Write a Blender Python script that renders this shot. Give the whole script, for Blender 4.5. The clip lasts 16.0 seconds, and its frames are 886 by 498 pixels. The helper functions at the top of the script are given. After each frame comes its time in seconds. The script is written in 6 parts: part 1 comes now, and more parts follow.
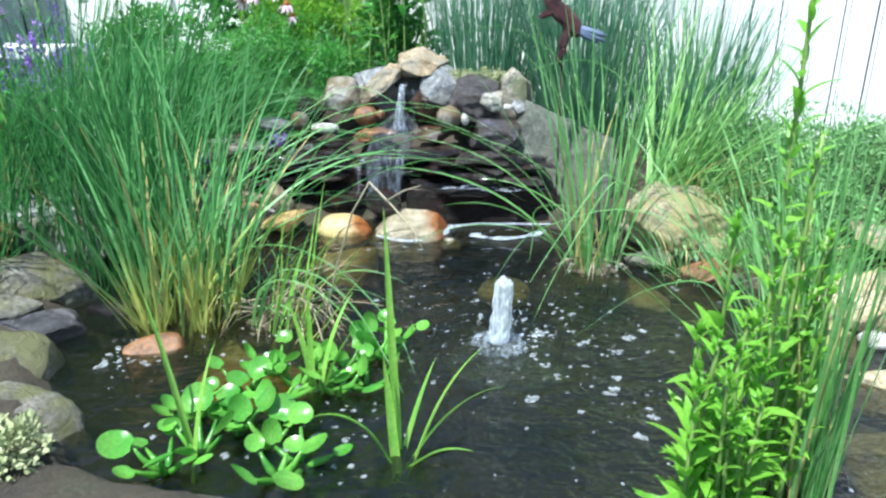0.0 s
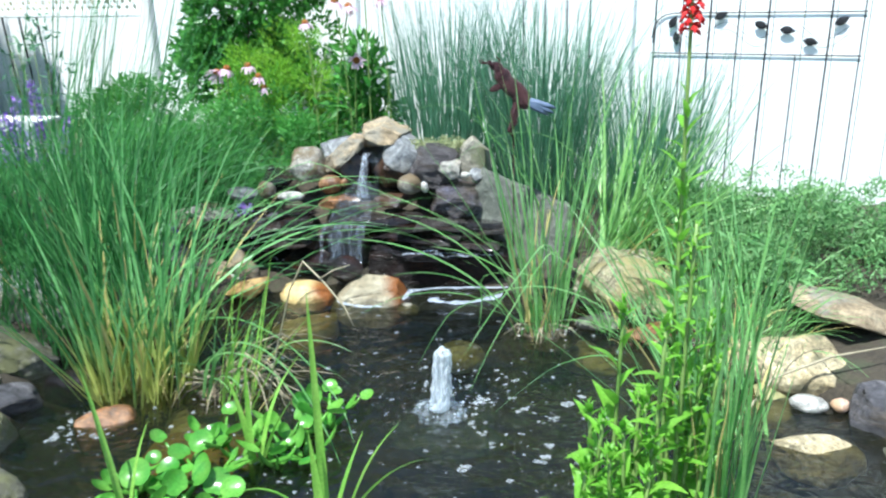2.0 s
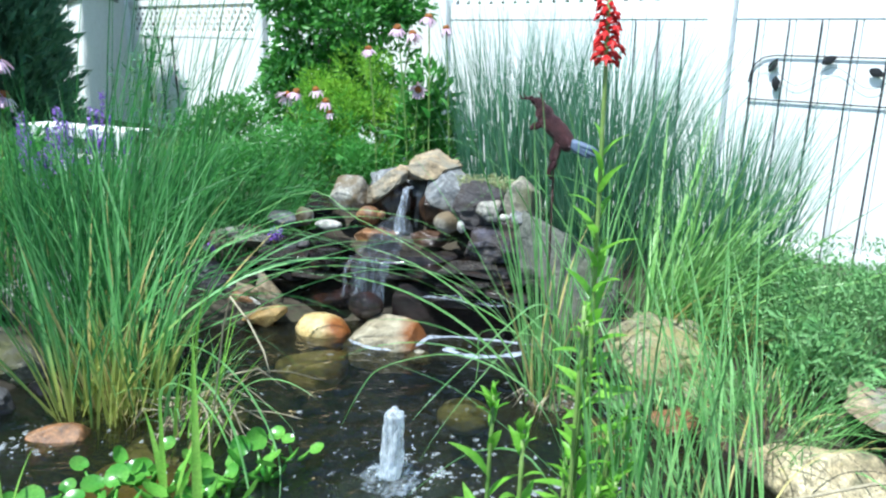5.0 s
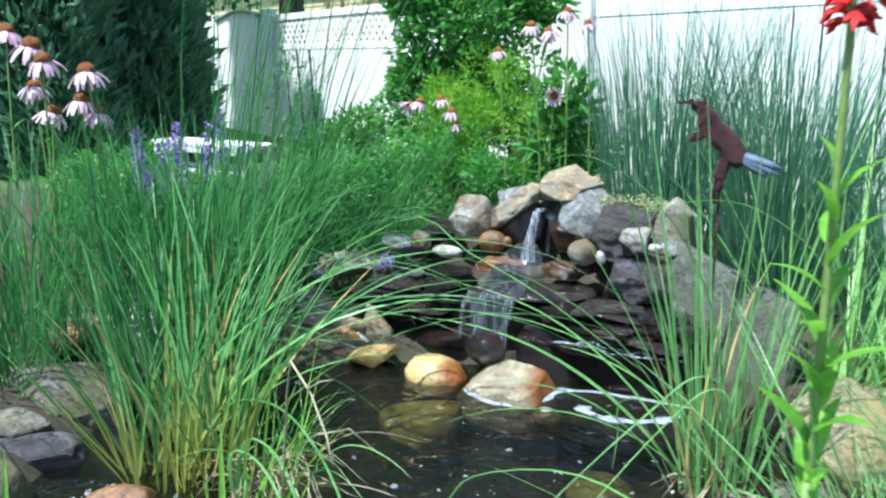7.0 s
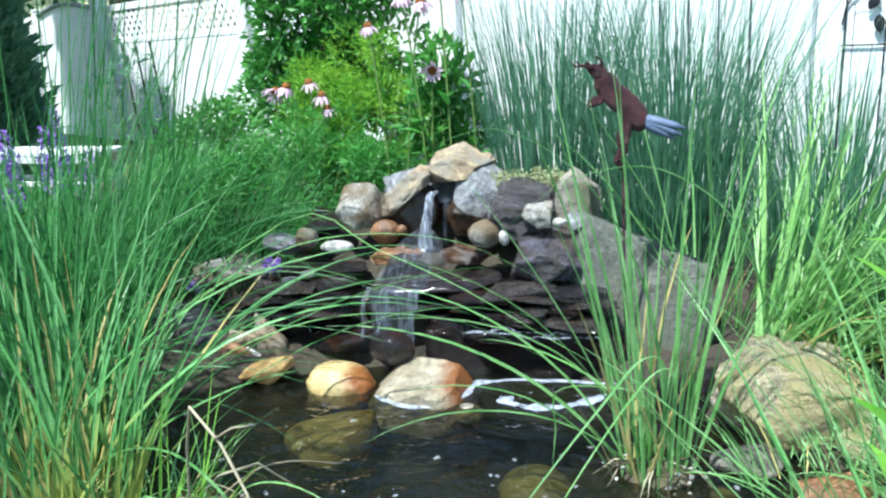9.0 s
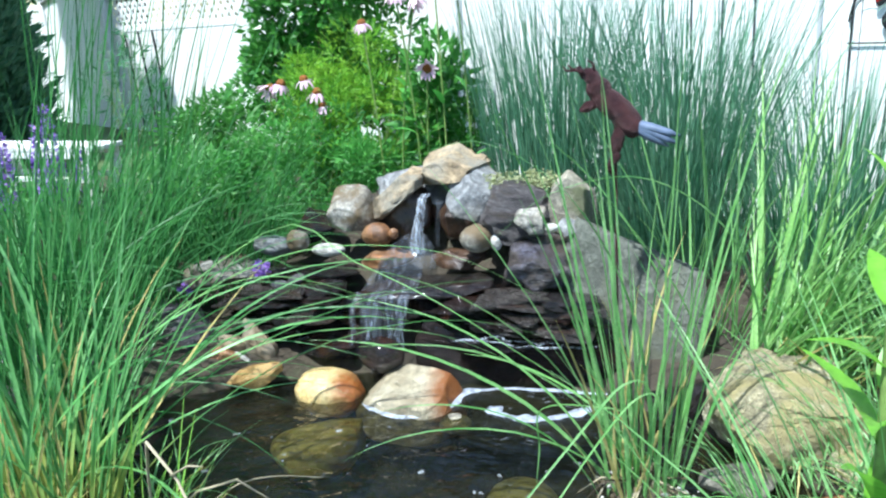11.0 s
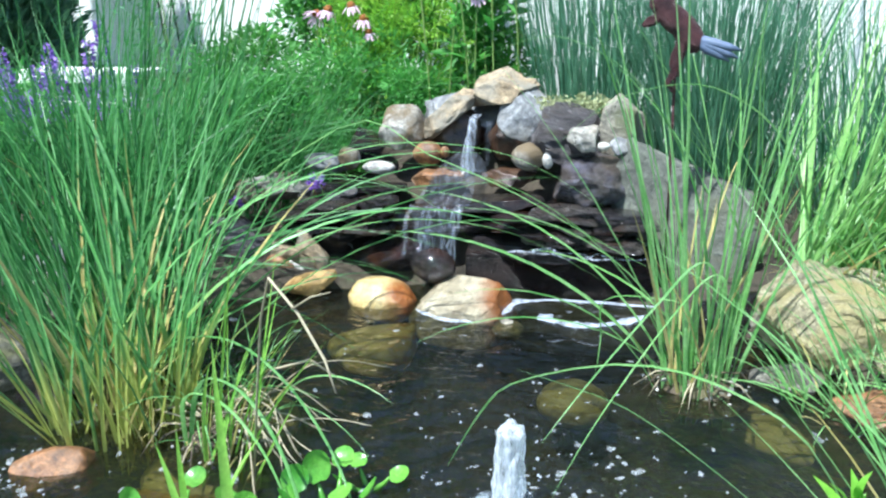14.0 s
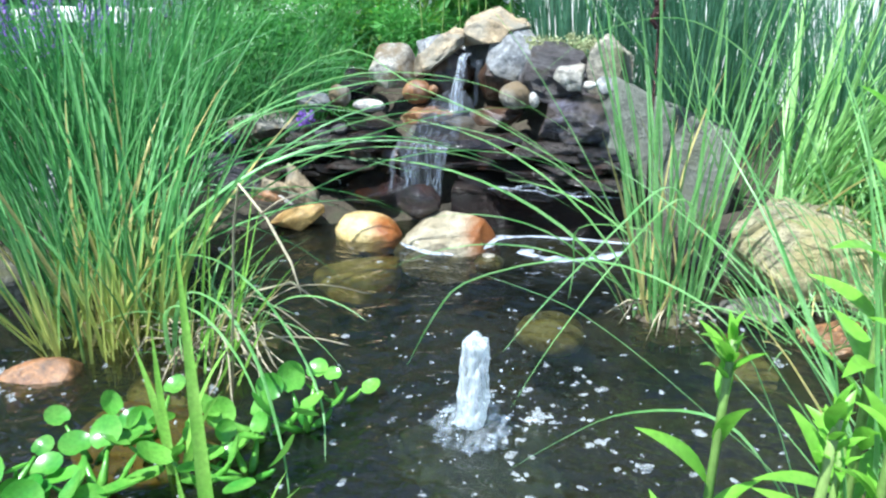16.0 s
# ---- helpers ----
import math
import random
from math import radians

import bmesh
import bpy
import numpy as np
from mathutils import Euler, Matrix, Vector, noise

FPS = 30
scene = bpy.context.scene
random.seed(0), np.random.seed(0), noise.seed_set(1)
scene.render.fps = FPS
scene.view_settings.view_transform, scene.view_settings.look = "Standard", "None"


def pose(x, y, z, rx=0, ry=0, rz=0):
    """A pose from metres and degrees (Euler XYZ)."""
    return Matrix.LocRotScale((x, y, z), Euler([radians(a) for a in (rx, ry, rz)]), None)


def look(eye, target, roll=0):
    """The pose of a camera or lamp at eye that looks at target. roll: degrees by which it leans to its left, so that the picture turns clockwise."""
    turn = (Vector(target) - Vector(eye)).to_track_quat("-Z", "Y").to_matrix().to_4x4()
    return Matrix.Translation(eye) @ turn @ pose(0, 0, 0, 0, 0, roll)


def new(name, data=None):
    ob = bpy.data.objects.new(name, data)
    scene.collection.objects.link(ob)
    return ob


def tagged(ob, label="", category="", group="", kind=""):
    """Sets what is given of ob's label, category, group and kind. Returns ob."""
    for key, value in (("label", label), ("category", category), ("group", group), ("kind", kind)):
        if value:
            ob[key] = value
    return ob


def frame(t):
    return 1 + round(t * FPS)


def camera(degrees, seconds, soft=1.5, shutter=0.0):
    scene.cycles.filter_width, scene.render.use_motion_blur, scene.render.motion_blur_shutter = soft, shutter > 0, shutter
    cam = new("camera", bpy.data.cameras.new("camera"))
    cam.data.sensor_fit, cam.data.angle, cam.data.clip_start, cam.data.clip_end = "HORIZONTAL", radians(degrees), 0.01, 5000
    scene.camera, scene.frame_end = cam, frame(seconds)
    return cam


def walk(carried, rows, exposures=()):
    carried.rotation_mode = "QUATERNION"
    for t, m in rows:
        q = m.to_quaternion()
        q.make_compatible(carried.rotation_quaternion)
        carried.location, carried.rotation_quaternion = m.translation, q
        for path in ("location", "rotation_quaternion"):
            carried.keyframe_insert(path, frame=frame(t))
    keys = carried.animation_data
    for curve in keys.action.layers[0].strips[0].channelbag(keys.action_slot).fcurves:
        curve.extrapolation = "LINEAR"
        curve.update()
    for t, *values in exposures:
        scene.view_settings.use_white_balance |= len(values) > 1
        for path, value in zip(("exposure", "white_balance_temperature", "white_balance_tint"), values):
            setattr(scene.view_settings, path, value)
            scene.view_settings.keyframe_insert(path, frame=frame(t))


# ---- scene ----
cam = camera(60.4, 16.0, 2.3, 0.4)
PATH = [
    (0, (0.229, 0.149, 1.126), (0.105, 2.011, 0.407), 0.1),
    (0.5, (0.287, 0.153, 1.139), (0.175, 2.037, 0.477), 0.2),
    (1, (0.33, 0.141, 1.156), (0.227, 2.033, 0.516), 1.7),
    (1.5, (0.38, 0.142, 1.152), (0.308, 2.046, 0.543), 1.0),
    (2, (0.436, 0.098, 1.229), (0.298, 2.001, 0.628), -0.8),
    (2.5, (0.533, 0.037, 1.235), (0.188, 1.931, 0.692), 0.6),
    (3, (0.613, 0.103, 1.264), (0.287, 2.006, 0.743), 2.5),
    (3.5, (0.684, 0.171, 1.228), (0.33, 2.06, 0.673), 0.3),
    (6, (0.986, 0.679, 1.186), (0.279, 2.49, 0.713), 0.5),
    (6.5, (0.899, 0.806, 1.17), (0.067, 2.566, 0.713), -2.0),
    (7, (0.816, 0.938, 1.16), (-0.067, 2.662, 0.663), -0.4),
    (7.5, (0.69, 1.016, 1.106), (-0.07, 2.791, 0.583), -4.1),
    (8, (0.652, 1.053, 1.12), (0.028, 2.85, 0.503), -3.8),
    (8.5, (0.646, 1.082, 1.111), (0.041, 2.902, 0.545), -4.7),
    (9, (0.637, 1.103, 1.128), (0.078, 2.944, 0.581), -3.6),
    (11.5, (0.699, 1.196, 1.184), (0.094, 3.008, 0.591), -3.3),
    (12, (0.673, 1.163, 1.145), (0.058, 2.975, 0.561), -2.7),
    (12.5, (0.631, 1.119, 1.107), (0.025, 2.928, 0.507), -2.5),
    (13, (0.587, 1.068, 1.063), (-0.004, 2.874, 0.44), -1.1),
    (13.5, (0.578, 1.045, 1.07), (-0.016, 2.835, 0.403), -1.3),
    (14, (0.556, 1.012, 1.031), (-0.032, 2.805, 0.369), -1.9),
    (14.5, (0.574, 0.989, 1.015), (-0.036, 2.768, 0.334), -1.2),
    (15, (0.6, 0.963, 0.991), (-0.017, 2.727, 0.28), -1.4),
    (15.5, (0.632, 0.953, 0.978), (0.017, 2.706, 0.238), -1.4),
    (16, (0.648, 0.962, 0.963), (0.053, 2.715, 0.206), -1.1),
]
walk(cam, [(t, look(eye, target, roll)) for t, eye, target, roll in PATH],
     [(0.0, 1.36, 5770.0, 3.4), (3.5, 1.22, 5720.0, 2.6), (6.0, 1.2, 5640.0, 2.2), (9.0, 1.3, 5670.0, 3.0), (12.0, 1.37, 5670.0, 3.8), (14.0, 1.48, 5670.0, 4.6), (16.0, 1.6, 5670.0, 4.8)])

# ---- sky, sun, exposure ----
scene.view_settings.exposure = 1.3
SUN_DIR = Vector((-0.24, -0.38, 1.0)).normalized()
world = bpy.data.worlds.new("sky")
scene.world = world
world.use_nodes = True
wn = world.node_tree
sky = wn.nodes.new("ShaderNodeTexSky")
sky.sky_type = 'NISHITA'
sky.sun_disc = False
sky.sun_elevation = math.asin(SUN_DIR.z)
sky.sun_rotation = math.atan2(SUN_DIR.x, SUN_DIR.y)
wn.links.new(sky.outputs[0], wn.nodes["Background"].inputs[0])
wn.nodes["Background"].inputs[1].default_value = 0.105
sun = new("sun", bpy.data.lights.new("sun", 'SUN'))
sun.data.energy = 4.4
sun.data.angle = radians(0.9)
sun.data.color = (1.0, 0.96, 0.90)
sun.matrix_world = look(SUN_DIR * 20, (0, 0, 0))

# ---- materials ----


class Tree:
    """A small wrapper that builds a node material."""

    def __init__(self, name):
        self.mat = bpy.data.materials.new(name)
        self.mat.use_nodes = True
        self.nt = self.mat.node_tree
        self.bsdf = self.nt.nodes["Principled BSDF"]
        self.out = self.nt.nodes["Material Output"]

    def add(self, kind, values=None, operation='', blend_type=''):
        n = self.nt.nodes.new(kind)
        if operation:
            n.operation = operation
        if blend_type:
            n.data_type, n.blend_type = 'RGBA', blend_type
        for key, v in (values or {}).items():
            if isinstance(v, bpy.types.NodeSocket):
                self.nt.links.new(v, n.inputs[key])
            else:
                n.inputs[key].default_value = v
        return n

    def link(self, a, b):
        self.nt.links.new(a, b)

    def noise(self, scale, detail=5.0, rough=0.6, vec=None, dist=0.0):
        v = {"Scale": scale, "Detail": detail, "Roughness": rough, "Distortion": dist}
        if vec is not None:
            v["Vector"] = vec
        return self.add("ShaderNodeTexNoise", v)

    def ramp(self, fac, stops):
        n = self.add("ShaderNodeValToRGB", {"Fac": fac})
        e = n.color_ramp.elements
        while len(e) < len(stops):
            e.new(0.5)
        for el, (p, c) in zip(e, stops):
            el.position = p
            el.color = (*c, 1) if len(c) == 3 else c
        return n.outputs[0]

    def mix(self, fac, a, b, mode='MIX'):
        n = self.add("ShaderNodeMix", blend_type=mode)
        for sock, v in ((n.inputs[0], fac), (n.inputs[6], a), (n.inputs[7], b)):
            if isinstance(v, bpy.types.NodeSocket):
                self.link(v, sock)
            else:
                sock.default_value = v if not isinstance(v, tuple) or len(v) == 4 else (*v, 1)
        return n.outputs[2]

    def bump(self, height, strength, distance):
        return self.add("ShaderNodeBump", {"Height": height, "Strength": strength, "Distance": distance}).outputs[0]

    def coords(self, scale=(1, 1, 1)):
        """Object coordinates shifted by the object's own random number, so that alike pieces differ."""
        c = self.add("ShaderNodeTexCoord").outputs["Object"]
        r = self.add("ShaderNodeObjectInfo").outputs["Random"]
        sh = self.add("ShaderNodeVectorMath", {0: (37.0, 19.0, 53.0)}, operation='SCALE')
        self.link(r, sh.inputs["Scale"])
        s = self.add("ShaderNodeVectorMath", {0: c, 1: scale}, operation='MULTIPLY')
        return self.add("ShaderNodeVectorMath", {0: s.outputs[0], 1: sh.outputs[0]}, operation='ADD').outputs[0]


def rock_mat(name, dark, mid, light, stain, stain_amount=0.5, rough=0.8, layer=1.0, bump=0.5, speck=0.0, end=None, relief=0.03, spec=0.5, cracks=0.6, wet=0.0, grain=1.0):
    m = Tree(name)
    v = m.coords((1, 1, layer))
    big = m.noise(8.0, 7, 0.68, v, 0.15).outputs[0]
    fine = m.noise(60.0, 6, 0.7, v).outputs[0]
    col = m.ramp(big, [(0.28, dark), (0.5, mid), (0.72, light)])
    veins = m.noise(26.0, 8, 0.72, v, 0.8).outputs[0]
    col = m.mix(0.8 * grain, col, m.ramp(veins, [(0.32, (0.10,) * 3), (0.5, (0.5,) * 3), (0.68, (0.86,) * 3)]), 'OVERLAY')
    col = m.mix(0.6 * grain, col, m.ramp(fine, [(0.32, (0.16,) * 3), (0.5, (0.5,) * 3), (0.66, (0.84,) * 3)]), 'OVERLAY')
    grit = m.noise(210.0, 3, 0.7, v).outputs[0]
    col = m.mix(0.45, col, m.ramp(grit, [(0.3, (0.2,) * 3), (0.7, (0.85,) * 3)]), 'OVERLAY')
    warp = m.add("ShaderNodeVectorMath", {0: v, 1: m.add("ShaderNodeVectorMath", {0: m.noise(14.0, 4, 0.6, v).outputs[1], 1: (0.16, 0.16, 0.16)}, operation='MULTIPLY').outputs[0]}, operation='ADD').outputs[0]
    cell = m.add("ShaderNodeTexVoronoi", {"Vector": warp, "Scale": 9.0})
    cell.feature = 'DISTANCE_TO_EDGE'
    crack = m.ramp(cell.outputs[0], [(0.0, (0, 0, 0)), (0.035, (1, 1, 1))])
    thin = m.mix(m.ramp(big, [(0.45, (0, 0, 0)), (0.6, (1, 1, 1))]), (1, 1, 1), crack)
    col = m.mix(m.mix(1.0, (cracks,) * 3, thin, 'SUBTRACT'), col, tuple(c * 0.4 for c in dark))
    patch = m.noise(5.0, 6, 0.65, v, 0.4).outputs[0]
    lo = 0.62 - 0.25 * stain_amount
    fac = m.ramp(patch, [(lo, (0, 0, 0)), (lo + 0.12, (1, 1, 1))])
    if end:
        sep = m.add("ShaderNodeSeparateXYZ", {0: m.add("ShaderNodeTexCoord").outputs["Object"]})
        wob = m.add("ShaderNodeMath", {0: patch, 1: 0.16}, operation='MULTIPLY').outputs[0]
        up = m.add("ShaderNodeMath", {0: sep.outputs[2], 1: 0.8}, operation='MULTIPLY').outputs[0]
        sx = m.add("ShaderNodeMath", {0: sep.outputs[0], 1: wob}, operation='ADD').outputs[0]
        sx = m.add("ShaderNodeMath", {0: sx, 1: up}, operation='ADD').outputs[0]
        fac = m.ramp(sx, [(end, (0, 0, 0)), (end + 0.07, (0.95,) * 3)])
    col = m.mix(fac, col, m.mix(fine, tuple(c * 0.6 for c in stain), stain))
    if speck:
        vor = m.add("ShaderNodeTexVoronoi", {"Vector": v, "Scale": 170.0})
        sf = m.ramp(vor.outputs["Distance"], [(0.16, (speck,) * 3), (0.3, (0, 0, 0))])
        col = m.mix(sf, col, (0.12, 0.11, 0.1))
    m.link(col, m.bsdf.inputs["Base Color"])
    m.link(m.ramp(fine, [(0.3, (rough * 0.75,) * 3), (0.7, (min(1, rough * 1.15),) * 3)]), m.bsdf.inputs["Roughness"])
    m.bsdf.inputs["Specular IOR Level"].default_value = spec
    m.bsdf.inputs["Coat Weight"].default_value = wet
    m.bsdf.inputs["Coat Roughness"].default_value = 0.06
    h = m.mix(0.25, m.mix(0.3, m.mix(0.45, big, veins), fine), thin, 'MULTIPLY')
    m.link(m.bump(h, bump, relief), m.bsdf.inputs["Normal"])
    return m.mat


def leaf_mat(name, c1, c2, tip=None, trans=0.4, rough=0.45, gloss=0.3, foot=None):
    m = Tree(name)
    isl = m.add("ShaderNodeNewGeometry").outputs["Random Per Island"]
    own = m.add("ShaderNodeObjectInfo").outputs["Random"]
    both = m.add("ShaderNodeMath", {0: isl, 1: own}, operation='ADD').outputs[0]
    rnd = m.add("ShaderNodeMath", {0: both}, operation='FRACT').outputs[0]
    pos = m.add("ShaderNodeNewGeometry").outputs["Position"]
    n = m.noise(9.0, 4, 0.6, pos).outputs[0]
    f = m.noise(120.0, 3, 0.6, pos).outputs[0]
    col = m.mix(rnd, c1, c2)
    col = m.mix(m.ramp(n, [(0.35, (0, 0, 0)), (0.75, (0.6,) * 3)]), col, tip or tuple(c * 1.5 for c in c2))
    col = m.mix(0.35, col, m.ramp(f, [(0.3, (0.25,) * 3), (0.7, (0.8,) * 3)]), 'OVERLAY')
    if foot:
        # the sheathed foot of each blade is straw-coloured
        z = m.add("ShaderNodeSeparateXYZ", {0: m.add("ShaderNodeTexCoord").outputs["Object"]}).outputs[2]
        z = m.add("ShaderNodeMath", {0: z, 1: m.add("ShaderNodeMath", {0: rnd, 1: -0.3}, operation='MULTIPLY').outputs[0]}, operation='ADD').outputs[0]
        col = m.mix(m.ramp(z, [(-0.0, (0.85,) * 3), (0.17, (0, 0, 0))]), col, foot)
    m.link(col, m.bsdf.inputs["Base Color"])
    m.bsdf.inputs["Roughness"].default_value = rough
    m.bsdf.inputs["Specular IOR Level"].default_value = gloss
    tr = m.add("ShaderNodeBsdfTranslucent", {"Color": m.mix(0.5, col, (0.35, 0.55, 0.08), 'MULTIPLY')})
    m.link(col, tr.inputs["Color"])
    mx = m.add("ShaderNodeMixShader", {0: trans, 1: m.bsdf.outputs[0], 2: tr.outputs[0]})
    m.link(mx.outputs[0], m.out.inputs[0])
    return m.mat


def paint_mat(name, c, rough=0.5, metal=0.0, vary=0.12, scale=6.0, bump=0.05, dirt=None):
    m = Tree(name)
    pos = m.add("ShaderNodeNewGeometry").outputs["Position"]
    n = m.noise(scale, 6, 0.65, pos).outputs[0]
    f = m.noise(scale * 14, 4, 0.65, pos).outputs[0]
    col = m.ramp(n, [(0.3, tuple(x * (1 - vary) for x in c)), (0.7, tuple(min(1, x * (1 + vary)) for x in c))])
    if dirt:
        col = m.mix(m.ramp(f, [(0.5, (0, 0, 0)), (0.75, (0.5,) * 3)]), col, dirt)
    m.link(col, m.bsdf.inputs["Base Color"])
    m.link(m.ramp(f, [(0.3, (rough * 0.8,) * 3), (0.7, (min(1, rough * 1.2),) * 3)]), m.bsdf.inputs["Roughness"])
    m.bsdf.inputs["Metallic"].default_value = metal
    m.link(m.bump(f, bump * 4, 0.004), m.bsdf.inputs["Normal"])
    return m.mat


TAN = rock_mat("tan_stone", (0.105, 0.076, 0.045), (0.255, 0.195, 0.118), (0.375, 0.305, 0.200), (0.28, 0.255, 0.20), 0.35, 0.9, 1.0, 0.8, grain=0.8)
GREY = rock_mat("grey_stone", (0.085, 0.089, 0.092), (0.157, 0.161, 0.164), (0.249, 0.249, 0.243), (0.210, 0.197, 0.157), 0.35, 0.85)
RUST = rock_mat("brown_stone", (0.012, 0.008, 0.005), (0.038, 0.020, 0.011), (0.080, 0.045, 0.025), (0.085, 0.036, 0.012), 0.4, 0.34, wet=0.3)
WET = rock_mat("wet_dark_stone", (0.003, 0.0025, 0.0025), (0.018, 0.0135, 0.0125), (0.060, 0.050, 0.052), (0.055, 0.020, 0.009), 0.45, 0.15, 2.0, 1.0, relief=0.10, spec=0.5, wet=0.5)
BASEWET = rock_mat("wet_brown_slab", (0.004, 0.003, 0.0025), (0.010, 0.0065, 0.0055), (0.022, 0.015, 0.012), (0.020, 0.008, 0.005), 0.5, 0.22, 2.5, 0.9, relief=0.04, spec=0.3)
SLATE = rock_mat("slate_stone", (0.031, 0.030, 0.034), (0.083, 0.078, 0.086), (0.177, 0.166, 0.173), (0.144, 0.111, 0.083), 0.25, 0.6, 3.0, 1.0, relief=0.06)
SHALE = rock_mat("layered_shale", (0.036, 0.030, 0.032), (0.109, 0.096, 0.099), (0.205, 0.188, 0.191), (0.132, 0.102, 0.079), 0.35, 0.45, 5.0, 1.0, relief=0.10)
STACK = rock_mat("stacked_slate", (0.010, 0.008, 0.006), (0.043, 0.036, 0.032), (0.112, 0.097, 0.085), (0.059, 0.029, 0.015), 0.4, 0.30, 4.0, 1.0, relief=0.08, wet=0.3)
# The bluish light tone paints a wet sheen into the brown slate.
WETSLATE = rock_mat("wet_slate_block", (0.014, 0.010, 0.008), (0.050, 0.040, 0.034), (0.115, 0.112, 0.150), (0.085, 0.052, 0.028), 0.45, 0.22, 2.0, 0.9, relief=0.06, wet=0.5)
SLABGREY = rock_mat("flagstone", (0.042, 0.045, 0.036), (0.092, 0.098, 0.078), (0.160, 0.168, 0.136), (0.125, 0.130, 0.085), 0.45, 0.85, 1.0, 0.9, 0.3, relief=0.03, grain=0.8)
WHITE = rock_mat("white_stone", (0.212, 0.206, 0.183), (0.325, 0.312, 0.282), (0.424, 0.417, 0.394), (0.282, 0.241, 0.172), 0.2, 0.75)
GRANITE = rock_mat("granite_stone", (0.090, 0.074, 0.053), (0.238, 0.221, 0.184), (0.410, 0.398, 0.369), (0.156, 0.111, 0.057), 0.6, 0.8, 1.0, 0.7, 0.7)
MOSS = rock_mat("lichen_stone", (0.131, 0.117, 0.089), (0.227, 0.206, 0.158), (0.323, 0.303, 0.248), (0.172, 0.179, 0.096), 0.45, 0.92)
ORANGE = rock_mat("orange_stone", (0.060, 0.028, 0.012), (0.165, 0.078, 0.032), (0.30, 0.175, 0.085), (0.27, 0.20, 0.12), 0.35, 0.45)
YELLOW = rock_mat("yellow_stone", (0.27, 0.175, 0.060), (0.44, 0.325, 0.135), (0.55, 0.46, 0.25), (0.26, 0.075, 0.011), 0.5, 0.36, 1.0, 0.5, 0.0, 0.13, cracks=0.15, grain=0.6)
CREAM = rock_mat("cream_stone", (0.125, 0.098, 0.058), (0.262, 0.226, 0.152), (0.365, 0.332, 0.245), (0.22, 0.070, 0.011), 0.5, 0.4, 1.0, 0.7, 0.0, 0.182, cracks=0.3, grain=0.6)
LIME = rock_mat("lichen_boulder", (0.17, 0.15, 0.09), (0.46, 0.405, 0.25), (0.66, 0.61, 0.44), (0.58, 0.49, 0.22), 0.55, 0.92, 1.0, 1.0, 0.3, relief=0.10, cracks=0.2)
SANDY = rock_mat("sandy_stone", (0.184, 0.143, 0.074), (0.331, 0.267, 0.152), (0.460, 0.396, 0.258), (0.184, 0.166, 0.092), 0.4, 0.85, 1.0, 0.7, relief=0.03)
PINK = rock_mat("pink_stone", (0.26, 0.16, 0.11), (0.45, 0.31, 0.23), (0.60, 0.46, 0.36), (0.42, 0.26, 0.14), 0.4, 0.7)
BANK = rock_mat("bank_stone", (0.035, 0.033, 0.028), (0.150, 0.140, 0.112), (0.33, 0.31, 0.255), (0.150, 0.150, 0.062), 0.6, 0.75, 1.2, 0.9, relief=0.06)
PALEBANK = rock_mat("pale_bank_stone", (0.10, 0.105, 0.10), (0.24, 0.25, 0.235), (0.42, 0.43, 0.41), (0.20, 0.20, 0.12), 0.4, 0.6, 1.0, 0.8, 0.4)
GOLD = rock_mat("golden_stone", (0.15, 0.085, 0.022), (0.31, 0.195, 0.062), (0.47, 0.33, 0.14), (0.24, 0.105, 0.025), 0.4, 0.6, grain=0.6, cracks=0.3)
SUNKRUST = rock_mat("rusty_sunken_stone", (0.18, 0.11, 0.032), (0.33, 0.205, 0.06), (0.44, 0.30, 0.11), (0.30, 0.22, 0.08), 0.4, 0.6, 1.0, 0.3, cracks=0.0, grain=0.3)
SUNKPALE = rock_mat("pale_sunken_stone", (0.34, 0.28, 0.13), (0.48, 0.42, 0.22), (0.60, 0.54, 0.32), (0.46, 0.38, 0.15), 0.4, 0.6, 1.0, 0.1, cracks=0.0, grain=0.1)
SUNK = rock_mat("algae_stone", (0.20, 0.17, 0.07), (0.34, 0.30, 0.15), (0.46, 0.42, 0.24), (0.26, 0.25, 0.10), 0.4, 0.6, 1.0, 0.1, cracks=0.0, grain=0.1)

RUSH = leaf_mat("rush_green", (0.022, 0.115, 0.030), (0.070, 0.255, 0.062), (0.17, 0.40, 0.13), 0.45, 0.4, 0.45)
RUSH_BLUE = leaf_mat("blue_rush_green", (0.040, 0.140, 0.070), (0.105, 0.265, 0.145), (0.24, 0.41, 0.27), 0.4, 0.36, 0.5)
RUSH_LIGHT = leaf_mat("light_rush_green", (0.065, 0.23, 0.045), (0.21, 0.46, 0.12), (0.42, 0.66, 0.30), 0.45, 0.32, 0.55)
FAN_LEAF = leaf_mat("fountain_grass_leaf", (0.075, 0.24, 0.042), (0.235, 0.46, 0.11), (0.44, 0.66, 0.27), 0.45, 0.34, 0.55)
RUSH_POND = leaf_mat("pond_rush_green", (0.042, 0.175, 0.042), (0.15, 0.41, 0.11), (0.33, 0.60, 0.25), 0.45, 0.32, 0.55, (0.45, 0.46, 0.11))
STRAW = leaf_mat("straw_blade", (0.34, 0.30, 0.09), (0.52, 0.45, 0.16), (0.62, 0.54, 0.27), 0.3, 0.6)
IRIS = leaf_mat("iris_leaf", (0.13, 0.34, 0.04), (0.25, 0.50, 0.07), (0.40, 0.58, 0.14), 0.4, 0.36, 0.5)
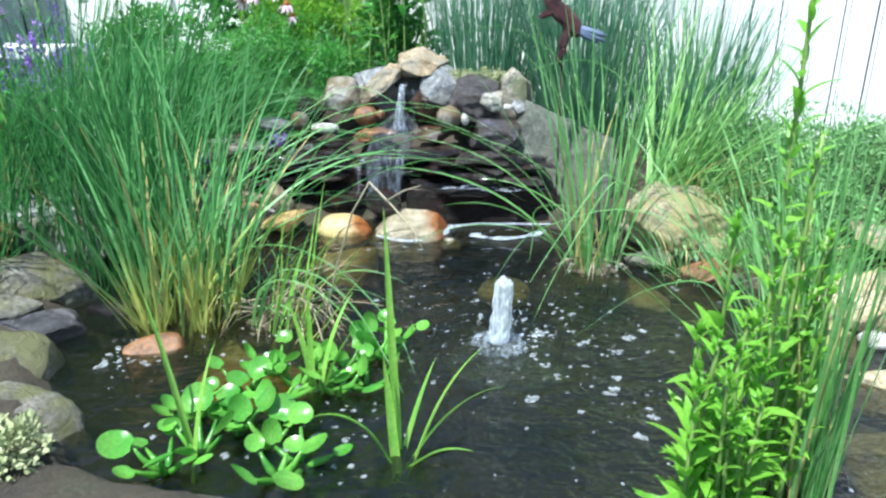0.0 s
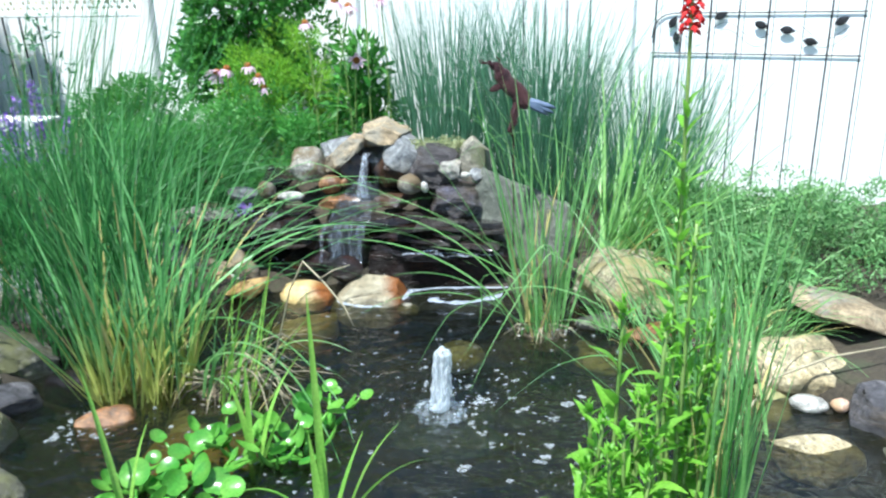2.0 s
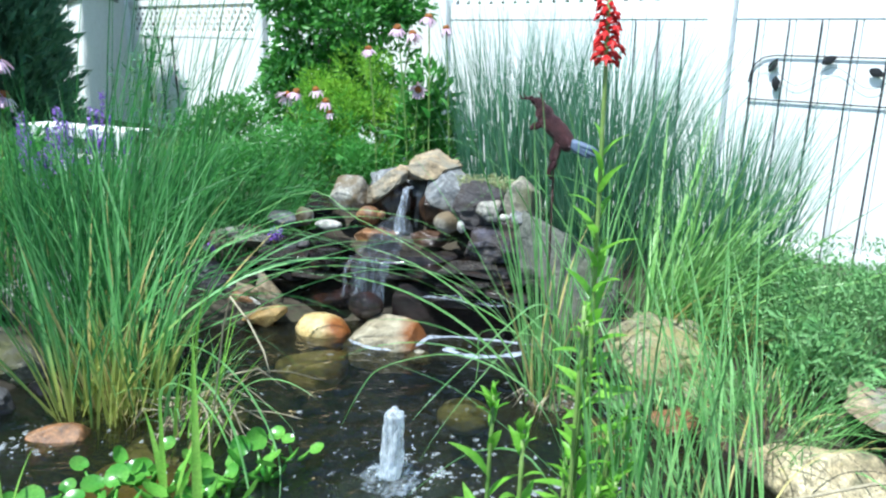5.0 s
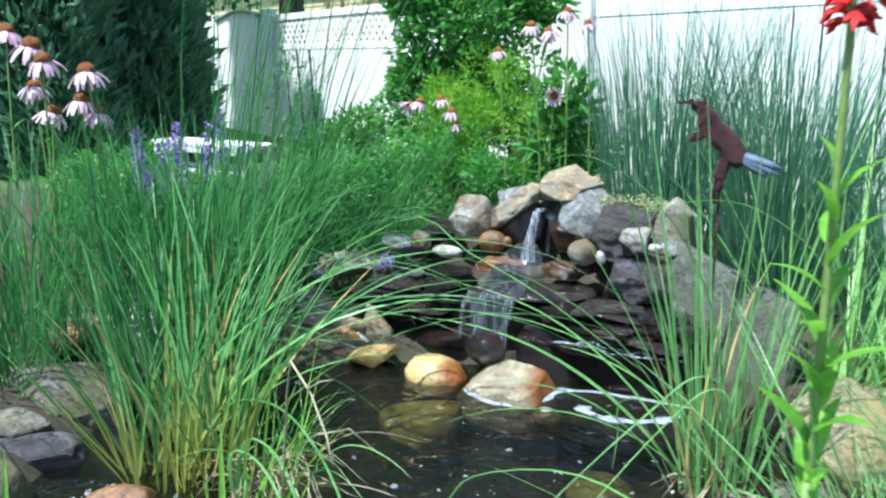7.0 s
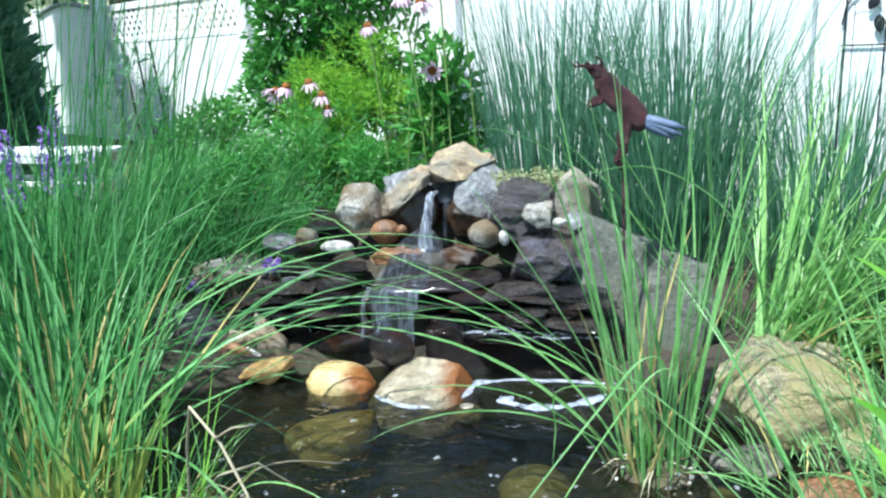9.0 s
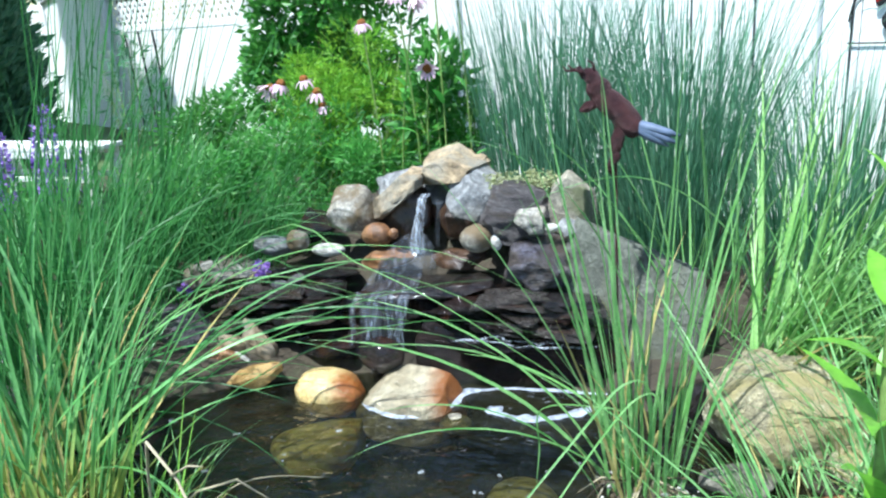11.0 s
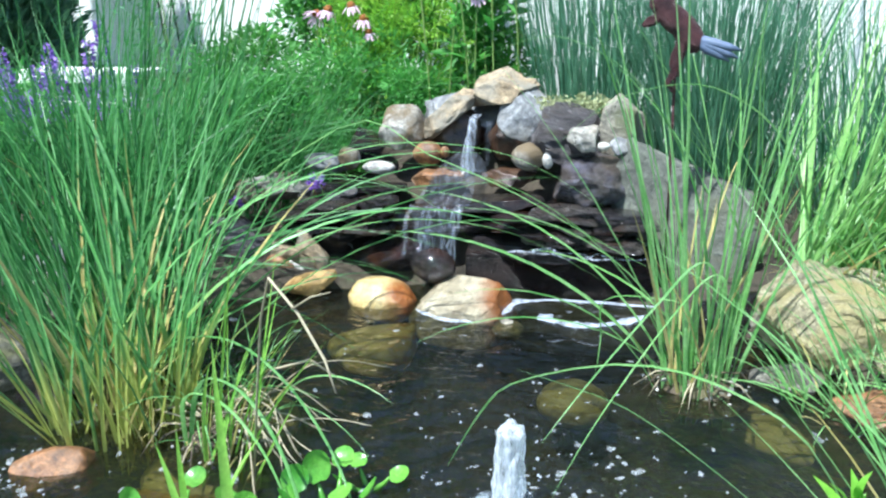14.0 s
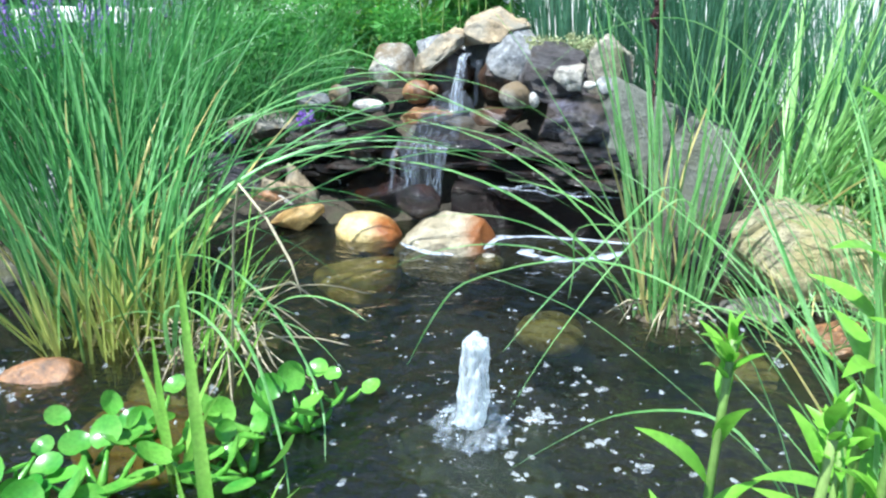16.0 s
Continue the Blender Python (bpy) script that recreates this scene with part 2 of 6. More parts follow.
LOBELIA = leaf_mat("lobelia_leaf", (0.095, 0.30, 0.020), (0.20, 0.47, 0.045), (0.32, 0.58, 0.09), 0.5, 0.38, 0.4)
MUD = rock_mat("root_mud", (0.025, 0.018, 0.010), (0.075, 0.055, 0.032), (0.16, 0.125, 0.075), (0.11, 0.10, 0.045), 0.5, 0.6, 1.0, 0.9)
BLEACHED = leaf_mat("bleached_stem", (0.26, 0.22, 0.14), (0.36, 0.31, 0.20), (0.44, 0.39, 0.28), 0.1, 0.7)
HYACINTH = leaf_mat("hyacinth_leaf", (0.035, 0.185, 0.022), (0.125, 0.38, 0.045), (0.26, 0.46, 0.085), 0.35, 0.26, 0.5)
SHRUB = leaf_mat("shrub_leaf", (0.026, 0.125, 0.020), (0.075, 0.26, 0.036), (0.14, 0.36, 0.06), 0.4, 0.35, 0.5)
FEATHER = leaf_mat("feathery_leaf", (0.060, 0.25, 0.026), (0.20, 0.47, 0.045), (0.45, 0.62, 0.05), 0.45)
HERB = leaf_mat("herb_leaf", (0.035, 0.17, 0.028), (0.095, 0.34, 0.055), (0.19, 0.45, 0.10), 0.4, 0.4, 0.4)
# Paler than the foliage itself; haze before the hedge is in this colour.
CEDAR = leaf_mat("cedar_spray", (0.055, 0.145, 0.080), (0.120, 0.255, 0.140), (0.185, 0.340, 0.195), 0.35)
FARLEAF = leaf_mat("far_leaf", (0.008, 0.060, 0.017), (0.026, 0.130, 0.032), (0.053, 0.200, 0.055), 0.3)
THYME = leaf_mat("thyme_leaf", (0.055, 0.17, 0.050), (0.14, 0.33, 0.10), (0.30, 0.44, 0.20), 0.25)
SEDUM = leaf_mat("sedum_leaf", (0.20, 0.26, 0.10), (0.36, 0.40, 0.20), (0.52, 0.48, 0.32), 0.15)
PETAL = leaf_mat("coneflower_petal", (0.62, 0.36, 0.52), (0.78, 0.55, 0.68), (0.85, 0.70, 0.76), 0.3)
CONE = paint_mat("flower_cone", (0.36, 0.125, 0.02), 0.8, 0, 0.4, 300.0, 0.4)
PURPLE = leaf_mat("purple_floret", (0.16, 0.07, 0.36), (0.32, 0.17, 0.58), (0.42, 0.28, 0.66), 0.3)
RED = leaf_mat("red_floret", (0.40, 0.006, 0.010), (0.62, 0.018, 0.018), (0.70, 0.05, 0.04), 0.25)
STEM = leaf_mat("plant_stem", (0.10, 0.20, 0.04), (0.20, 0.30, 0.08), (0.25, 0.32, 0.10), 0.1)
BARK = rock_mat("bark", (0.04, 0.03, 0.022), (0.09, 0.065, 0.045), (0.15, 0.11, 0.08), (0.07, 0.08, 0.04), 0.3, 0.95, 0.2, 0.9)
VINYL = paint_mat("white_vinyl", (0.80, 0.80, 0.79), 0.45, 0, 0.03, 1.6, 0.02, (0.62, 0.62, 0.58))
IRON = paint_mat("black_iron", (0.028, 0.028, 0.03), 0.5, 0.6, 0.3, 30.0, 0.1)
BENCHWHITE = paint_mat("bench_paint", (0.74, 0.73, 0.71), 0.55, 0, 0.06, 12.0, 0.08, (0.45, 0.42, 0.36))
HOUSEWALL = paint_mat("pale_yellow_siding", (0.66, 0.60, 0.36), 0.7, 0, 0.06, 3.0, 0.05)
ROOFING = paint_mat("roof_shingle", (0.12, 0.11, 0.10), 0.9, 0, 0.25, 8.0, 0.3)
FIGURE = paint_mat("rusted_metal_figure", (0.070, 0.024, 0.024), 0.34, 0.4, 0.6, 22.0, 0.6, (0.075, 0.07, 0.12))
TRIM = paint_mat("grey_trim", (0.22, 0.22, 0.22), 0.5)
FIGBLUE = paint_mat("blue_enamel", (0.085, 0.115, 0.18), 0.5, 0.1, 0.2, 25.0, 0.1)


def soil_mat():
    m = Tree("soil_and_mulch")
    pos = m.add("ShaderNodeNewGeometry").outputs["Position"]
    a = m.noise(5, 6, 0.65, pos).outputs[0]
    b = m.noise(70, 6, 0.75, pos).outputs[0]
    col = m.ramp(a, [(0.3, (0.030, 0.024, 0.016)), (0.55, (0.055, 0.043, 0.027)), (0.75, (0.05, 0.065, 0.028))])
    col = m.mix(0.6, col, m.ramp(b, [(0.3, (0.15,) * 3), (0.7, (0.9,) * 3)]), 'OVERLAY')
    far = m.add("ShaderNodeVectorMath", {0: pos, 1: (0.0, 2.5, 0.0)}, operation='DISTANCE').outputs["Value"]
    far = m.add("ShaderNodeMath", {0: far, 1: m.add("ShaderNodeMath", {0: a, 1: 2.0}, operation='MULTIPLY').outputs[0]}, operation='ADD').outputs[0]
    lawn = m.mix(b, (0.03, 0.07, 0.015), (0.10, 0.17, 0.04))
    near = m.add("ShaderNodeMath", {0: far, 1: 0.1}, operation='MULTIPLY').outputs[0]
    col = m.mix(m.ramp(near, [(0.5, (0, 0, 0)), (0.56, (1, 1, 1))]), col, lawn)
    m.link(col, m.bsdf.inputs["Base Color"])
    m.bsdf.inputs["Roughness"].default_value = 0.85
    m.link(m.bump(b, 0.8, 0.02), m.bsdf.inputs["Normal"])
    return m.mat


def water_mat():
    m = Tree("pond_water")
    pos = m.add("ShaderNodeNewGeometry").outputs["Position"]
    a = m.noise(10, 2, 0.5, pos, 0.6).outputs[0]
    b = m.noise(55, 2, 0.5, pos, 0.3).outputs[0]
    drawn = m.add("ShaderNodeVectorMath", {0: pos, 1: (0.45, 1.0, 1.0)}, operation='MULTIPLY').outputs[0]
    c = m.noise(30, 3, 0.55, drawn, 0.5).outputs[0]
    nrm = m.bump(m.mix(0.14, m.mix(0.34, a, c), b), 0.9, 0.040)
    gl = m.add("ShaderNodeBsdfGlossy", {"Color": (1, 1, 1, 1), "Roughness": 0.03, "Normal": nrm})
    tr = m.add("ShaderNodeBsdfTransparent", {"Color": (0.43, 0.43, 0.29, 1)})
    # fine silt hangs in the water
    silt = m.add("ShaderNodeBsdfDiffuse", {"Color": (0.016, 0.021, 0.015, 1)})
    body = m.add("ShaderNodeMixShader", {0: 0.17, 1: tr.outputs[0], 2: silt.outputs[0]})
    fr = m.add("ShaderNodeFresnel", {"IOR": 1.5, "Normal": nrm})
    mx = m.add("ShaderNodeMixShader", {0: fr.outputs[0], 1: body.outputs[0], 2: gl.outputs[0]})
    m.link(mx.outputs[0], m.out.inputs[0])
    return m.mat


def froth_mat(name, scale, lo, hi, base=(0.86, 0.90, 0.93), top=1.0):
    """White aerated water: bright threads of froth with clear gaps between them."""
    m = Tree(name)
    c = m.add("ShaderNodeTexCoord").outputs["Object"]
    v = m.add("ShaderNodeVectorMath", {0: c, 1: scale}, operation='MULTIPLY').outputs[0]
    n = m.noise(1.0, 5, 0.65, v, 0.3).outputs[0]
    tr = m.add("ShaderNodeBsdfTransparent", {"Color": (0.92, 0.94, 0.95, 1)})
    m.bsdf.inputs["Base Color"].default_value = (*base, 1)
    m.bsdf.inputs["Roughness"].default_value = 0.15
    tl = m.add("ShaderNodeBsdfTranslucent", {"Color": (*base, 1)})
    w = m.add("ShaderNodeMixShader", {0: 0.4, 1: m.bsdf.outputs[0], 2: tl.outputs[0]})
    mx = m.add("ShaderNodeMixShader", {0: m.ramp(n, [(lo, (0.03,) * 3), (hi, (top,) * 3)]), 1: tr.outputs[0], 2: w.outputs[0]})
    m.link(mx.outputs[0], m.out.inputs[0])
    return m.mat


SOIL = soil_mat()
WATER = water_mat()
FALLING = froth_mat("falling_water", (120, 60, 9), 0.36, 0.78, (0.76, 0.82, 0.93), 0.66)
STRAND = froth_mat("thin_strand", (120, 60, 14), 0.40, 0.80, (0.72, 0.79, 0.92), 0.42)
VEIL = froth_mat("water_veil", (75, 30, 10), 0.48, 0.84, (0.70, 0.77, 0.90), 0.22)
SHEET = froth_mat("water_film", (55, 14, 40), 0.46, 0.95, (0.75, 0.82, 0.9), 0.6)
JET = froth_mat("jet_water", (90, 90, 16), 0.28, 0.70, (0.84, 0.88, 0.92), 0.84)
FLECK = froth_mat("foam_fleck", (60, 60, 60), 0.22, 0.75, (0.66, 0.70, 0.72), 0.66)
FOAM = froth_mat("foam", (38, 38, 38), 0.22, 0.60, (0.64, 0.70, 0.82), 0.86)
PLUME = froth_mat("bubble_plume", (26, 26, 26), 0.38, 0.85, (0.55, 0.66, 0.66), 0.42)

# ---- mesh helpers ----


def part(name, bm, material, parent=None, label="", smooth=True):
    me = bpy.data.meshes.new(name)
    bm.to_mesh(me)
    bm.free()
    me.materials.append(material)
    if smooth:
        me.polygons.foreach_set("use_smooth", [True] * len(me.polygons))
    ob = new(name, me)
    if parent is not None:
        ob.parent = parent
    if label:
        ob["label"] = label
    return ob


def raw(name, verts, faces, material, parent=None, label="", smooth=False):
    me = bpy.data.meshes.new(name)
    me.from_pydata([tuple(v) for v in np.asarray(verts, float).tolist()], [], [list(f) for f in faces])
    me.materials.append(material)
    if smooth:
        me.polygons.foreach_set("use_smooth", [True] * len(me.polygons))
    me.update()
    ob = new(name, me)
    if parent is not None:
        ob.parent = parent
    if label:
        ob["label"] = label
    return ob


def share(name, me, m, parent):
    ob = new(name, me)
    ob.parent = parent
    ob.matrix_basis = m
    return ob


def box(bm, lo, hi, bevel=0.0):
    r = bmesh.ops.create_cube(bm, size=1.0)
    vs = r["verts"]
    c = [(a + b) / 2 for a, b in zip(lo, hi)]
    s = [b - a for a, b in zip(lo, hi)]
    for v in vs:
        v.co = Vector((c[0] + v.co.x * s[0], c[1] + v.co.y * s[1], c[2] + v.co.z * s[2]))
    if bevel:
        es = list({e for v in vs for e in v.link_edges})
        bmesh.ops.bevel(bm, geom=es, offset=bevel, segments=2, affect='EDGES', profile=0.6)


def tube(points, radii, sides=6):
    """Verts and faces of a tapering tube along points."""
    pts = [Vector(p) for p in points]
    vs, fs = [], []
    for k, p in enumerate(pts):
        d = (pts[min(k + 1, len(pts) - 1)] - pts[max(k - 1, 0)]).normalized()
        a = d.cross(Vector((0.31, 0.83, 0.47))).normalized()
        b = d.cross(a)
        r = radii[k] if hasattr(radii, "__len__") else radii
        for j in range(sides):
            t = 2 * math.pi * j / sides
            vs.append(p + (a * math.cos(t) + b * math.sin(t)) * r)
    for k in range(len(pts) - 1):
        for j in range(sides):
            j2 = (j + 1) % sides
            fs.append((k * sides + j, k * sides + j2, (k + 1) * sides + j2, (k + 1) * sides + j))
    fs.append(tuple(range(sides))[::-1])
    fs.append(tuple((len(pts) - 1) * sides + j for j in range(sides)))
    return vs, fs


def merge(chunks):
    vs, fs = [], []
    for v, f in chunks:
        o = len(vs)
        vs.extend(v)
        fs.extend(tuple(i + o for i in q) for q in f)
    return vs, fs


def blades(rng, base, azim, length, lean, curl, width, segs=7, fold=0.35, power=1.6, wobble=0.0):
    """Grass-like blades: arrays over blades; each is a folded tapering strip that leans and curls over."""
    n = len(azim)
    pos = np.array(base, float).copy()
    rows = []
    side = np.stack([-np.sin(azim), np.cos(azim), np.zeros(n)], -1)
    out = np.stack([np.cos(azim), np.sin(azim), np.zeros(n)], -1)
    up = np.array([0, 0, 1.0])
    tw = rng.uniform(-0.7, 0.7, n)
    for k in range(segs + 1):
        u = k / segs
        ang = lean + curl * u ** power
        d = out * np.sin(ang)[:, None] + up * np.cos(ang)[:, None]
        nrm = out * np.cos(ang)[:, None] - up * np.sin(ang)[:, None]
        s = side * np.cos(tw)[:, None] + nrm * np.sin(tw)[:, None]
        w = width * (1.0 - 0.25 * (1 - min(1, u * 5))) * (1 - u ** 2.6) + 0.0004
        mid = np.cross(s, d) * (w * fold)[:, None]
        rows.append(np.stack([pos - s * w[:, None] / 2, pos + mid, pos + s * w[:, None] / 2], 1))
        pos = pos + d * (length / segs)[:, None] + side * (wobble * rng.normal(0, 1, n) * length / segs)[:, None]
    v = np.stack(rows, 1)
    v = v.reshape(n, -1, 3)
    per = v.shape[1]
    f1 = []
    for k in range(segs):
        a = k * 3
        f1 += [(a, a + 1, a + 4, a + 3), (a + 1, a + 2, a + 5, a + 4)]
    f1 = np.array(f1)
    f = (f1[None] + (np.arange(n) * per)[:, None, None]).reshape(-1, 4)
    return v.reshape(-1, 3), f


def clump(name, seed, centre, radius, count, height, lean, curl, width, material, label, category,
          azimuth=None, spread=math.pi, dry=0.0, droopers=0, droop_az=0.0, droop_len=1.1, segs=7, power=1.6, wobble=0.02, group="", split=False):
    """One clump of rush or grass; its straw-coloured blades are a part."""
    rng = np.random.default_rng(seed)

    def make(n):
        a = rng.uniform(0, 2 * math.pi, n)
        r = radius * np.sqrt(rng.uniform(0, 1, n))
        off = np.stack([np.cos(a) * r, np.sin(a) * r, np.zeros(n)], -1)
        az = a + rng.normal(0, 1.3 if split else 0.6, n) if azimuth is None else azimuth + rng.uniform(-spread, spread, n)
        h = rng.uniform(height[0], height[1], n)
        ln = lean[0] + (lean[1] - lean[0]) * np.abs(rng.normal(0, 0.55, n)) + 0.25 * r / max(radius, 0.01) * lean[1]
        cu = rng.uniform(curl[0], curl[1], n) ** 1.0
        w = width * rng.uniform(0.65, 1.25, n)
        return off, az, h, ln, cu, w

    o, az, h, ln, cu, w = make(count)
    v, f = blades(rng, o, az, h, ln, cu, w, segs, 0.35, power, wobble)
    chunks = [(v, f)]
    if droopers:
        o, az, h, ln, cu, w = make(droopers)
        az = droop_az + rng.normal(0, 0.35, droopers)
        v2, f2 = blades(rng, o, az, droop_len * rng.uniform(0.75, 1.2, droopers), rng.uniform(0.25, 0.7, droopers), rng.uniform(1.0, 1.7, droopers), w * 1.1, 12, 0.3, 1.1, 0.01)
        chunks.append((v2, f2))
    v = np.concatenate([c[0] for c in chunks])
    off = np.cumsum([0] + [len(c[0]) for c in chunks[:-1]])
    f = [tuple(q) for c, o in zip(chunks, off) for q in (c[1] + o).tolist()]
    nd = max(4, int(count * dry)) if dry else 0
    dead = None
    if nd:
        o, az, h, ln, cu, w = make(nd)
        dead = blades(rng, o, az, h * rng.uniform(0.35, 0.8, nd), ln * 1.3, cu * 1.3, w, segs, 0.35, power, 0.05)
    if split:
        ob = new(name)
        ob.location = centre
        tagged(ob, label, category, group)
        for (cv, cf), n in zip(chunks, (count, droopers)):
            each_blade(cv, cf, n, "blade", material, ob)
        if nd:
            each_blade(*dead, nd, "dry_blade", STRAW, ob)
        return ob
    ob = raw(name, v, f, material, smooth=True)
    ob.location = centre
    tagged(ob, label, category, group, "stuff")
    if nd:
        d = raw("dry_blades", dead[0], dead[1].tolist(), STRAW, ob, "straw-yellow dead blades", True)
        d["kind"] = "stuff"
    return ob


def each_blade(v, f, n, name, material, parent):
    """Every blade a mesh of its own under its clump."""
    pv, pf = len(v) // n, len(f) // n
    one = f[:pf].tolist()
    for k in range(n):
        raw(name, v[k * pv:(k + 1) * pv], one, material, parent, smooth=True)


def leaf_cloud(rng, centres, normals, size, aspect=0.5, jitter=0.7, fold=0.25):
    """Small folded leaves at centres, each turned at random about its outward direction."""
    n = len(centres)
    d = normals + rng.normal(0, jitter, (n, 3))
    d /= np.linalg.norm(d, axis=1)[:, None]
    t = rng.normal(0, 1, (n, 3))
    s = np.cross(d, t)
    s /= np.linalg.norm(s, axis=1)[:, None]
    u = np.cross(d, s)
    L = size * rng.uniform(0.6, 1.3, n)[:, None]
    W = L * aspect / 2
    c = np.asarray(centres)
    base = c
    tip = c + d * L
    m1 = c + d * L * 0.45 + s * W + u * W * fold
    m2 = c + d * L * 0.45 - s * W + u * W * fold
    v = np.stack([base, m1, tip, m2], 1).reshape(-1, 3)
    i = np.arange(n) * 4
    f = np.concatenate([np.stack([i, i + 1, i + 2], -1), np.stack([i, i + 2, i + 3], -1)])
    return v, f

# ---- ground, basin and water ----
PC = (0.12, 2.32)
SHORE = [(0, 1.36), (10, 1.22), (25, 1.12), (45, 1.05), (65, 1.06), (90, 1.12), (115, 1.12), (138, 1.22), (160, 1.38), (180, 1.22), (205, 1.10), (222, 1.08), (240, 0.92), (262, 0.90), (285, 1.05), (310, 1.24), (335, 1.44), (350, 1.46), (360, 1.36)]


def shore_radius(ang):
    return np.interp(np.degrees(ang) % 360, [a for a, _ in SHORE], [r for _, r in SHORE])


def smooth(x):
    x = np.clip(x, 0, 1)
    return x * x * (3 - 2 * x)


def ground_z(x, y):
    x, y = np.asarray(x, float), np.asarray(y, float)
    dx, dy = x - PC[0], y - PC[1]
    r = np.hypot(dx, dy)
    d = r - shore_radius(np.arctan2(dy, dx))
    z = np.where(d < 0, -0.06 - 0.42 * smooth(-d / 0.55), -0.06 + 0.12 * smooth(d / 0.12) + 0.10 * np.clip(d, 0, 2.4))
    z = np.where(d > 2.5, z + 0.0 * d, z)
    wide = 0.82 - 0.30 * smooth((y - 3.5) / 0.4)
    win = smooth((wide - np.abs(x + 0.22)) / 0.22 + 0.5)
    lift = 0.20 * smooth((y - 3.46) / 0.12) + 0.13 * smooth((y - 3.66) / 0.12) + 0.16 * smooth((y - 3.86) / 0.12)
    lift *= 1 - smooth((y - 4.15) / 0.5)
    z = np.maximum(z, np.where(y > 3.3, win * (lift - 0.02) + (1 - win) * z, z))
    return z


def axis(lo, hi, step, far):
    mid = np.arange(lo, hi + 1e-6, step)
    left = lo - np.geomspace(0.15, far, 18)[::-1]
    right = hi + np.geomspace(0.15, far, 18)
    return np.concatenate([left, mid, right])


def make_ground():
    xs, ys = axis(-3.2, 3.0, 0.045, 400), axis(-0.8, 5.4, 0.045, 400)
    X, Y = np.meshgrid(xs, ys)
    Z = ground_z(X, Y)
    rng = np.random.default_rng(3)
    Z = Z + rng.normal(0, 0.006, Z.shape)
    v = np.stack([X, Y, Z], -1).reshape(-1, 3)
    nx, ny = len(xs), len(ys)
    i = (np.arange(ny - 1)[:, None] * nx + np.arange(nx - 1)[None]).reshape(-1)
    f = np.stack([i, i + 1, i + nx + 1, i + nx], -1)
    ob = raw("ground", v, f.tolist(), SOIL, smooth=True)
    tagged(ob, "dark garden soil sloping into a pond basin", "ground", kind="structure")


make_ground()

JETX, JETY = 0.268, 2.258


def make_water():
    rng = np.random.default_rng(5)
    st = 0.018
    xs, ys = np.arange(-1.55, 1.8, st), np.arange(1.0, 3.62, st)
    X, Y = np.meshgrid(xs, ys)
    r = np.hypot(X - JETX, Y - JETY)
    Z = 0.0040 * np.sin(r * 62) * np.exp(-r * 2.0) * (r > 0.05)
    rf = np.hypot(X + 0.25, Y - 3.25)
    Z += 0.0030 * np.sin(rf * 75) * np.exp(-rf * 1.8)
    for k in range(26):
        a, q = rng.uniform(0, 6.28), rng.uniform(14, 60)
        Z += 0.0011 * 20 / q * np.sin(q * (X * math.cos(a) + Y * math.sin(a)) + rng.uniform(0, 6.28)) * (0.6 + 0.4 * np.sin(3 * X + k) * np.cos(2.3 * Y - k))
    nx, ny = len(xs), len(ys)
    v = np.stack([X, Y, Z], -1).reshape(-1, 3)
    i = (np.arange(ny - 1)[:, None] * nx + np.arange(nx - 1)[None]).reshape(-1)
    c = v[i]
    d = np.hypot(c[:, 0] - PC[0], c[:, 1] - PC[1]) - shore_radius(np.arctan2(c[:, 1] - PC[1], c[:, 0] - PC[0]))
    i = i[d < 0.10]
    f = np.stack([i, i + 1, i + nx + 1, i + nx], -1)
    used = np.unique(f)
    back = np.full(len(v), -1)
    back[used] = np.arange(len(used))
    ob = raw("water", v[used], back[f].tolist(), WATER, smooth=True)
    tagged(ob, "dark rippling pond water over brown stones", "water", kind="structure")


make_water()

# ---- fence ----
FA = math.atan2(-0.5, 1.0)
FENCE = pose(0, 5.25, 0, 0, 0, math.degrees(FA))


def fx(x):
    """Place along the fence of a world x."""
    return x / math.cos(FA)


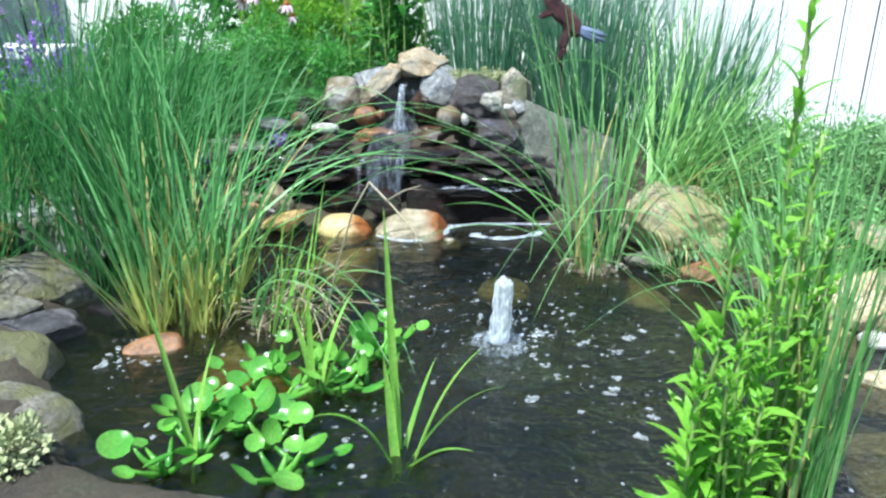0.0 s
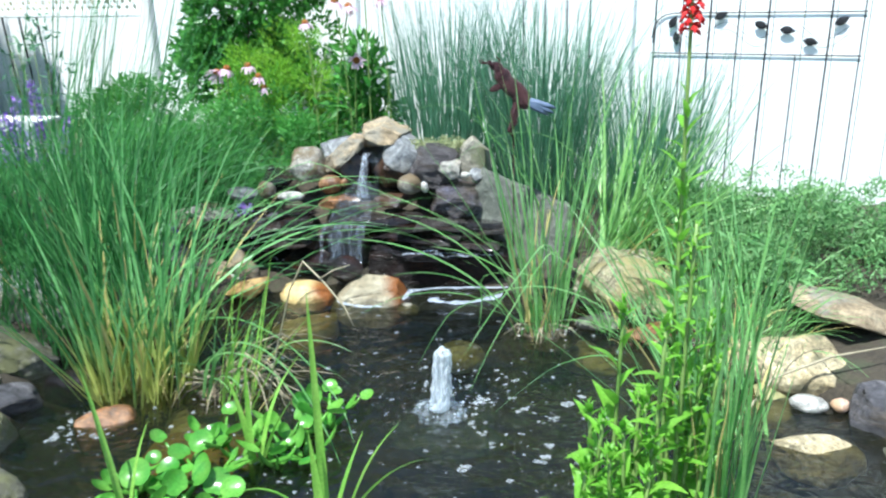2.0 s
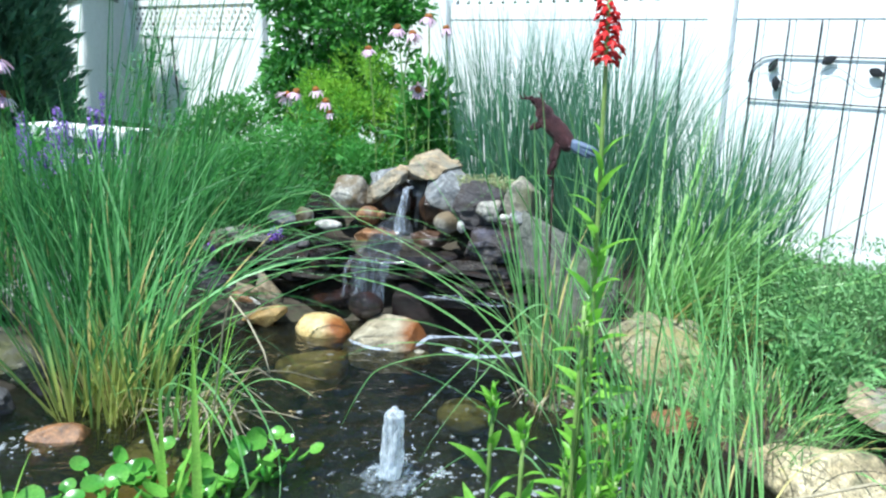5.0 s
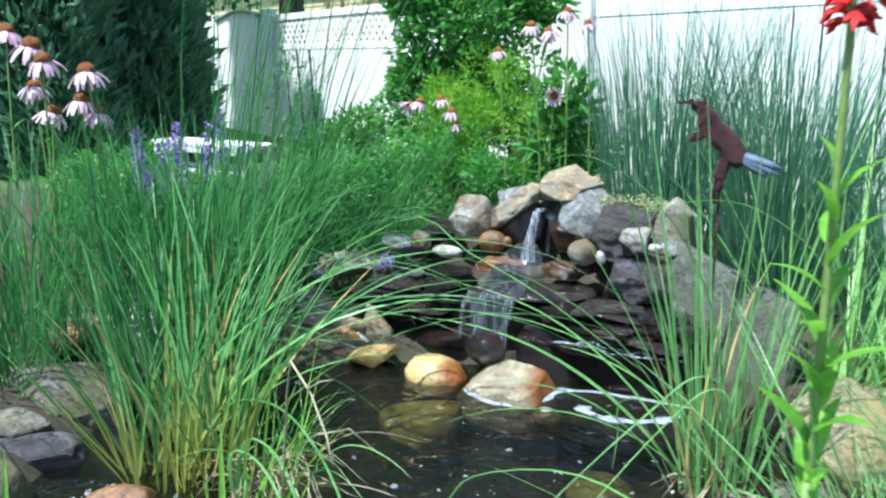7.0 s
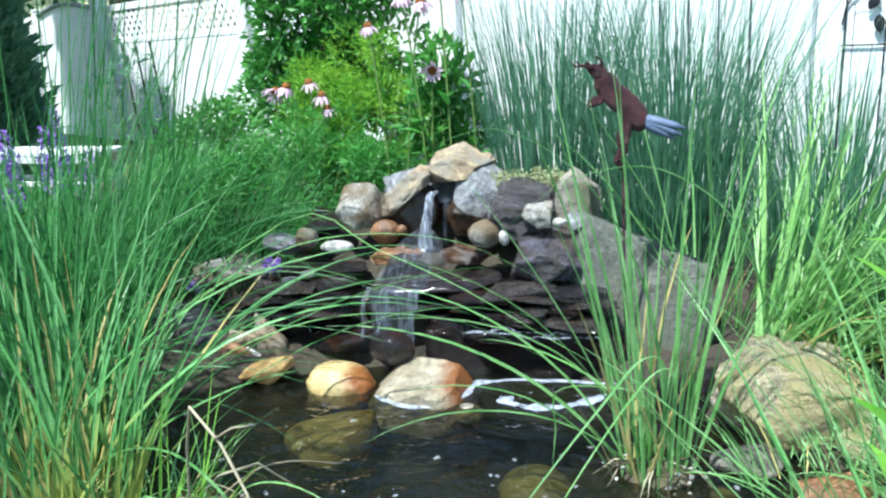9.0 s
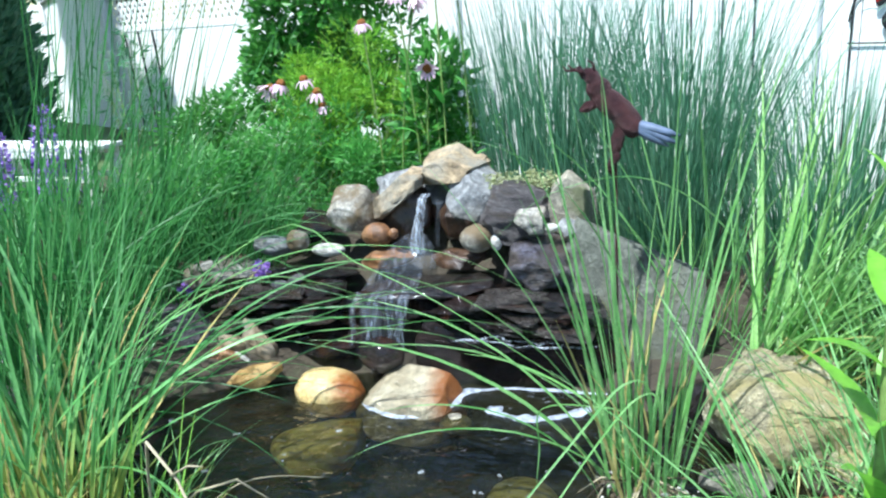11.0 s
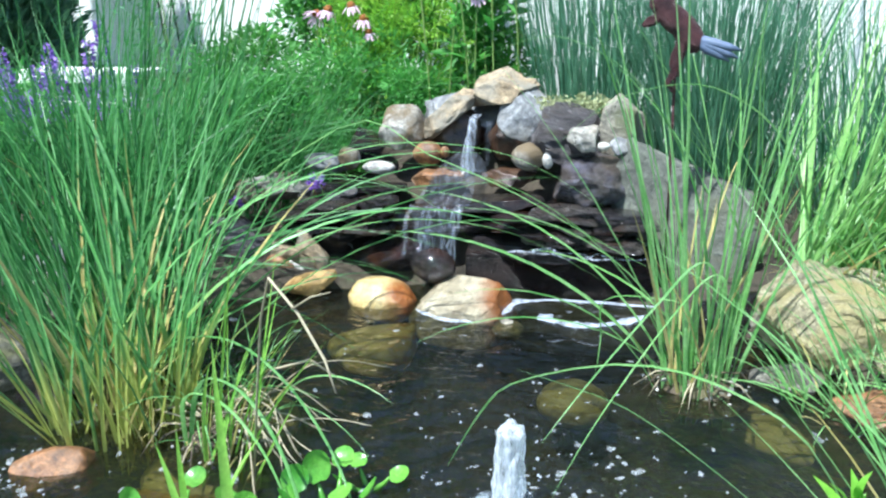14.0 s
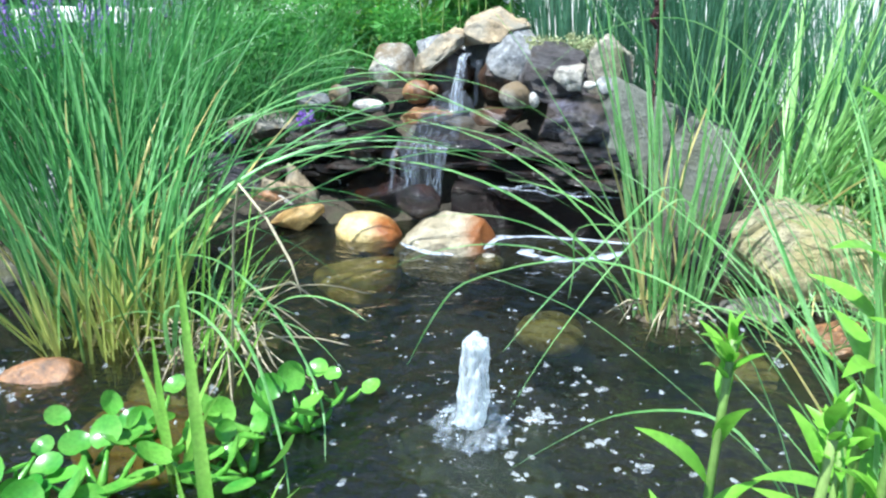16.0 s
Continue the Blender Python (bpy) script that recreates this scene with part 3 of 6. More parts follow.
def fence_panel(s0, s1, top, base, post_end=True, sill=1.36, pitch=0.095, hw=0.0255, rail=0.095):
    fence = new("fence_panel")
    fence.matrix_basis = FENCE @ pose(s0, 0, 0)
    L = s1 - s0
    tagged(fence, "white vinyl fence panel with lattice top", "fence", "fence panels")
    n = max(1, int(round(L / 0.15)))
    w = L / n
    bm = bmesh.new()
    box(bm, (0.0015, -0.010, base), (w - 0.0015, 0.010, sill), 0.003)
    me0 = part("board", bm, VINYL, fence, smooth=False)
    for k in range(1, n):
        share("board", me0.data, pose(k * w, 0, 0), fence)
    for nm, z0, z1 in (("middle_rail", sill, sill + rail), ("top_rail", top - 0.06, top), ("bottom_rail", base - 0.02, base + 0.05)):
        bm = bmesh.new()
        box(bm, (0.0, -0.014, z0), (L, 0.014, z1), 0.004)
        part(nm, bm, VINYL, fence, smooth=False)
    # crossed lattice strips between the rails
    z0, z1 = sill + rail, top - 0.06
    bm = bmesh.new()
    H = z1 - z0
    for s, yy in ((1, -0.0003), (-1, 0.0003)):
        k = -H
        while k < L + H:
            a, b = (k, k + H) if s > 0 else (k + H, k)
            pts = []
            for x, z in ((a - hw, z0), (a + hw, z0), (b + hw, z1), (b - hw, z1)):
                pts.append((min(max(x, 0.0), L), z))
            if max(p[0] for p in pts) - min(p[0] for p in pts) > 0.02:
                vs = [bm.verts.new((x, yy + dy, z)) for dy in (-0.002, 0.002) for x, z in pts]
                for q in ((0, 1, 2, 3), (7, 6, 5, 4), (0, 4, 5, 1), (1, 5, 6, 2), (2, 6, 7, 3), (3, 7, 4, 0)):
                    bm.faces.new([vs[j] for j in q])
            k += pitch
    part("lattice", bm, VINYL, fence, "white diagonal lattice strip", smooth=False)
    for xx in ((0.0, L) if post_end else (0.0,)):
        bm = bmesh.new()
        xp = xx - 0.06 if xx == 0 else xx + 0.06
        box(bm, (xp - 0.063, -0.06, base - 0.3), (xp + 0.063, 0.06, top + 0.04), 0.008)
        post = part("post", bm, VINYL, fence, smooth=False)
        bm = bmesh.new()
        box(bm, (xp - 0.073, -0.07, top + 0.04), (xp + 0.073, 0.07, top + 0.065), 0.01)
        part("post_cap", bm, VINYL, post, smooth=False)
    return fence


def make_fence():
    base = 0.24
    edges = [-2.40, -0.55, 1.16, 2.96, 4.76, 6.56, 8.40]
    for a, b in zip(edges[:-1], edges[1:]):
        fence_panel(fx(a) + 0.06, fx(b) - 0.06, 1.62 if a < -1 else 1.80, base, a > 6.5)
    fence_panel(fx(-4.60) + 0.05, fx(-2.40) - 0.06, 1.56, base, True, 1.21, 0.100, 0.0255, 0.05)
    for a in (-7.8, -9.7, -11.6):
        fence_panel(fx(a) + 0.06, fx(a + 1.9) - 0.06, 1.56, base, True, 1.21, 0.100, 0.0255, 0.05)
    # arched solid gate
    gate = new("garden_gate")
    gate.matrix_basis = FENCE @ pose(fx(-5.90) + 0.05, -0.03, 0)
    tagged(gate, "closed white vinyl garden gate with arched top", "gate")
    W = fx(1.25) - 0.08
    n = 7
    for k in range(n):
        x0, x1 = k * W / n, (k + 1) * W / n
        bm = bmesh.new()
        top = [1.55 + 0.07 * math.sin(math.pi * x / W) for x in (x0, x1)]
        vs = [bm.verts.new(p) for y in (-0.012, 0.012) for p in ((x0 + 0.002, y, base), (x1 - 0.002, y, base), (x1 - 0.002, y, top[1]), (x0 + 0.002, y, top[0]))]
        for q in ((0, 1, 2, 3), (7, 6, 5, 4), (0, 4, 5, 1), (1, 5, 6, 2), (2, 6, 7, 3), (3, 7, 4, 0)):
            bm.faces.new([vs[j] for j in q])
        part("board", bm, VINYL, gate, smooth=False)
    pts = [(W * k / 16, -0.02, 1.56 + 0.07 * math.sin(math.pi * k / 16)) for k in range(17)]
    v, f = tube(pts, 0.022, 6)
    raw("top_trim", v, f, TRIM, gate, "grey-white arched trim")


make_fence()

# ---- stones ----


def rock_mesh(name, seed, size, ang, level=4, planes=()):
    """An irregular stone that fills size; ang 0 is a worn pebble, 1 a split block with ledges."""
    rng = np.random.default_rng(seed)
    bm = bmesh.new()
    bmesh.ops.create_icosphere(bm, subdivisions=level, radius=1.0)
    co = np.array([v.co for v in bm.verts])
    if ang > 0.3:
        # split faces: clip a ball by many planes, some of them level
        co = co * 1.5
        dirs = [(0, 0, 1), (0, 0, -1), (1, 0.1, 0.1), (-1, 0.2, 0), (0.1, -1, 0.15), (0, 1, 0)] if ang > 0.65 else [(0, 0, -1), (0.2, -0.5, 1.0)]
        lims = [rng.uniform(0.70, 1.0) for _ in dirs]
        for k in range(11 if ang > 0.65 else 15):
            dirs.append(rng.normal(0, 1, 3) * (1, 1, 0.9))
            lims.append(rng.uniform(0.68, 1.02))
        if planes:
            dirs, lims = [p[:3] for p in planes], [p[3] for p in planes]
        for d, lim in zip(dirs, lims):
            d = np.array(d, float) + rng.normal(0, 0.05 if planes else 0.30 - 0.2 * ang, 3)
            d /= np.linalg.norm(d)
            over = co @ d - lim
            co = co - np.where(over > 0, over, 0)[:, None] * d
    else:
        for k in range(5):
            d = rng.normal(0, 1, 3)
            d /= np.linalg.norm(d)
            over = co @ d - rng.uniform(0.80, 0.96)
            co = co - np.where(over > 0, over, 0)[:, None] * d * 0.8
    if ang < 0.42:
        # rounded by water: let the edges slump a little
        for v, c in zip(bm.verts, co):
            v.co = Vector(c)
        for k in range(6):
            bmesh.ops.smooth_vert(bm, verts=bm.verts, factor=0.5, use_axis_x=True, use_axis_y=True, use_axis_z=True)
        co = np.array([v.co for v in bm.verts])
    o = rng.uniform(-50, 50, 3)
    amp = 0.04 + 0.10 * ang
    for i, v in enumerate(bm.verts):
        p = Vector(co[i] * 1.3 + o)
        f = noise.fractal(p, 0.85, 2.2, 6)
        k = 1 + amp * f
        if ang > 0.6:
            zz = co[i][2] * size[2] / 0.030 + 2.2 * noise.noise(p * 0.8) + 0.35 * co[i][0]
            k += 0.09 * ang * noise.noise(Vector((o[0] + co[i][0] * 1.5, o[1], math.floor(zz) * 3.7))) - 0.03 * ang * max(0.0, 1 - 5 * abs((zz % 1.0) - 0.5)) * abs(noise.noise(p * 1.7)) * 2
        v.co = Vector(co[i] * k)
    co = np.array([v.co for v in bm.verts])
    lo, hi = co.min(0), co.max(0)
    for v in bm.verts:
        v.co = Vector([((v.co[a] - lo[a]) / (hi[a] - lo[a]) - 0.5) * size[a] for a in range(3)])
    me = bpy.data.meshes.new(name)
    bm.to_mesh(me)
    bm.free()
    me.polygons.foreach_set("use_smooth", [True] * len(me.polygons))
    return me


BASE_LEAN = 10
STONES = [0]


def stone(name, at, size, material, ang, label, turn=(0, 0, 0), level=4, group="rockery stones", seed=0, planes=()):
    STONES[0] += 1
    me = rock_mesh(name, seed or 100 + STONES[0], size, ang, level, planes)
    me.materials.append(material)
    ob = new(name, me)
    ob.matrix_basis = pose(*at, *turn)
    return tagged(ob, label, "pebble" if name == "pebble" else "stone", group)


ROUNDED = [(0.1, -0.4, 1, 0.84), (-1, -0.2, 0.2, 1.0), (0.9, -0.3, 0.3, 0.98), (0, -1, -0.1, 0.82), (0, 0, -1, 0.8), (0, 1, 0, 0.95), (-0.6, -0.5, 0.8, 0.96), (0.6, -0.6, 0.7, 0.92), (0.6, -0.8, -0.5, 0.96), (-0.5, -0.8, -0.5, 0.98)]
CAP = [(-1, -0.2, 0.1, 0.85), (-0.45, -0.2, 1, 0.70), (0.6, -0.15, 0.8, 0.66), (0.3, 0, -1, 0.5), (0, -1, 0.35, 0.6), (0.3, 1, 0, 0.8), (1, -0.3, -0.3, 0.85), (-0.5, -0.9, -0.3, 0.8)]
FLAT = [(0, -0.15, 1, 0.55), (-0.75, -0.1, 0.65, 0.98), (0.85, -0.1, 0.5, 1.05), (0.05, -1, 0.2, 0.85), (0, 1, 0, 0.95), (0, 0, -1, 0.9), (-0.6, -0.8, 0.25, 1.0), (0.6, -0.8, 0.25, 1.05), (0, -0.7, 0.7, 0.92)]
UPRIGHT = [(-1, -0.1, 0.15, 0.8), (1, -0.1, 0.2, 0.75), (0.1, -1, 0.15, 0.6), (-0.7, -0.1, 0.9, 0.85), (0.5, 0, 0.9, 0.8), (0, 1, 0, 0.8), (0, 0, -1, 0.8), (0.6, -0.8, -0.2, 0.8)]

stone("cap_stone", (-0.13, 3.9, 0.636), (0.272, 0.24, 0.148), TAN, 0.45, "rough tan cap stone on top of the rockery", planes=CAP, level=5)
stone("stone", (-0.041, 3.98, 0.635), (0.094, 0.1, 0.068), TAN, 0.5, "small tan stone beside the cap stone")
stone("stone", (-0.322, 3.80, 0.552), (0.25, 0.22, 0.085), TAN, 0.6, "pale tan roof stone over the water spout", (0, -40, 0), level=5, planes=FLAT)
stone("stone", (-0.335, 3.87, 0.465), (0.28, 0.20, 0.20), RUST, 0.5, "wet brown wedge stone beside the water spout", (0, -22, 0), planes=FLAT, level=5)
stone("stone", (-0.020, 3.83, 0.548), (0.21, 0.24, 0.16), GREY, 0.34, "blue-grey stone beside the water spout", (0, 34, 0), planes=FLAT, level=5)
stone("stone", (-0.060, 3.82, 0.455), (0.25, 0.22, 0.16), RUST, 0.5, "dark wet stone under the spout")
stone("stone", (0.152, 3.715, 0.508), (0.285, 0.24, 0.190), SHALE, 0.7, "cracked purple-brown layered stone", (0, 9, 0), level=5, planes=ROUNDED, seed=417)
stone("stone", (0.22, 3.61, 0.511), (0.106, 0.06, 0.090), GRANITE, 0.8, "white chipped stone leaning on layered rock")
stone("stone", (0.328, 3.80, 0.525), (0.175, 0.14, 0.215), MOSS, 0.5, "tan stone with lichen beside stonecrop", planes=UPRIGHT, level=5)
stone("pebble", (0.288, 3.62, 0.483), (0.051, 0.05, 0.030), WHITE, 0.1, "small pale pebble on the rockery")
stone("stone", (0.345, 3.64, 0.480), (0.074, 0.08, 0.067), GREY, 0.4, "small grey stone on the rockery")
stone("stone", (-0.494, 3.76, 0.505), (0.19, 0.15, 0.165), GRANITE, 0.34, "rounded white and tan granite stone", level=5, planes=ROUNDED)
stone("stone", (-0.676, 3.8, 0.419), (0.199, 0.2, 0.143), WET, 0.5, "dark grey stone behind rounded granite")
stone("pebble", (-0.374, 3.7, 0.419), (0.115, 0.09, 0.096), ORANGE, 0.1, "orange-brown rounded pebble by the spout")
stone("pebble", (-0.299, 3.68, 0.432), (0.038, 0.03, 0.042), ORANGE, 0.1, "small orange pebble by the spout")
stone("pebble", (0.027, 3.64, 0.434), (0.122, 0.11, 0.102), GRANITE, 0.26, "round cream pebble beside the water")
stone("pebble", (0.099, 3.62, 0.428), (0.038, 0.03, 0.061), WHITE, 0.2, "small white pebble beside round pebble")
stone("pebble", (-0.568, 3.68, 0.362), (0.135, 0.08, 0.050), WHITE, 0.1, "flat cream pebble on the ledge")
stone("pebble", (-0.682, 3.66, 0.398), (0.087, 0.08, 0.091), GRANITE, 0.1, "oval speckled pebble on the ledge")
stone("stone", (-0.797, 3.7, 0.363), (0.17, 0.12, 0.084), GREY, 0.4, "pale flat stone on the ledge")
stone("stone", (-1.007, 3.62, 0.273), (0.332, 0.22, 0.101), GRANITE, 0.5, "pale weathered flat stone under the grass")
stone("stone", (0.262, 3.60, 0.375), (0.28, 0.26, 0.150), WETSLATE, 0.62, "wet brown block of slate with a bluish sheen in its colour", (0, 3, 0), planes=ROUNDED, level=5)
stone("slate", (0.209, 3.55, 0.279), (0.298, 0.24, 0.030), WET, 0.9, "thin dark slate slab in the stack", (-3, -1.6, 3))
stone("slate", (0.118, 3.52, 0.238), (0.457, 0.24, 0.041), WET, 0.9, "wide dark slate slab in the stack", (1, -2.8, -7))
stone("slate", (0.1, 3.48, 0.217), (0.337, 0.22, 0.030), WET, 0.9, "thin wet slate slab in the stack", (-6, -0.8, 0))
stone("stone", (0.383, 3.5, 0.250), (0.128, 0.14, 0.077), SLATE, 0.7, "grey angular stone at the stack end")
stone("stone", (-0.33, 3.68, 0.338), (0.201, 0.12, 0.071), ORANGE, 0.6, "rust-orange stone under thin water")
stone("stone", (-0.056, 3.68, 0.337), (0.21, 0.12, 0.084), RUST, 0.6, "rust-brown stone under thin water")
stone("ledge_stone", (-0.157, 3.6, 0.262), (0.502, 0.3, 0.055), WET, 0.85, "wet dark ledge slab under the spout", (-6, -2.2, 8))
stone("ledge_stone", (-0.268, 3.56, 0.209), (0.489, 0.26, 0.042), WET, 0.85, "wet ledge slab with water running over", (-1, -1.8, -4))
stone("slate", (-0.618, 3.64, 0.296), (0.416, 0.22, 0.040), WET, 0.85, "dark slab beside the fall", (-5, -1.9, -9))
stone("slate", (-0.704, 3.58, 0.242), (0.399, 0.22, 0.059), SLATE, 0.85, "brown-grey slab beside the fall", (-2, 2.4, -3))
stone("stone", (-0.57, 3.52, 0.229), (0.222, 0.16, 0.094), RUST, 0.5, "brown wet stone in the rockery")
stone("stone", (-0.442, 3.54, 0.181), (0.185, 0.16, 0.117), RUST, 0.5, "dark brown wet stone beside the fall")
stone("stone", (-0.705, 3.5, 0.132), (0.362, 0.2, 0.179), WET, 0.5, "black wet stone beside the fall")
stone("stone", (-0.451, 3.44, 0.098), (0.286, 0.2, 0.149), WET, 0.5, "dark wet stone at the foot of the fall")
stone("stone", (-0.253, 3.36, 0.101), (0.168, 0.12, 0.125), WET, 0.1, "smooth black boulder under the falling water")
stone("stone", (-1.13, 3.46, 0.036), (0.554, 0.3, 0.353), SLATE, 0.5, "large dark grey stone at the rockery foot")
stone("stone", (-0.862, 3.30, 0.035), (0.21, 0.10, 0.11), ORANGE, 0.45, "orange-brown stone tilted at the water edge", (0, -42, 0))
stone("stone", (-0.68, 3.25, 0.03), (0.235, 0.12, 0.095), GOLD, 0.45, "flat ochre stone leaning at the water edge", (0, -24, 0))
stone("stone", (-0.82, 3.36, 0.098), (0.161, 0.1, 0.074), TAN, 0.5, "small tan stone on orange stones")
stone("stone", (-0.722, 3.37, 0.112), (0.12, 0.1, 0.20), TAN, 0.45, "tan stone standing behind ochre stone", (0, -10, 0))
stone("pebble", (-0.766, 3.31, 0.053), (0.083, 0.05, 0.081), WHITE, 0.4, "small white stone between orange stones")
stone("stone", (-0.412, 3.27, -0.006), (0.25, 0.20, 0.152), YELLOW, 0.22, "smooth yellow and rust stone in the water", (0, 8, 0), level=5, seed=455)
stone("stone", (-0.118, 3.24, -0.014), (0.36, 0.24, 0.18), CREAM, 0.32, "large cream stone with rust edge in the water", planes=FLAT, level=5)
stone("boulder", (0.975, 3.19, 0.085), (0.41, 0.36, 0.30), LIME, 0.62, "cream boulder with yellow lichen on the bank", level=5)
stone("stone", (1.05, 2.86, 0.005), (0.22, 0.17, 0.09), ORANGE, 0.5, "flat orange-brown stone at the water edge")
stone("stone", (0.86, 2.99, 0.0), (0.20, 0.17, 0.10), BANK, 0.5, "grey-brown stone at the water edge")
stone("stone", (1.16, 3.02, 0.05), (0.20, 0.18, 0.13), LIME, 0.55, "small cream stone beside the lichen boulder")



def slab(name, outline, y, thick, material, label, lean=0.0, seed=1, rough=0.010):
    """A split slab: an outline in x and z with thickness, worn edges and uneven faces."""
    bm = bmesh.new()
    cx = sum(p[0] for p in outline) / len(outline)
    cz = sum(p[1] for p in outline) / len(outline)
    pts = []
    for (x0, z0), (x1, z1) in zip(outline, outline[1:] + outline[:1]):
        for k in range(6):
            pts.append((x0 + (x1 - x0) * k / 6 - cx, z0 + (z1 - z0) * k / 6 - cz))
    n, rings = len(pts), 9
    layers = []
    for side in (-1, 1):
        rr = []
        for r in range(rings):
            u = 1 - r / rings
            depth = side * thick / 2 * (1.0 if r > 0 else 0.72)
            uu = u if r > 0 else 1.0
            rr.append([bm.verts.new((x * uu, depth, z * uu)) for x, z in pts])
        layers.append((rr, bm.verts.new((0, side * thick / 2, 0))))
    for (rr, c), side in zip(layers, (-1, 1)):
        for r in range(rings - 1):
            for j in range(n):
                q = (rr[r][j], rr[r][(j + 1) % n], rr[r + 1][(j + 1) % n], rr[r + 1][j])
                bm.faces.new(q if side < 0 else q[::-1])
        for j in range(n):
            q = (rr[-1][j], rr[-1][(j + 1) % n], c)
            bm.faces.new(q if side < 0 else q[::-1])
    for j in range(n):
        bm.faces.new((layers[0][0][0][(j + 1) % n], layers[0][0][0][j], layers[1][0][0][j], layers[1][0][0][(j + 1) % n]))
    bmesh.ops.recalc_face_normals(bm, faces=bm.faces)
    o = Vector((seed * 7.3, seed * 3.1, seed))
    for v in bm.verts:
        a = noise.fractal(v.co * 5 + o, 0.8, 2.2, 5)
        v.co += Vector((rough * 0.8 * a, rough * 1.3 * noise.fractal(v.co * 7 - o, 0.8, 2.2, 5), rough * a))
    ob = part(name, bm, material)
    ob.matrix_basis = pose(cx, y, cz, lean, 0, 0)
    return tagged(ob, label, "stone", "rockery stones")


slab("leaning_flagstone", [(0.375, 0.524), (0.499, 0.452), (0.624, 0.417), (0.782, 0.36), (0.804, 0.186), (0.755, 0.0), (0.515, 0.02), (0.412, 0.150), (0.306, 0.316)], 3.60, 0.09, SLABGREY, "large grey flagstone leaning beside the fall", -16, 2)
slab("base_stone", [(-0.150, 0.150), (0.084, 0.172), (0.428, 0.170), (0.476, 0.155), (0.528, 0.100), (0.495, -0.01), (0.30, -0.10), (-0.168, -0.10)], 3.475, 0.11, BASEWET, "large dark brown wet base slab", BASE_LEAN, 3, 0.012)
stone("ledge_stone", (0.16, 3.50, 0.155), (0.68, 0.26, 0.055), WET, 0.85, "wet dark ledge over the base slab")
stone("stone", (0.60, 3.78, 0.22), (0.40, 0.22, 0.34), SLATE, 0.5, "dark stone behind the flagstone")

# thin slates stacked on both sides of the fall
for k in range(26):
    rg = random.Random(1300 + k)
    right = k < 15
    gx = rg.uniform(0.02, 0.42) if right else rg.uniform(-0.86, -0.46)
    gz = 0.190 + 0.0072 * k if right else 0.165 + 0.0125 * (k - 15)
    gy = 3.425 + 0.30 * (gz - 0.19) + rg.uniform(-0.015, 0.02)
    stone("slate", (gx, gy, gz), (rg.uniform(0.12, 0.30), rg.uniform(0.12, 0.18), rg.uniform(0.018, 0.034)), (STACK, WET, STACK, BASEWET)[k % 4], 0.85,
          ("thin brown-grey slate in the stack", "thin wet black slate in the stack", "thin brown-grey slate in the stack", "thin dark brown wet slate in the stack")[k % 4],
          (rg.uniform(-6, 4), rg.uniform(-5, 5), rg.uniform(-14, 14)))

# small stones in the joints of the rockery
for k in range(22):
    rg = random.Random(300 + k)
    gx = rg.uniform(-0.80, -0.47) if k < 14 else rg.uniform(0.38, 0.52)
    gy, gz = (3.47, rg.uniform(0.20, 0.31)) if k < 14 else (3.50, rg.uniform(0.17, 0.24))
    gs = rg.uniform(0.03, 0.075)
    stone("stone", (gx, gy + rg.uniform(-0.02, 0.03), gz), (gs * 1.3, gs, gs * 0.8), (RUST, SLATE, TAN if k < 14 else WET, SLATE)[k % 4], 0.4, ("small brown stone wedged in the rockery", "small slate stone wedged in the rockery", "small tan stone wedged in the rockery" if k < 14 else "small wet dark stone wedged in the rockery", "small grey stone wedged in the rockery")[k % 4], (rg.uniform(-20, 20), rg.uniform(-25, 25), rg.uniform(0, 90)), 3)

# stones on the banks and under water
stone("boulder", (1.46, 2.56, 0.035), (0.50, 0.32, 0.26), SANDY, 0.4, "large sandy boulder on the pond edge", (0, 8, -10), level=5, group="bank stones")
stone("flagstone", (1.74, 2.80, 0.14), (0.52, 0.40, 0.12), TAN, 0.7, "flat grey-tan flagstone behind sandy boulder", (-6, 20, 10), level=5, group="bank stones")
stone("pebble", (1.435, 2.335, 0.015), (0.118, 0.08, 0.055), WHITE, 0.05, "bright white oval pebble at the water edge", (0, 4, -8), group="bank stones")
stone("pebble", (1.525, 2.32, 0.02), (0.06, 0.05, 0.045), PINK, 0.1, "small pink pebble beside white pebble", group="bank stones")
stone("stone", (1.38, 2.14, -0.045), (0.27, 0.20, 0.13), SANDY, 0.35, "ochre stone half under water", (0, 5, 0), group="bank stones")
stone("stone", (1.63, 2.24, 0.03), (0.22, 0.22, 0.18), SLATE, 0.5, "dark grey stone on the pond edge", group="bank stones")
stone("stone", (1.70, 1.98, 0.0), (0.28, 0.30, 0.16), BANK, 0.6, "weathered grey stone on the pond edge", (0, 6, 30), group="bank stones")
stone("stone", (1.33, 2.42, -0.05), (0.22, 0.18, 0.14), SUNK, 0.4, "brown stone at the water edge", group="bank stones")
stone("stone", (1.30, 1.86, -0.10), (0.30, 0.24, 0.14), SUNK, 0.4, "ochre stone on the pond shelf", group="bank stones")
stone("stone", (1.62, 1.66, 0.02), (0.36, 0.30, 0.16), RUST, 0.5, "brown stone on the pond edge", group="bank stones")
stone("stone", (1.238, 2.78, 0.02), (0.28, 0.22, 0.18), RUST, 0.5, "brown stone below the boulder", group="bank stones")
stone("stone", (0.83, 2.92, -0.12), (0.26, 0.20, 0.12), SUNK, 0.4, "ochre stone under shallow water", group="bank stones")
stone("boulder", (-1.13, 1.93, 0.0), (0.32, 0.28, 0.24), BANK, 0.36, "rounded olive-grey bank stone", (0, 6, 20), level=5, group="bank stones", planes=ROUNDED)
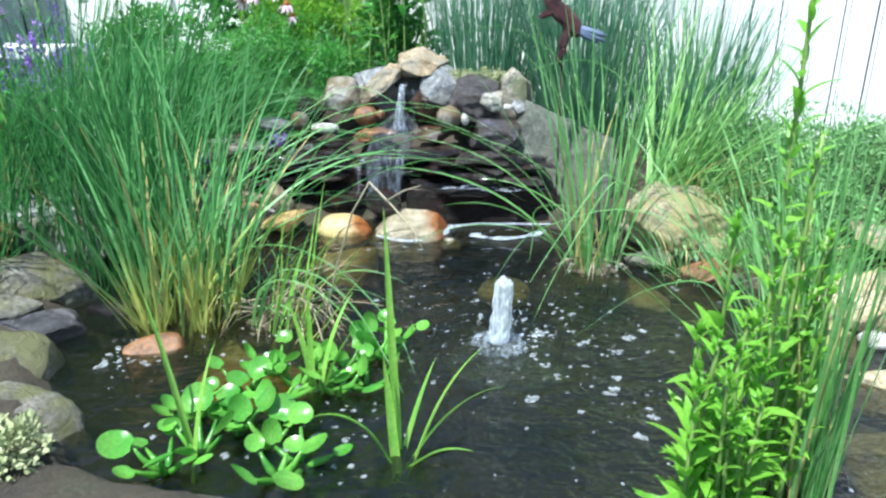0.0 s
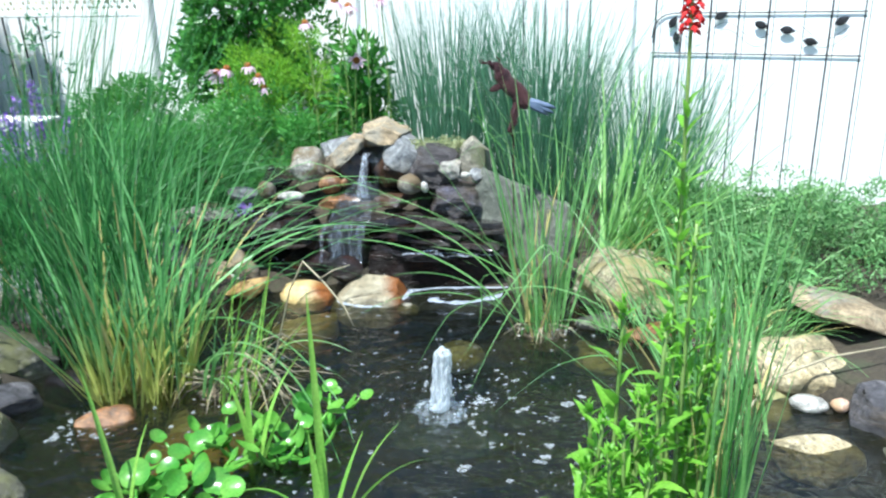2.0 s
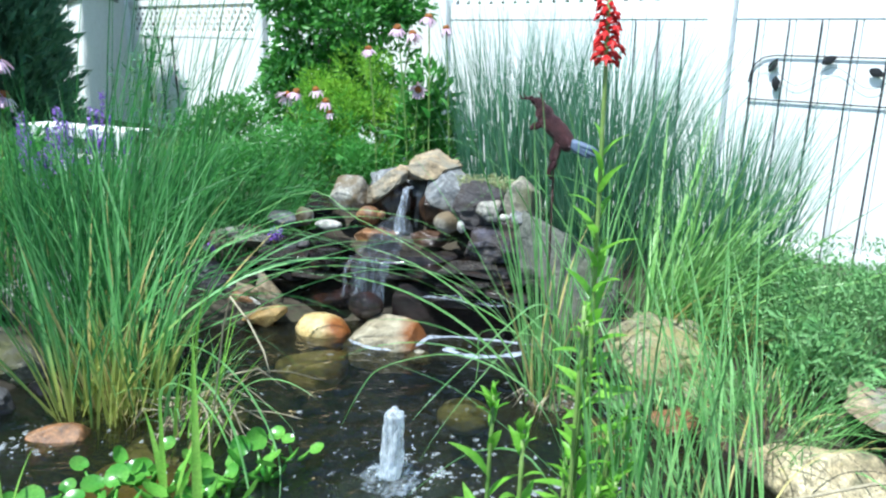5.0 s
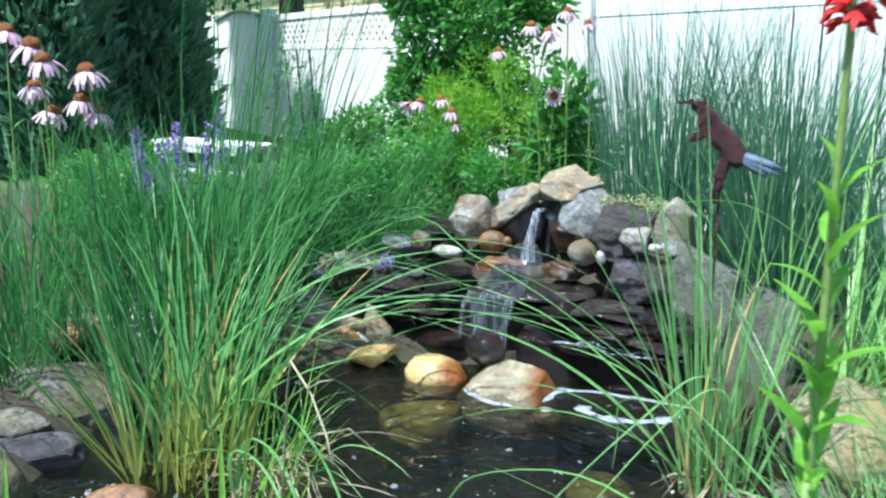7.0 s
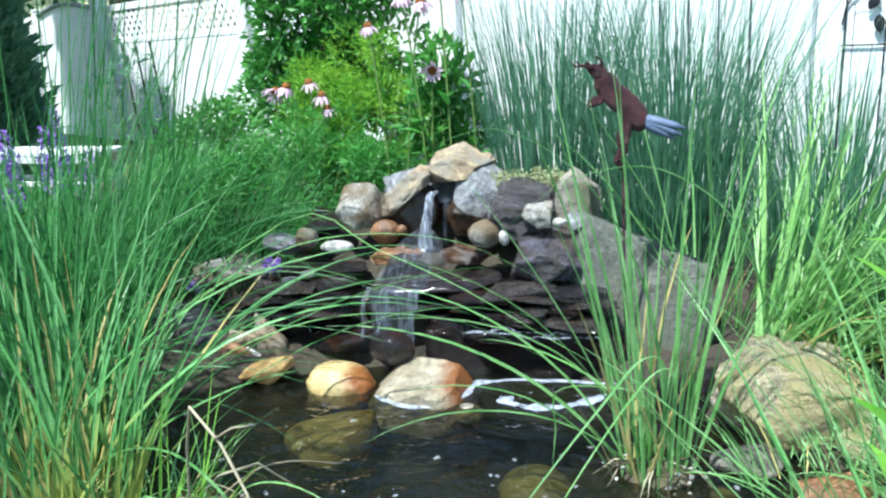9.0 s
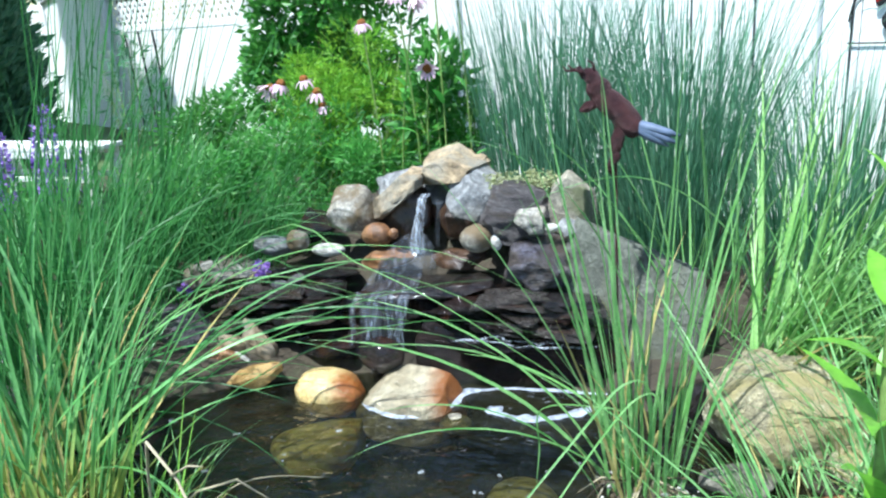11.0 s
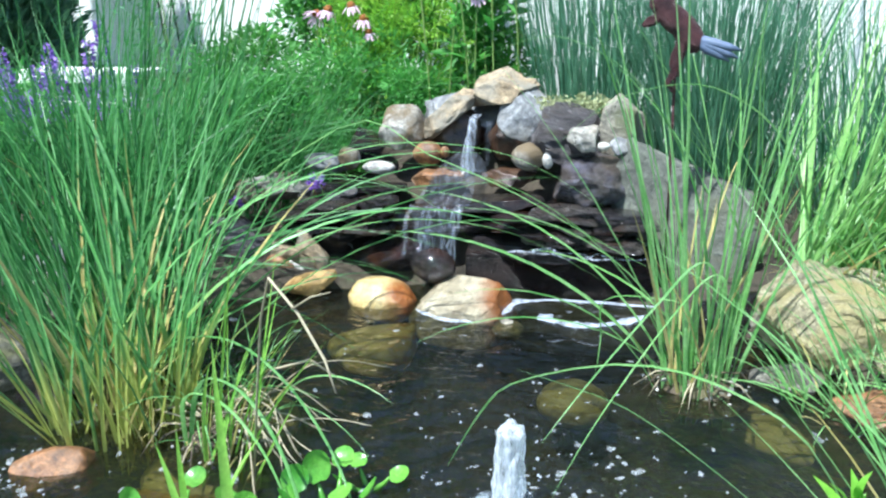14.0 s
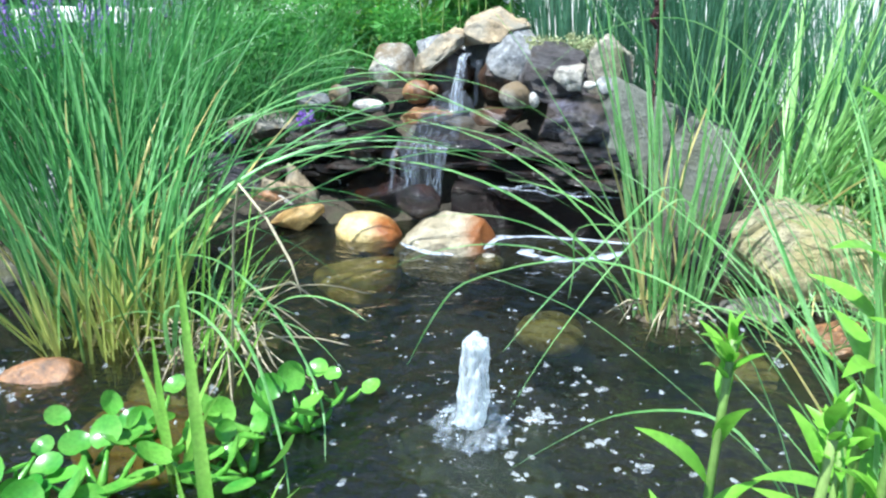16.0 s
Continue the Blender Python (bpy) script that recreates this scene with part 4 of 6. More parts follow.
stone("boulder", (-1.38, 2.44, 0.05), (0.46, 0.38, 0.24), BANK, 0.55, "weathered grey-brown bank boulder", (0, 8, 40), level=5, group="bank stones")
stone("stone", (-1.17, 2.17, 0.01), (0.28, 0.20, 0.15), SLATE, 0.5, "dark grey stone between bank slabs", (0, 4, 25), group="bank stones")
stone("stone", (-1.30, 2.20, 0.05), (0.26, 0.20, 0.15), BANK, 0.4, "grey weathered stone on the bank", (0, -4, 12), level=5, group="bank stones")
stone("boulder", (-0.95, 1.67, -0.005), (0.34, 0.27, 0.20), BANK, 0.5, "mottled olive-brown stone at the water edge", (0, 5, -15), level=5, group="bank stones", planes=ROUNDED)
stone("stone", (-1.36, 2.08, 0.06), (0.26, 0.24, 0.16), BANK, 0.55, "weathered brown stone on the bank", (0, 0, 30), group="bank stones")
stone("stone", (-1.30, 1.80, 0.06), (0.30, 0.30, 0.16), SLATE, 0.6, "dark split stone on the bank", (0, 6, -20), group="bank stones")
stone("stone", (-1.12, 1.55, 0.05), (0.34, 0.28, 0.16), BANK, 0.6, "brown stone beside the stonecrop", (0, -4, 10), level=5, group="bank stones")
stone("boulder", (-0.54, 1.35, 0.0), (0.86, 0.30, 0.15), BANK, 0.75, "long brown edging stone on the bank", (0, 2, 6), group="bank stones")
stone("boulder", (-1.50, 2.90, 0.10), (0.56, 0.40, 0.32), PALEBANK, 0.45, "large pale grey stone behind the rush", group="bank stones")
stone("stone", (-1.572, 2.62, 0.17), (0.18, 0.16, 0.12), ORANGE, 0.3, "small orange-brown stone on the bank", group="bank stones")
stone("stone", (-0.81, 2.17, -0.04), (0.22, 0.18, 0.16), ORANGE, 0.35, "orange-brown stone in shallow water", group="bank stones")
stone("stone", (-1.05, 2.42, -0.03), (0.18, 0.15, 0.14), WET, 0.4, "dark wet stone in shallow water", group="bank stones")
stone("stone", (-0.50, 2.16, -0.135), (0.38, 0.30, 0.13), SUNKRUST, 0.3, "ochre stone under shallow water", group="bank stones")
stone("stone", (-0.534, 2.34, -0.12), (0.30, 0.24, 0.14), SUNK, 0.3, "brown stone under shallow water", group="bank stones")
stone("stone", (-0.572, 2.62, -0.12), (0.34, 0.26, 0.14), SUNK, 0.3, "algae-brown stone under shallow water", group="bank stones")
stone("stone", (-0.385, 3.08, -0.105), (0.28, 0.30, 0.14), SUNKPALE, 0.35, "yellow stone under the water", group="bank stones")
stone("pebble", (0.053, 3.175, -0.025), (0.11, 0.08, 0.06), MOSS, 0.1, "greenish pebble at the water surface", group="bank stones")
stone("flagstone", (0.329, 3.25, -0.055), (0.56, 0.26, 0.10), SLATE, 0.8, "flat grey slab just under the water", group="bank stones")
stone("stone", (0.29, 3.02, -0.17), (0.22, 0.20, 0.12), SUNK, 0.2, "ochre stone under the water", group="bank stones")
stone("stone", (-0.916, 2.85, -0.06), (0.30, 0.28, 0.20), WET, 0.5, "dark stone on the pond shelf", group="bank stones")
stone("stone", (-1.238, 3.04, 0.02), (0.36, 0.30, 0.26), SLATE, 0.5, "dark grey stone on the bank", group="bank stones")
stone("stone", (0.726, 3.30, 0.02), (0.24, 0.2, 0.22), WET, 0.6, "dark stone at the slab's foot", group="bank stones")
stone("stone", (-0.258, 4.02, 0.52), (0.5, 0.3, 0.2), GREY, 0.5, "grey stone behind the cap stone", group="rockery stones")

# ---- moving water, held still ----


def ribbon(path, widths, bulge, seed, nu=10, rag=1.0):
    """A curved sheet of water along path, ragged at its lower edge."""
    rng = np.random.default_rng(seed)
    vs, fs = [], []
    for k, (p, w) in enumerate(zip(path, widths)):
        for j in range(nu + 1):
            s = j / nu - 0.5
            vs.append((p[0] + s * w + rag * rng.normal(0, 0.002), p[1] - bulge * (0.25 - s * s) * 4 + rag * rng.normal(0, 0.003), p[2] + rag * rng.normal(0, 0.002)))
    for k in range(len(path) - 1):
        for j in range(nu):
            a = k * (nu + 1) + j
            fs.append((a, a + 1, a + nu + 2, a + nu + 1))
    return vs, fs


def make_falls():
    fall = new("waterfall")
    tagged(fall, "thin white waterfall over dark rock ledges", "waterfall")
    P = [(-0.205, 3.80, 0.555), (-0.206, 3.755, 0.545), (-0.208, 3.725, 0.50), (-0.212, 3.70, 0.44), (-0.215, 3.685, 0.36)]
    v, f = ribbon(P, [0.036, 0.034, 0.036, 0.044, 0.06], 0.012, 1)
    raw("upper_stream", v, f, FALLING, fall, "narrow white stream from the spout", True)
    v, f = ribbon([(q[0], q[1] - 0.012, q[2]) for q in P], [0.012, 0.014, 0.016, 0.02, 0.03], 0.006, 5, 4)
    raw("stream_core", v, f, FALLING, fall, "bright middle of the stream", True)
    v, f = ribbon([(-0.150, 3.79, 0.530), (-0.150, 3.765, 0.505), (-0.152, 3.755, 0.44), (-0.155, 3.75, 0.37)], [0.022, 0.020, 0.016, 0.014], 0.004, 2)
    raw("side_trickle", v, f, VEIL, fall, "thin trickle beside the stream", True)
    v, f = ribbon([(-0.215, 3.70, 0.372), (-0.225, 3.62, 0.362), (-0.235, 3.52, 0.335), (-0.24, 3.44, 0.298)], [0.06, 0.12, 0.18, 0.20], 0.012, 3, 12, 0.25)
    raw("ledge_sheet", v, f, VEIL, fall, "film of water over the ledge", True)
    v, f = ribbon([(-0.20, 3.66, 0.44), (-0.205, 3.62, 0.41), (-0.21, 3.58, 0.375), (-0.215, 3.56, 0.345)], [0.06, 0.15, 0.20, 0.22], 0.02, 4, 12, 0.6)
    raw("splash_veil", v, f, VEIL, fall, "fine spray where the stream lands", True)
    rng = np.random.default_rng(8)
    for k in range(11):
        x = -0.330 + 0.0170 * k + rng.normal(0, 0.010)
        z1 = rng.uniform(0.05, 0.18) if k % 3 else rng.uniform(0.03, 0.12)
        lean = rng.normal(0, 0.022)
        w = rng.uniform(0.005, 0.012) * (1.6 if k % 4 == 0 else 1.0)
        pts = []
        for u in np.linspace(0, 1, 8):
            pts.append((x + lean * u + 0.012 * u * rng.normal(0, 0.7) + 0.006 * math.sin(9 * u + k), 3.437 - 0.055 * u ** 0.5, 0.292 - (0.292 - z1) * u ** 1.4))
        v, f = ribbon(pts, [w * (0.75 + 0.9 * u - 1.1 * u ** 4) for u in np.linspace(0, 1, 8)], 0.004, 20 + k, 4)
        raw("strand", v, f, STRAND, fall, smooth=True)
    v, f = ribbon([(-0.25, 3.425, 0.296), (-0.25, 3.40, 0.26), (-0.25, 3.385, 0.18), (-0.25, 3.375, 0.07), (-0.25, 3.37, 0.02)], [0.19, 0.18, 0.16, 0.12, 0.09], 0.010, 41, 24, 1.0)
    raw("veil", v, f, VEIL, fall, "thin misty curtain of water", True)
    for k, (a, b) in enumerate([((0.0, 3.36, 0.172), (0.47, 3.37, 0.168)), ((-0.62, 3.43, 0.13), (-0.5, 3.41, 0.11)), ((-0.58, 3.40, 0.09), (-0.44, 3.37, 0.07)), ((0.08, 3.37, 0.180), (0.36, 3.375, 0.178))]):
        pts = [Vector(a).lerp(Vector(b), u / 11) + Vector((0, rng.normal(0, 0.006), rng.normal(0, 0.006))) for u in range(12)]
        v, f = tube(pts, [0.001] + [rng.uniform(0.001, 0.005) for _ in range(10)] + [0.001], 5)
        raw("trickle", v, f, FALLING, fall, smooth=True)


make_falls()


def make_jet():
    jet = new("fountain_jet")
    jet.location = (JETX, JETY, 0)
    tagged(jet, "short white bubbling fountain jet in the pond", "fountain")
    rng = np.random.default_rng(11)
    bm = bmesh.new()
    bmesh.ops.create_icosphere(bm, subdivisions=5, radius=1.0)
    for v in bm.verts:
        z = (v.co.z + 1) / 2
        a = math.atan2(v.co.y, v.co.x)
        r = math.hypot(v.co.x, v.co.y)
        prof = min(1.0, 1.9 * math.sqrt(max(0.0, 1 - v.co.z ** 2))) * (0.033 - 0.005 * z) / max(r, 1e-4)
        nz = noise.fractal(Vector((v.co.x * 2.2, v.co.y * 2.2, z * 7)), 0.8, 2.2, 5)
        k = r * prof * (1 + 0.17 * nz)
        v.co = Vector((math.cos(a) * k + 0.012 * (z - 0.4), math.sin(a) * k, z * 0.225 + 0.008 * nz * z))
    part("column", bm, JET, jet, "white frothy water column")
    bm = bmesh.new()
    bmesh.ops.create_icosphere(bm, subdivisions=5, radius=1.0)
    for v in bm.verts:
        nz = noise.fractal(v.co * 2.6 + Vector((5, 1, 2)), 0.8, 2.2, 5)
        s = 1 + 0.5 * nz
        v.co = Vector((v.co.x * 0.075 * s, v.co.y * 0.075 * s, max(-0.01, v.co.z * 0.018 * s + 0.002)))
    part("splash", bm, SHEET, jet, "ring of froth round the jet")
    bm = bmesh.new()
    bmesh.ops.create_icosphere(bm, subdivisions=4, radius=1.0)
    for v in bm.verts:
        nz = noise.fractal(v.co * 1.8 + Vector((3, 8, 1)), 0.8, 2.2, 4)
        s = 1 + 0.45 * nz
        v.co = Vector((v.co.x * 0.17 * s + 0.02, v.co.y * 0.15 * s - 0.03, v.co.z * 0.035 - 0.055))
    part("bubble_plume", bm, PLUME, jet, "pale cloud of bubbles under the surface")
    bm = bmesh.new()
    for k in range(46):
        a, rr = rng.uniform(0, 6.28), abs(rng.normal(0.05, 0.035))
        m = pose(math.cos(a) * rr, math.sin(a) * rr, abs(rng.normal(0.03, 0.07))) @ Matrix.Scale(rng.uniform(0.0016, 0.0042), 4)
        bmesh.ops.create_icosphere(bm, subdivisions=1, radius=1.0, matrix=m)
    d = part("droplets", bm, JET, jet)
    d["kind"] = "stuff"


make_jet()


def foam_bits(name, label, spots, seed, thick=0.0025, lift=0.0035):
    """Flat ragged flecks of foam that float on the water; spots give x, y, size."""
    rng = np.random.default_rng(seed)
    vs, fs = [], []
    for x, y, s in spots:
        n = 9
        o = len(vs)
        el, ro = rng.uniform(0.45, 1.0), rng.uniform(0, 3.14)
        ring = []
        for j in range(n):
            a = 2 * math.pi * j / n
            r = s * rng.uniform(0.4, 1.25)
            px, py = r * math.cos(a), r * math.sin(a) * el
            ring.append((x + px * math.cos(ro) - py * math.sin(ro), y + px * math.sin(ro) + py * math.cos(ro)))
        vs += [(a, b, lift) for a, b in ring] + [(x, y, lift + thick)]
        fs += [(o + j, o + (j + 1) % n, o + n) for j in range(n)]
    ob = raw(name, vs, fs, FLECK, smooth=True)
    return tagged(ob, label, "foam", kind="stuff")


def make_flecks():
    rng = np.random.default_rng(21)
    spots = []
    while len(spots) < 520:
        k = rng.uniform()
        if k < 0.5:
            a, r = rng.uniform(0, 6.28), abs(rng.normal(0.12, 0.28))
            x, y = JETX + 0.12 + math.cos(a) * r * 1.25, JETY + 0.06 + math.sin(a) * r
        elif k < 0.66:
            x, y = (rng.normal(-0.18, 0.14), rng.normal(1.74, 0.16)) if rng.uniform() < 0.6 else (rng.normal(-0.86, 0.05), rng.normal(2.10, 0.06))
        elif k < 0.78:
            x, y = (rng.normal(-0.75, 0.3), rng.normal(2.05, 0.35)) if rng.uniform() < 0.5 else (rng.normal(0.5, 0.22), rng.normal(1.95, 0.22))
        else:
            x, y = rng.uniform(-0.9, 1.1), rng.uniform(1.35, 3.15)
        d = math.hypot(x - PC[0], y - PC[1]) - shore_radius(math.atan2(y - PC[1], x - PC[0]))
        if d < -0.08:
            spots.append((x, y, rng.choice([0.003, 0.005, 0.008, 0.012, 0.022], p=[0.26, 0.30, 0.25, 0.14, 0.05])))
    foam_bits("foam_flecks", "small white foam flecks drifting on the pond", spots, 4)
    for k, (pts, w) in enumerate((([(-0.26, 3.19), (-0.20, 3.16), (-0.124, 3.135), (-0.05, 3.15), (0.0, 3.18), (0.03, 3.26), (0.045, 3.335), (0.10, 3.352), (0.189, 3.38), (0.30, 3.388), (0.50, 3.392)], 0.036),
                                  ([(0.145, 3.25), (0.18, 3.215), (0.23, 3.196), (0.30, 3.20), (0.365, 3.223), (0.42, 3.262), (0.47, 3.312)], 0.062))):
        vs, fs = [], []
        p = [Vector((x, y, 0.005)) for x, y in pts]
        n = 90
        for i in range(n + 1):
            u = i / n * (len(p) - 1)
            j = min(int(u), len(p) - 2)
            c = p[j].lerp(p[j + 1], u - j)
            d = (p[j + 1] - p[j]).normalized()
            q = Vector((-d.y, d.x, 0))
            ww = w * (0.30 + 0.9 * abs(noise.fractal(Vector((i * 0.06, k * 9.0, 2.0)), 0.9, 2.0, 2)) + 0.30 * math.sin(i * 0.09 + k) ** 2) * min(1, i / 5, (n - i) / 5)
            off = q * 0.006 * noise.noise(Vector((i * 0.2, k, 7.0)))
            vs += [c + off - q * ww / 2, c + off + Vector((0, 0, 0.004)), c + off + q * ww / 2]
            if i:
                o = 3 * i
                fs += [(o - 3, o - 2, o + 1, o), (o - 2, o - 1, o + 2, o + 1)]
        ob = raw("foam_band", vs, fs, FOAM, smooth=True)
        tagged(ob, "white foam band floating along the wet slab", "foam", "foam bands")


make_flecks()

# ---- rush and grass clumps ----
LEFT_RUSH = clump("rush_clump", 31, (-0.785, 2.40, -0.08), 0.17, 118, (0.50, 1.15), (0.0, 0.32), (0.0, 0.9), 0.0105, RUSH_POND, "dense green rush clump standing in the pond", "rush", dry=0.25, droopers=7, droop_az=0.5, droop_len=1.25, group="rush clumps", split=True)
clump("rush_clump", 32, (-1.10, 2.74, -0.02), 0.26, 170, (0.70, 1.2), (0.0, 0.22), (0.0, 0.9), 0.008, RUSH, "tall green rush clump at the pond edge", "rush", dry=0.08, droopers=20, droop_az=0.15, droop_len=1.15, group="rush clumps", split=True)
clump("grass_clump", 33, (-1.441, 3.25, 0.10), 0.34, 380, (0.55, 0.95), (0.05, 0.4), (0.2, 1.2), 0.006, RUSH, "arching green grass beside the rockery", "grass", droopers=34, droop_az=0.1, droop_len=0.95, group="grass clumps")
clump("grass_clump", 34, (-1.278, 3.85, 0.15), 0.36, 420, (0.45, 0.8), (0.05, 0.5), (0.3, 1.3), 0.005, RUSH, "fine green grass behind the rockery", "grass", droopers=60, droop_az=-0.3, droop_len=0.8, group="grass clumps")
clump("grass_clump", 35, (-1.72, 2.58, 0.08), 0.34, 320, (0.55, 1.0), (0.03, 0.35), (0.1, 0.9), 0.0065, RUSH, "green grass among coneflowers", "grass", group="grass clumps")
clump("grass_clump", 50, (-0.42, 2.30, -0.06), 0.08, 14, (0.30, 0.62), (0.05, 0.5), (0.0, 0.8), 0.009, IRIS, "yellow-green pond grass beside the hyacinths", "grass", azimuth=0.4, spread=1.2, dry=0.5, group="grass clumps", split=True)
clump("grass_clump", 36, (-0.54, 2.48, -0.04), 0.13, 34, (0.18, 0.40), (0.2, 0.8), (0.3, 1.5), 0.0055, RUSH_LIGHT, "low arching pond grass with pale dead stems", "grass", dry=0.7, droopers=8, droop_az=-0.3, droop_len=0.45, group="grass clumps", split=True)
RIGHT_RUSH = clump("rush_clump", 37, (0.62, 2.91, -0.08), 0.085, 40, (0.5, 1.30), (0.0, 0.34), (0.0, 0.45), 0.0095, RUSH_LIGHT, "light green rush standing in shallow water", "rush", dry=0.25, droopers=7, droop_az=3.5, droop_len=0.95, group="rush clumps", split=True)
FAN_GRASS = clump("grass_clump", 38, (1.02, 3.42, 0.10), 0.13, 120, (0.45, 1.05), (0.12, 0.85), (0.0, 0.8), 0.0110, FAN_LEAF, "light green fountain grass fanning out", "grass", azimuth=0.15, spread=1.5, dry=0.08, group="grass clumps", split=True)
clump("rush_clump", 39, (0.20, 4.34, 0.22), 0.27, 460, (0.72, 1.30), (0.0, 0.20), (0.0, 0.5), 0.0062, RUSH_BLUE, "tall blue-green rush against the fence", "rush", group="rush clumps")
clump("rush_clump", 40, (0.68, 4.16, 0.20), 0.23, 520, (0.72, 1.28), (0.0, 0.34), (0.0, 0.6), 0.0062, RUSH_BLUE, "tall blue-green rush behind garden figure", "rush", group="rush clumps")
clump("rush_clump", 41, (1.188, 3.92, 0.20), 0.26, 420, (0.45, 0.95), (0.0, 0.34), (0.05, 0.5), 0.006, RUSH_BLUE, "blue-green rush beside the trellis", "rush", group="rush clumps")
NEAR_RUSH = clump("rush_clump", 42, (0.94, 1.62, -0.10), 0.075, 62, (0.55, 1.12), (0.0, 0.10), (0.0, 0.35), 0.008, RUSH_LIGHT, "tall rush stems at the near pond edge", "rush", dry=0.12, group="rush clumps", split=True)
BANK_RUSH = clump("rush_clump", 43, (1.15, 2.16, -0.06), 0.12, 38, (0.55, 1.1), (0.12, 0.6), (0.0, 0.6), 0.007, RUSH_LIGHT, "light green rush by the boulders", "rush", azimuth=2.2, spread=1.1, dry=0.2, group="rush clumps", split=True)
clump("grass_clump", 44, (1.319, 3.10, 0.06), 0.30, 260, (0.22, 0.5), (0.1, 0.8), (0.2, 1.2), 0.0045, RUSH_LIGHT, "fine light grass on the bank", "grass", dry=0.12, group="grass clumps")
clump("grass_clump", 45, (-1.62, 2.30, 0.05), 0.20, 110, (0.25, 0.50), (0.05, 0.5), (0.2, 1.1), 0.006, RUSH, "green grass between bank stones", "grass", dry=0.1, group="grass clumps")
clump("grass_clump", 46, (0.98, 2.86, 0.02), 0.16, 60, (0.14, 0.34), (0.2, 0.9), (0.3, 1.3), 0.005, RUSH_LIGHT, "short fine grass before the lichen boulder", "grass", dry=0.15, group="grass clumps")
clump("grass_clump", 56, (1.20, 3.34, 0.12), 0.15, 45, (0.20, 0.45), (0.3, 0.9), (0.4, 1.2), 0.0045, STRAW, "dry straw-coloured grass over the lichen boulder", "grass", azimuth=-1.6, spread=1.2, group="grass clumps")
clump("grass_clump", 47, (1.32, 2.72, 0.08), 0.20, 220, (0.12, 0.38), (0.2, 0.9), (0.3, 1.3), 0.004, RUSH_LIGHT, "short light grass between the boulders", "grass", dry=0.12, group="grass clumps")

clump("tall_grass", 48, (-1.55, 3.55, 0.15), 0.30, 80, (1.05, 1.75), (0.12, 0.50), (0.0, 0.30), 0.0075, RUSH, "tall dark grass stalks leaning before the gate", "grass", azimuth=0.0, spread=0.7, group="grass clumps", split=True)
clump("grass_clump", 49, (0.80, 3.62, 0.12), 0.10, 24, (0.45, 0.95), (0.05, 0.5), (0.1, 0.7), 0.007, RUSH_LIGHT, "light green grass behind the leaning slab", "grass", group="grass clumps", split=True)

# ---- iris and water hyacinth ----


def iris(seed, at, heights, azims, lean, width, label):
    rng = np.random.default_rng(seed)
    n = len(heights)
    v, f = blades(rng, np.stack([rng.normal(0, 0.012, n), rng.normal(0, 0.012, n), np.zeros(n)], -1), np.array(azims, float), np.array(heights, float), np.array(lean[0], float), np.array(lean[1], float), np.full(n, width), 14, 0.22, 2.2)
    plant = new("iris_plant")
    plant.location = at
    tagged(plant, label, "iris", "iris plants")
    per = len(v) // n
    pf = len(f) // n
    for k in range(n):
        raw("leaf", v[k * per:(k + 1) * per], (f[k * pf:(k + 1) * pf] - k * per).tolist(), IRIS, plant, smooth=True)


iris(51, (0.026, 1.668, -0.06), [0.665, 0.33, 0.34, 0.42, 0.36, 0.30, 0.30], [1.96, 2.5, 3.2, -0.1, 0.3, -0.6, 0.9], ([0.115, 0.10, 0.35, 0.30, 0.55, 0.7, 0.4], [0.06, 0.05, 2.3, 0.5, 1.2, 0.8, 0.3]), 0.024, "yellow-green iris blades standing in the pond")
iris(52, (-0.239, 1.93, -0.06), [0.38, 0.34, 0.30, 0.36], [1.5, 2.8, 0.2, 0.9], ([0.03, 0.15, 0.3, 0.25], [0.05, 0.3, 0.5, 0.7]), 0.020, "slim iris blades beside water hyacinth")
iris(53, (-0.46, 1.62, -0.06), [0.50, 0.36], [2.4, 1.0], ([0.35, 0.2], [0.3, 0.4]), 0.026, "short iris blades by the bank stone")


def hyacinth_leaf_mesh():
    bm = bmesh.new()
    n, rows = 14, 5
    c = bm.verts.new((0, 0.012, 0.0))
    rings = []
    for r in range(1, rows + 1):
        u = r / rows
        ring = []
        for j in range(n):
            a = 2 * math.pi * j / n
            x, y = math.sin(a), -math.cos(a)
            notch = 0.82 if j == 0 else 1.0
            ring.append(bm.verts.new((x * u * 0.95, (y * u * notch + 1) * 0.5 * 1.9 - 0.0, 0.22 * u * u + 0.05 * math.cos(2 * a) * u)))
        rings.append(ring)
    c.co = Vector((0, 0.95, 0))
    for j in range(n):
        bm.faces.new((c, rings[0][j], rings[0][(j + 1) % n]))
        for r in range(rows - 1):
            bm.faces.new((rings[r][j], rings[r + 1][j], rings[r + 1][(j + 1) % n], rings[r][(j + 1) % n]))
    me = bpy.data.meshes.new("leaf")
    bm.to_mesh(me)
    bm.free()
    me.materials.append(HYACINTH)
    me.polygons.foreach_set("use_smooth", [True] * len(me.polygons))
    return me


HLEAF = hyacinth_leaf_mesh()


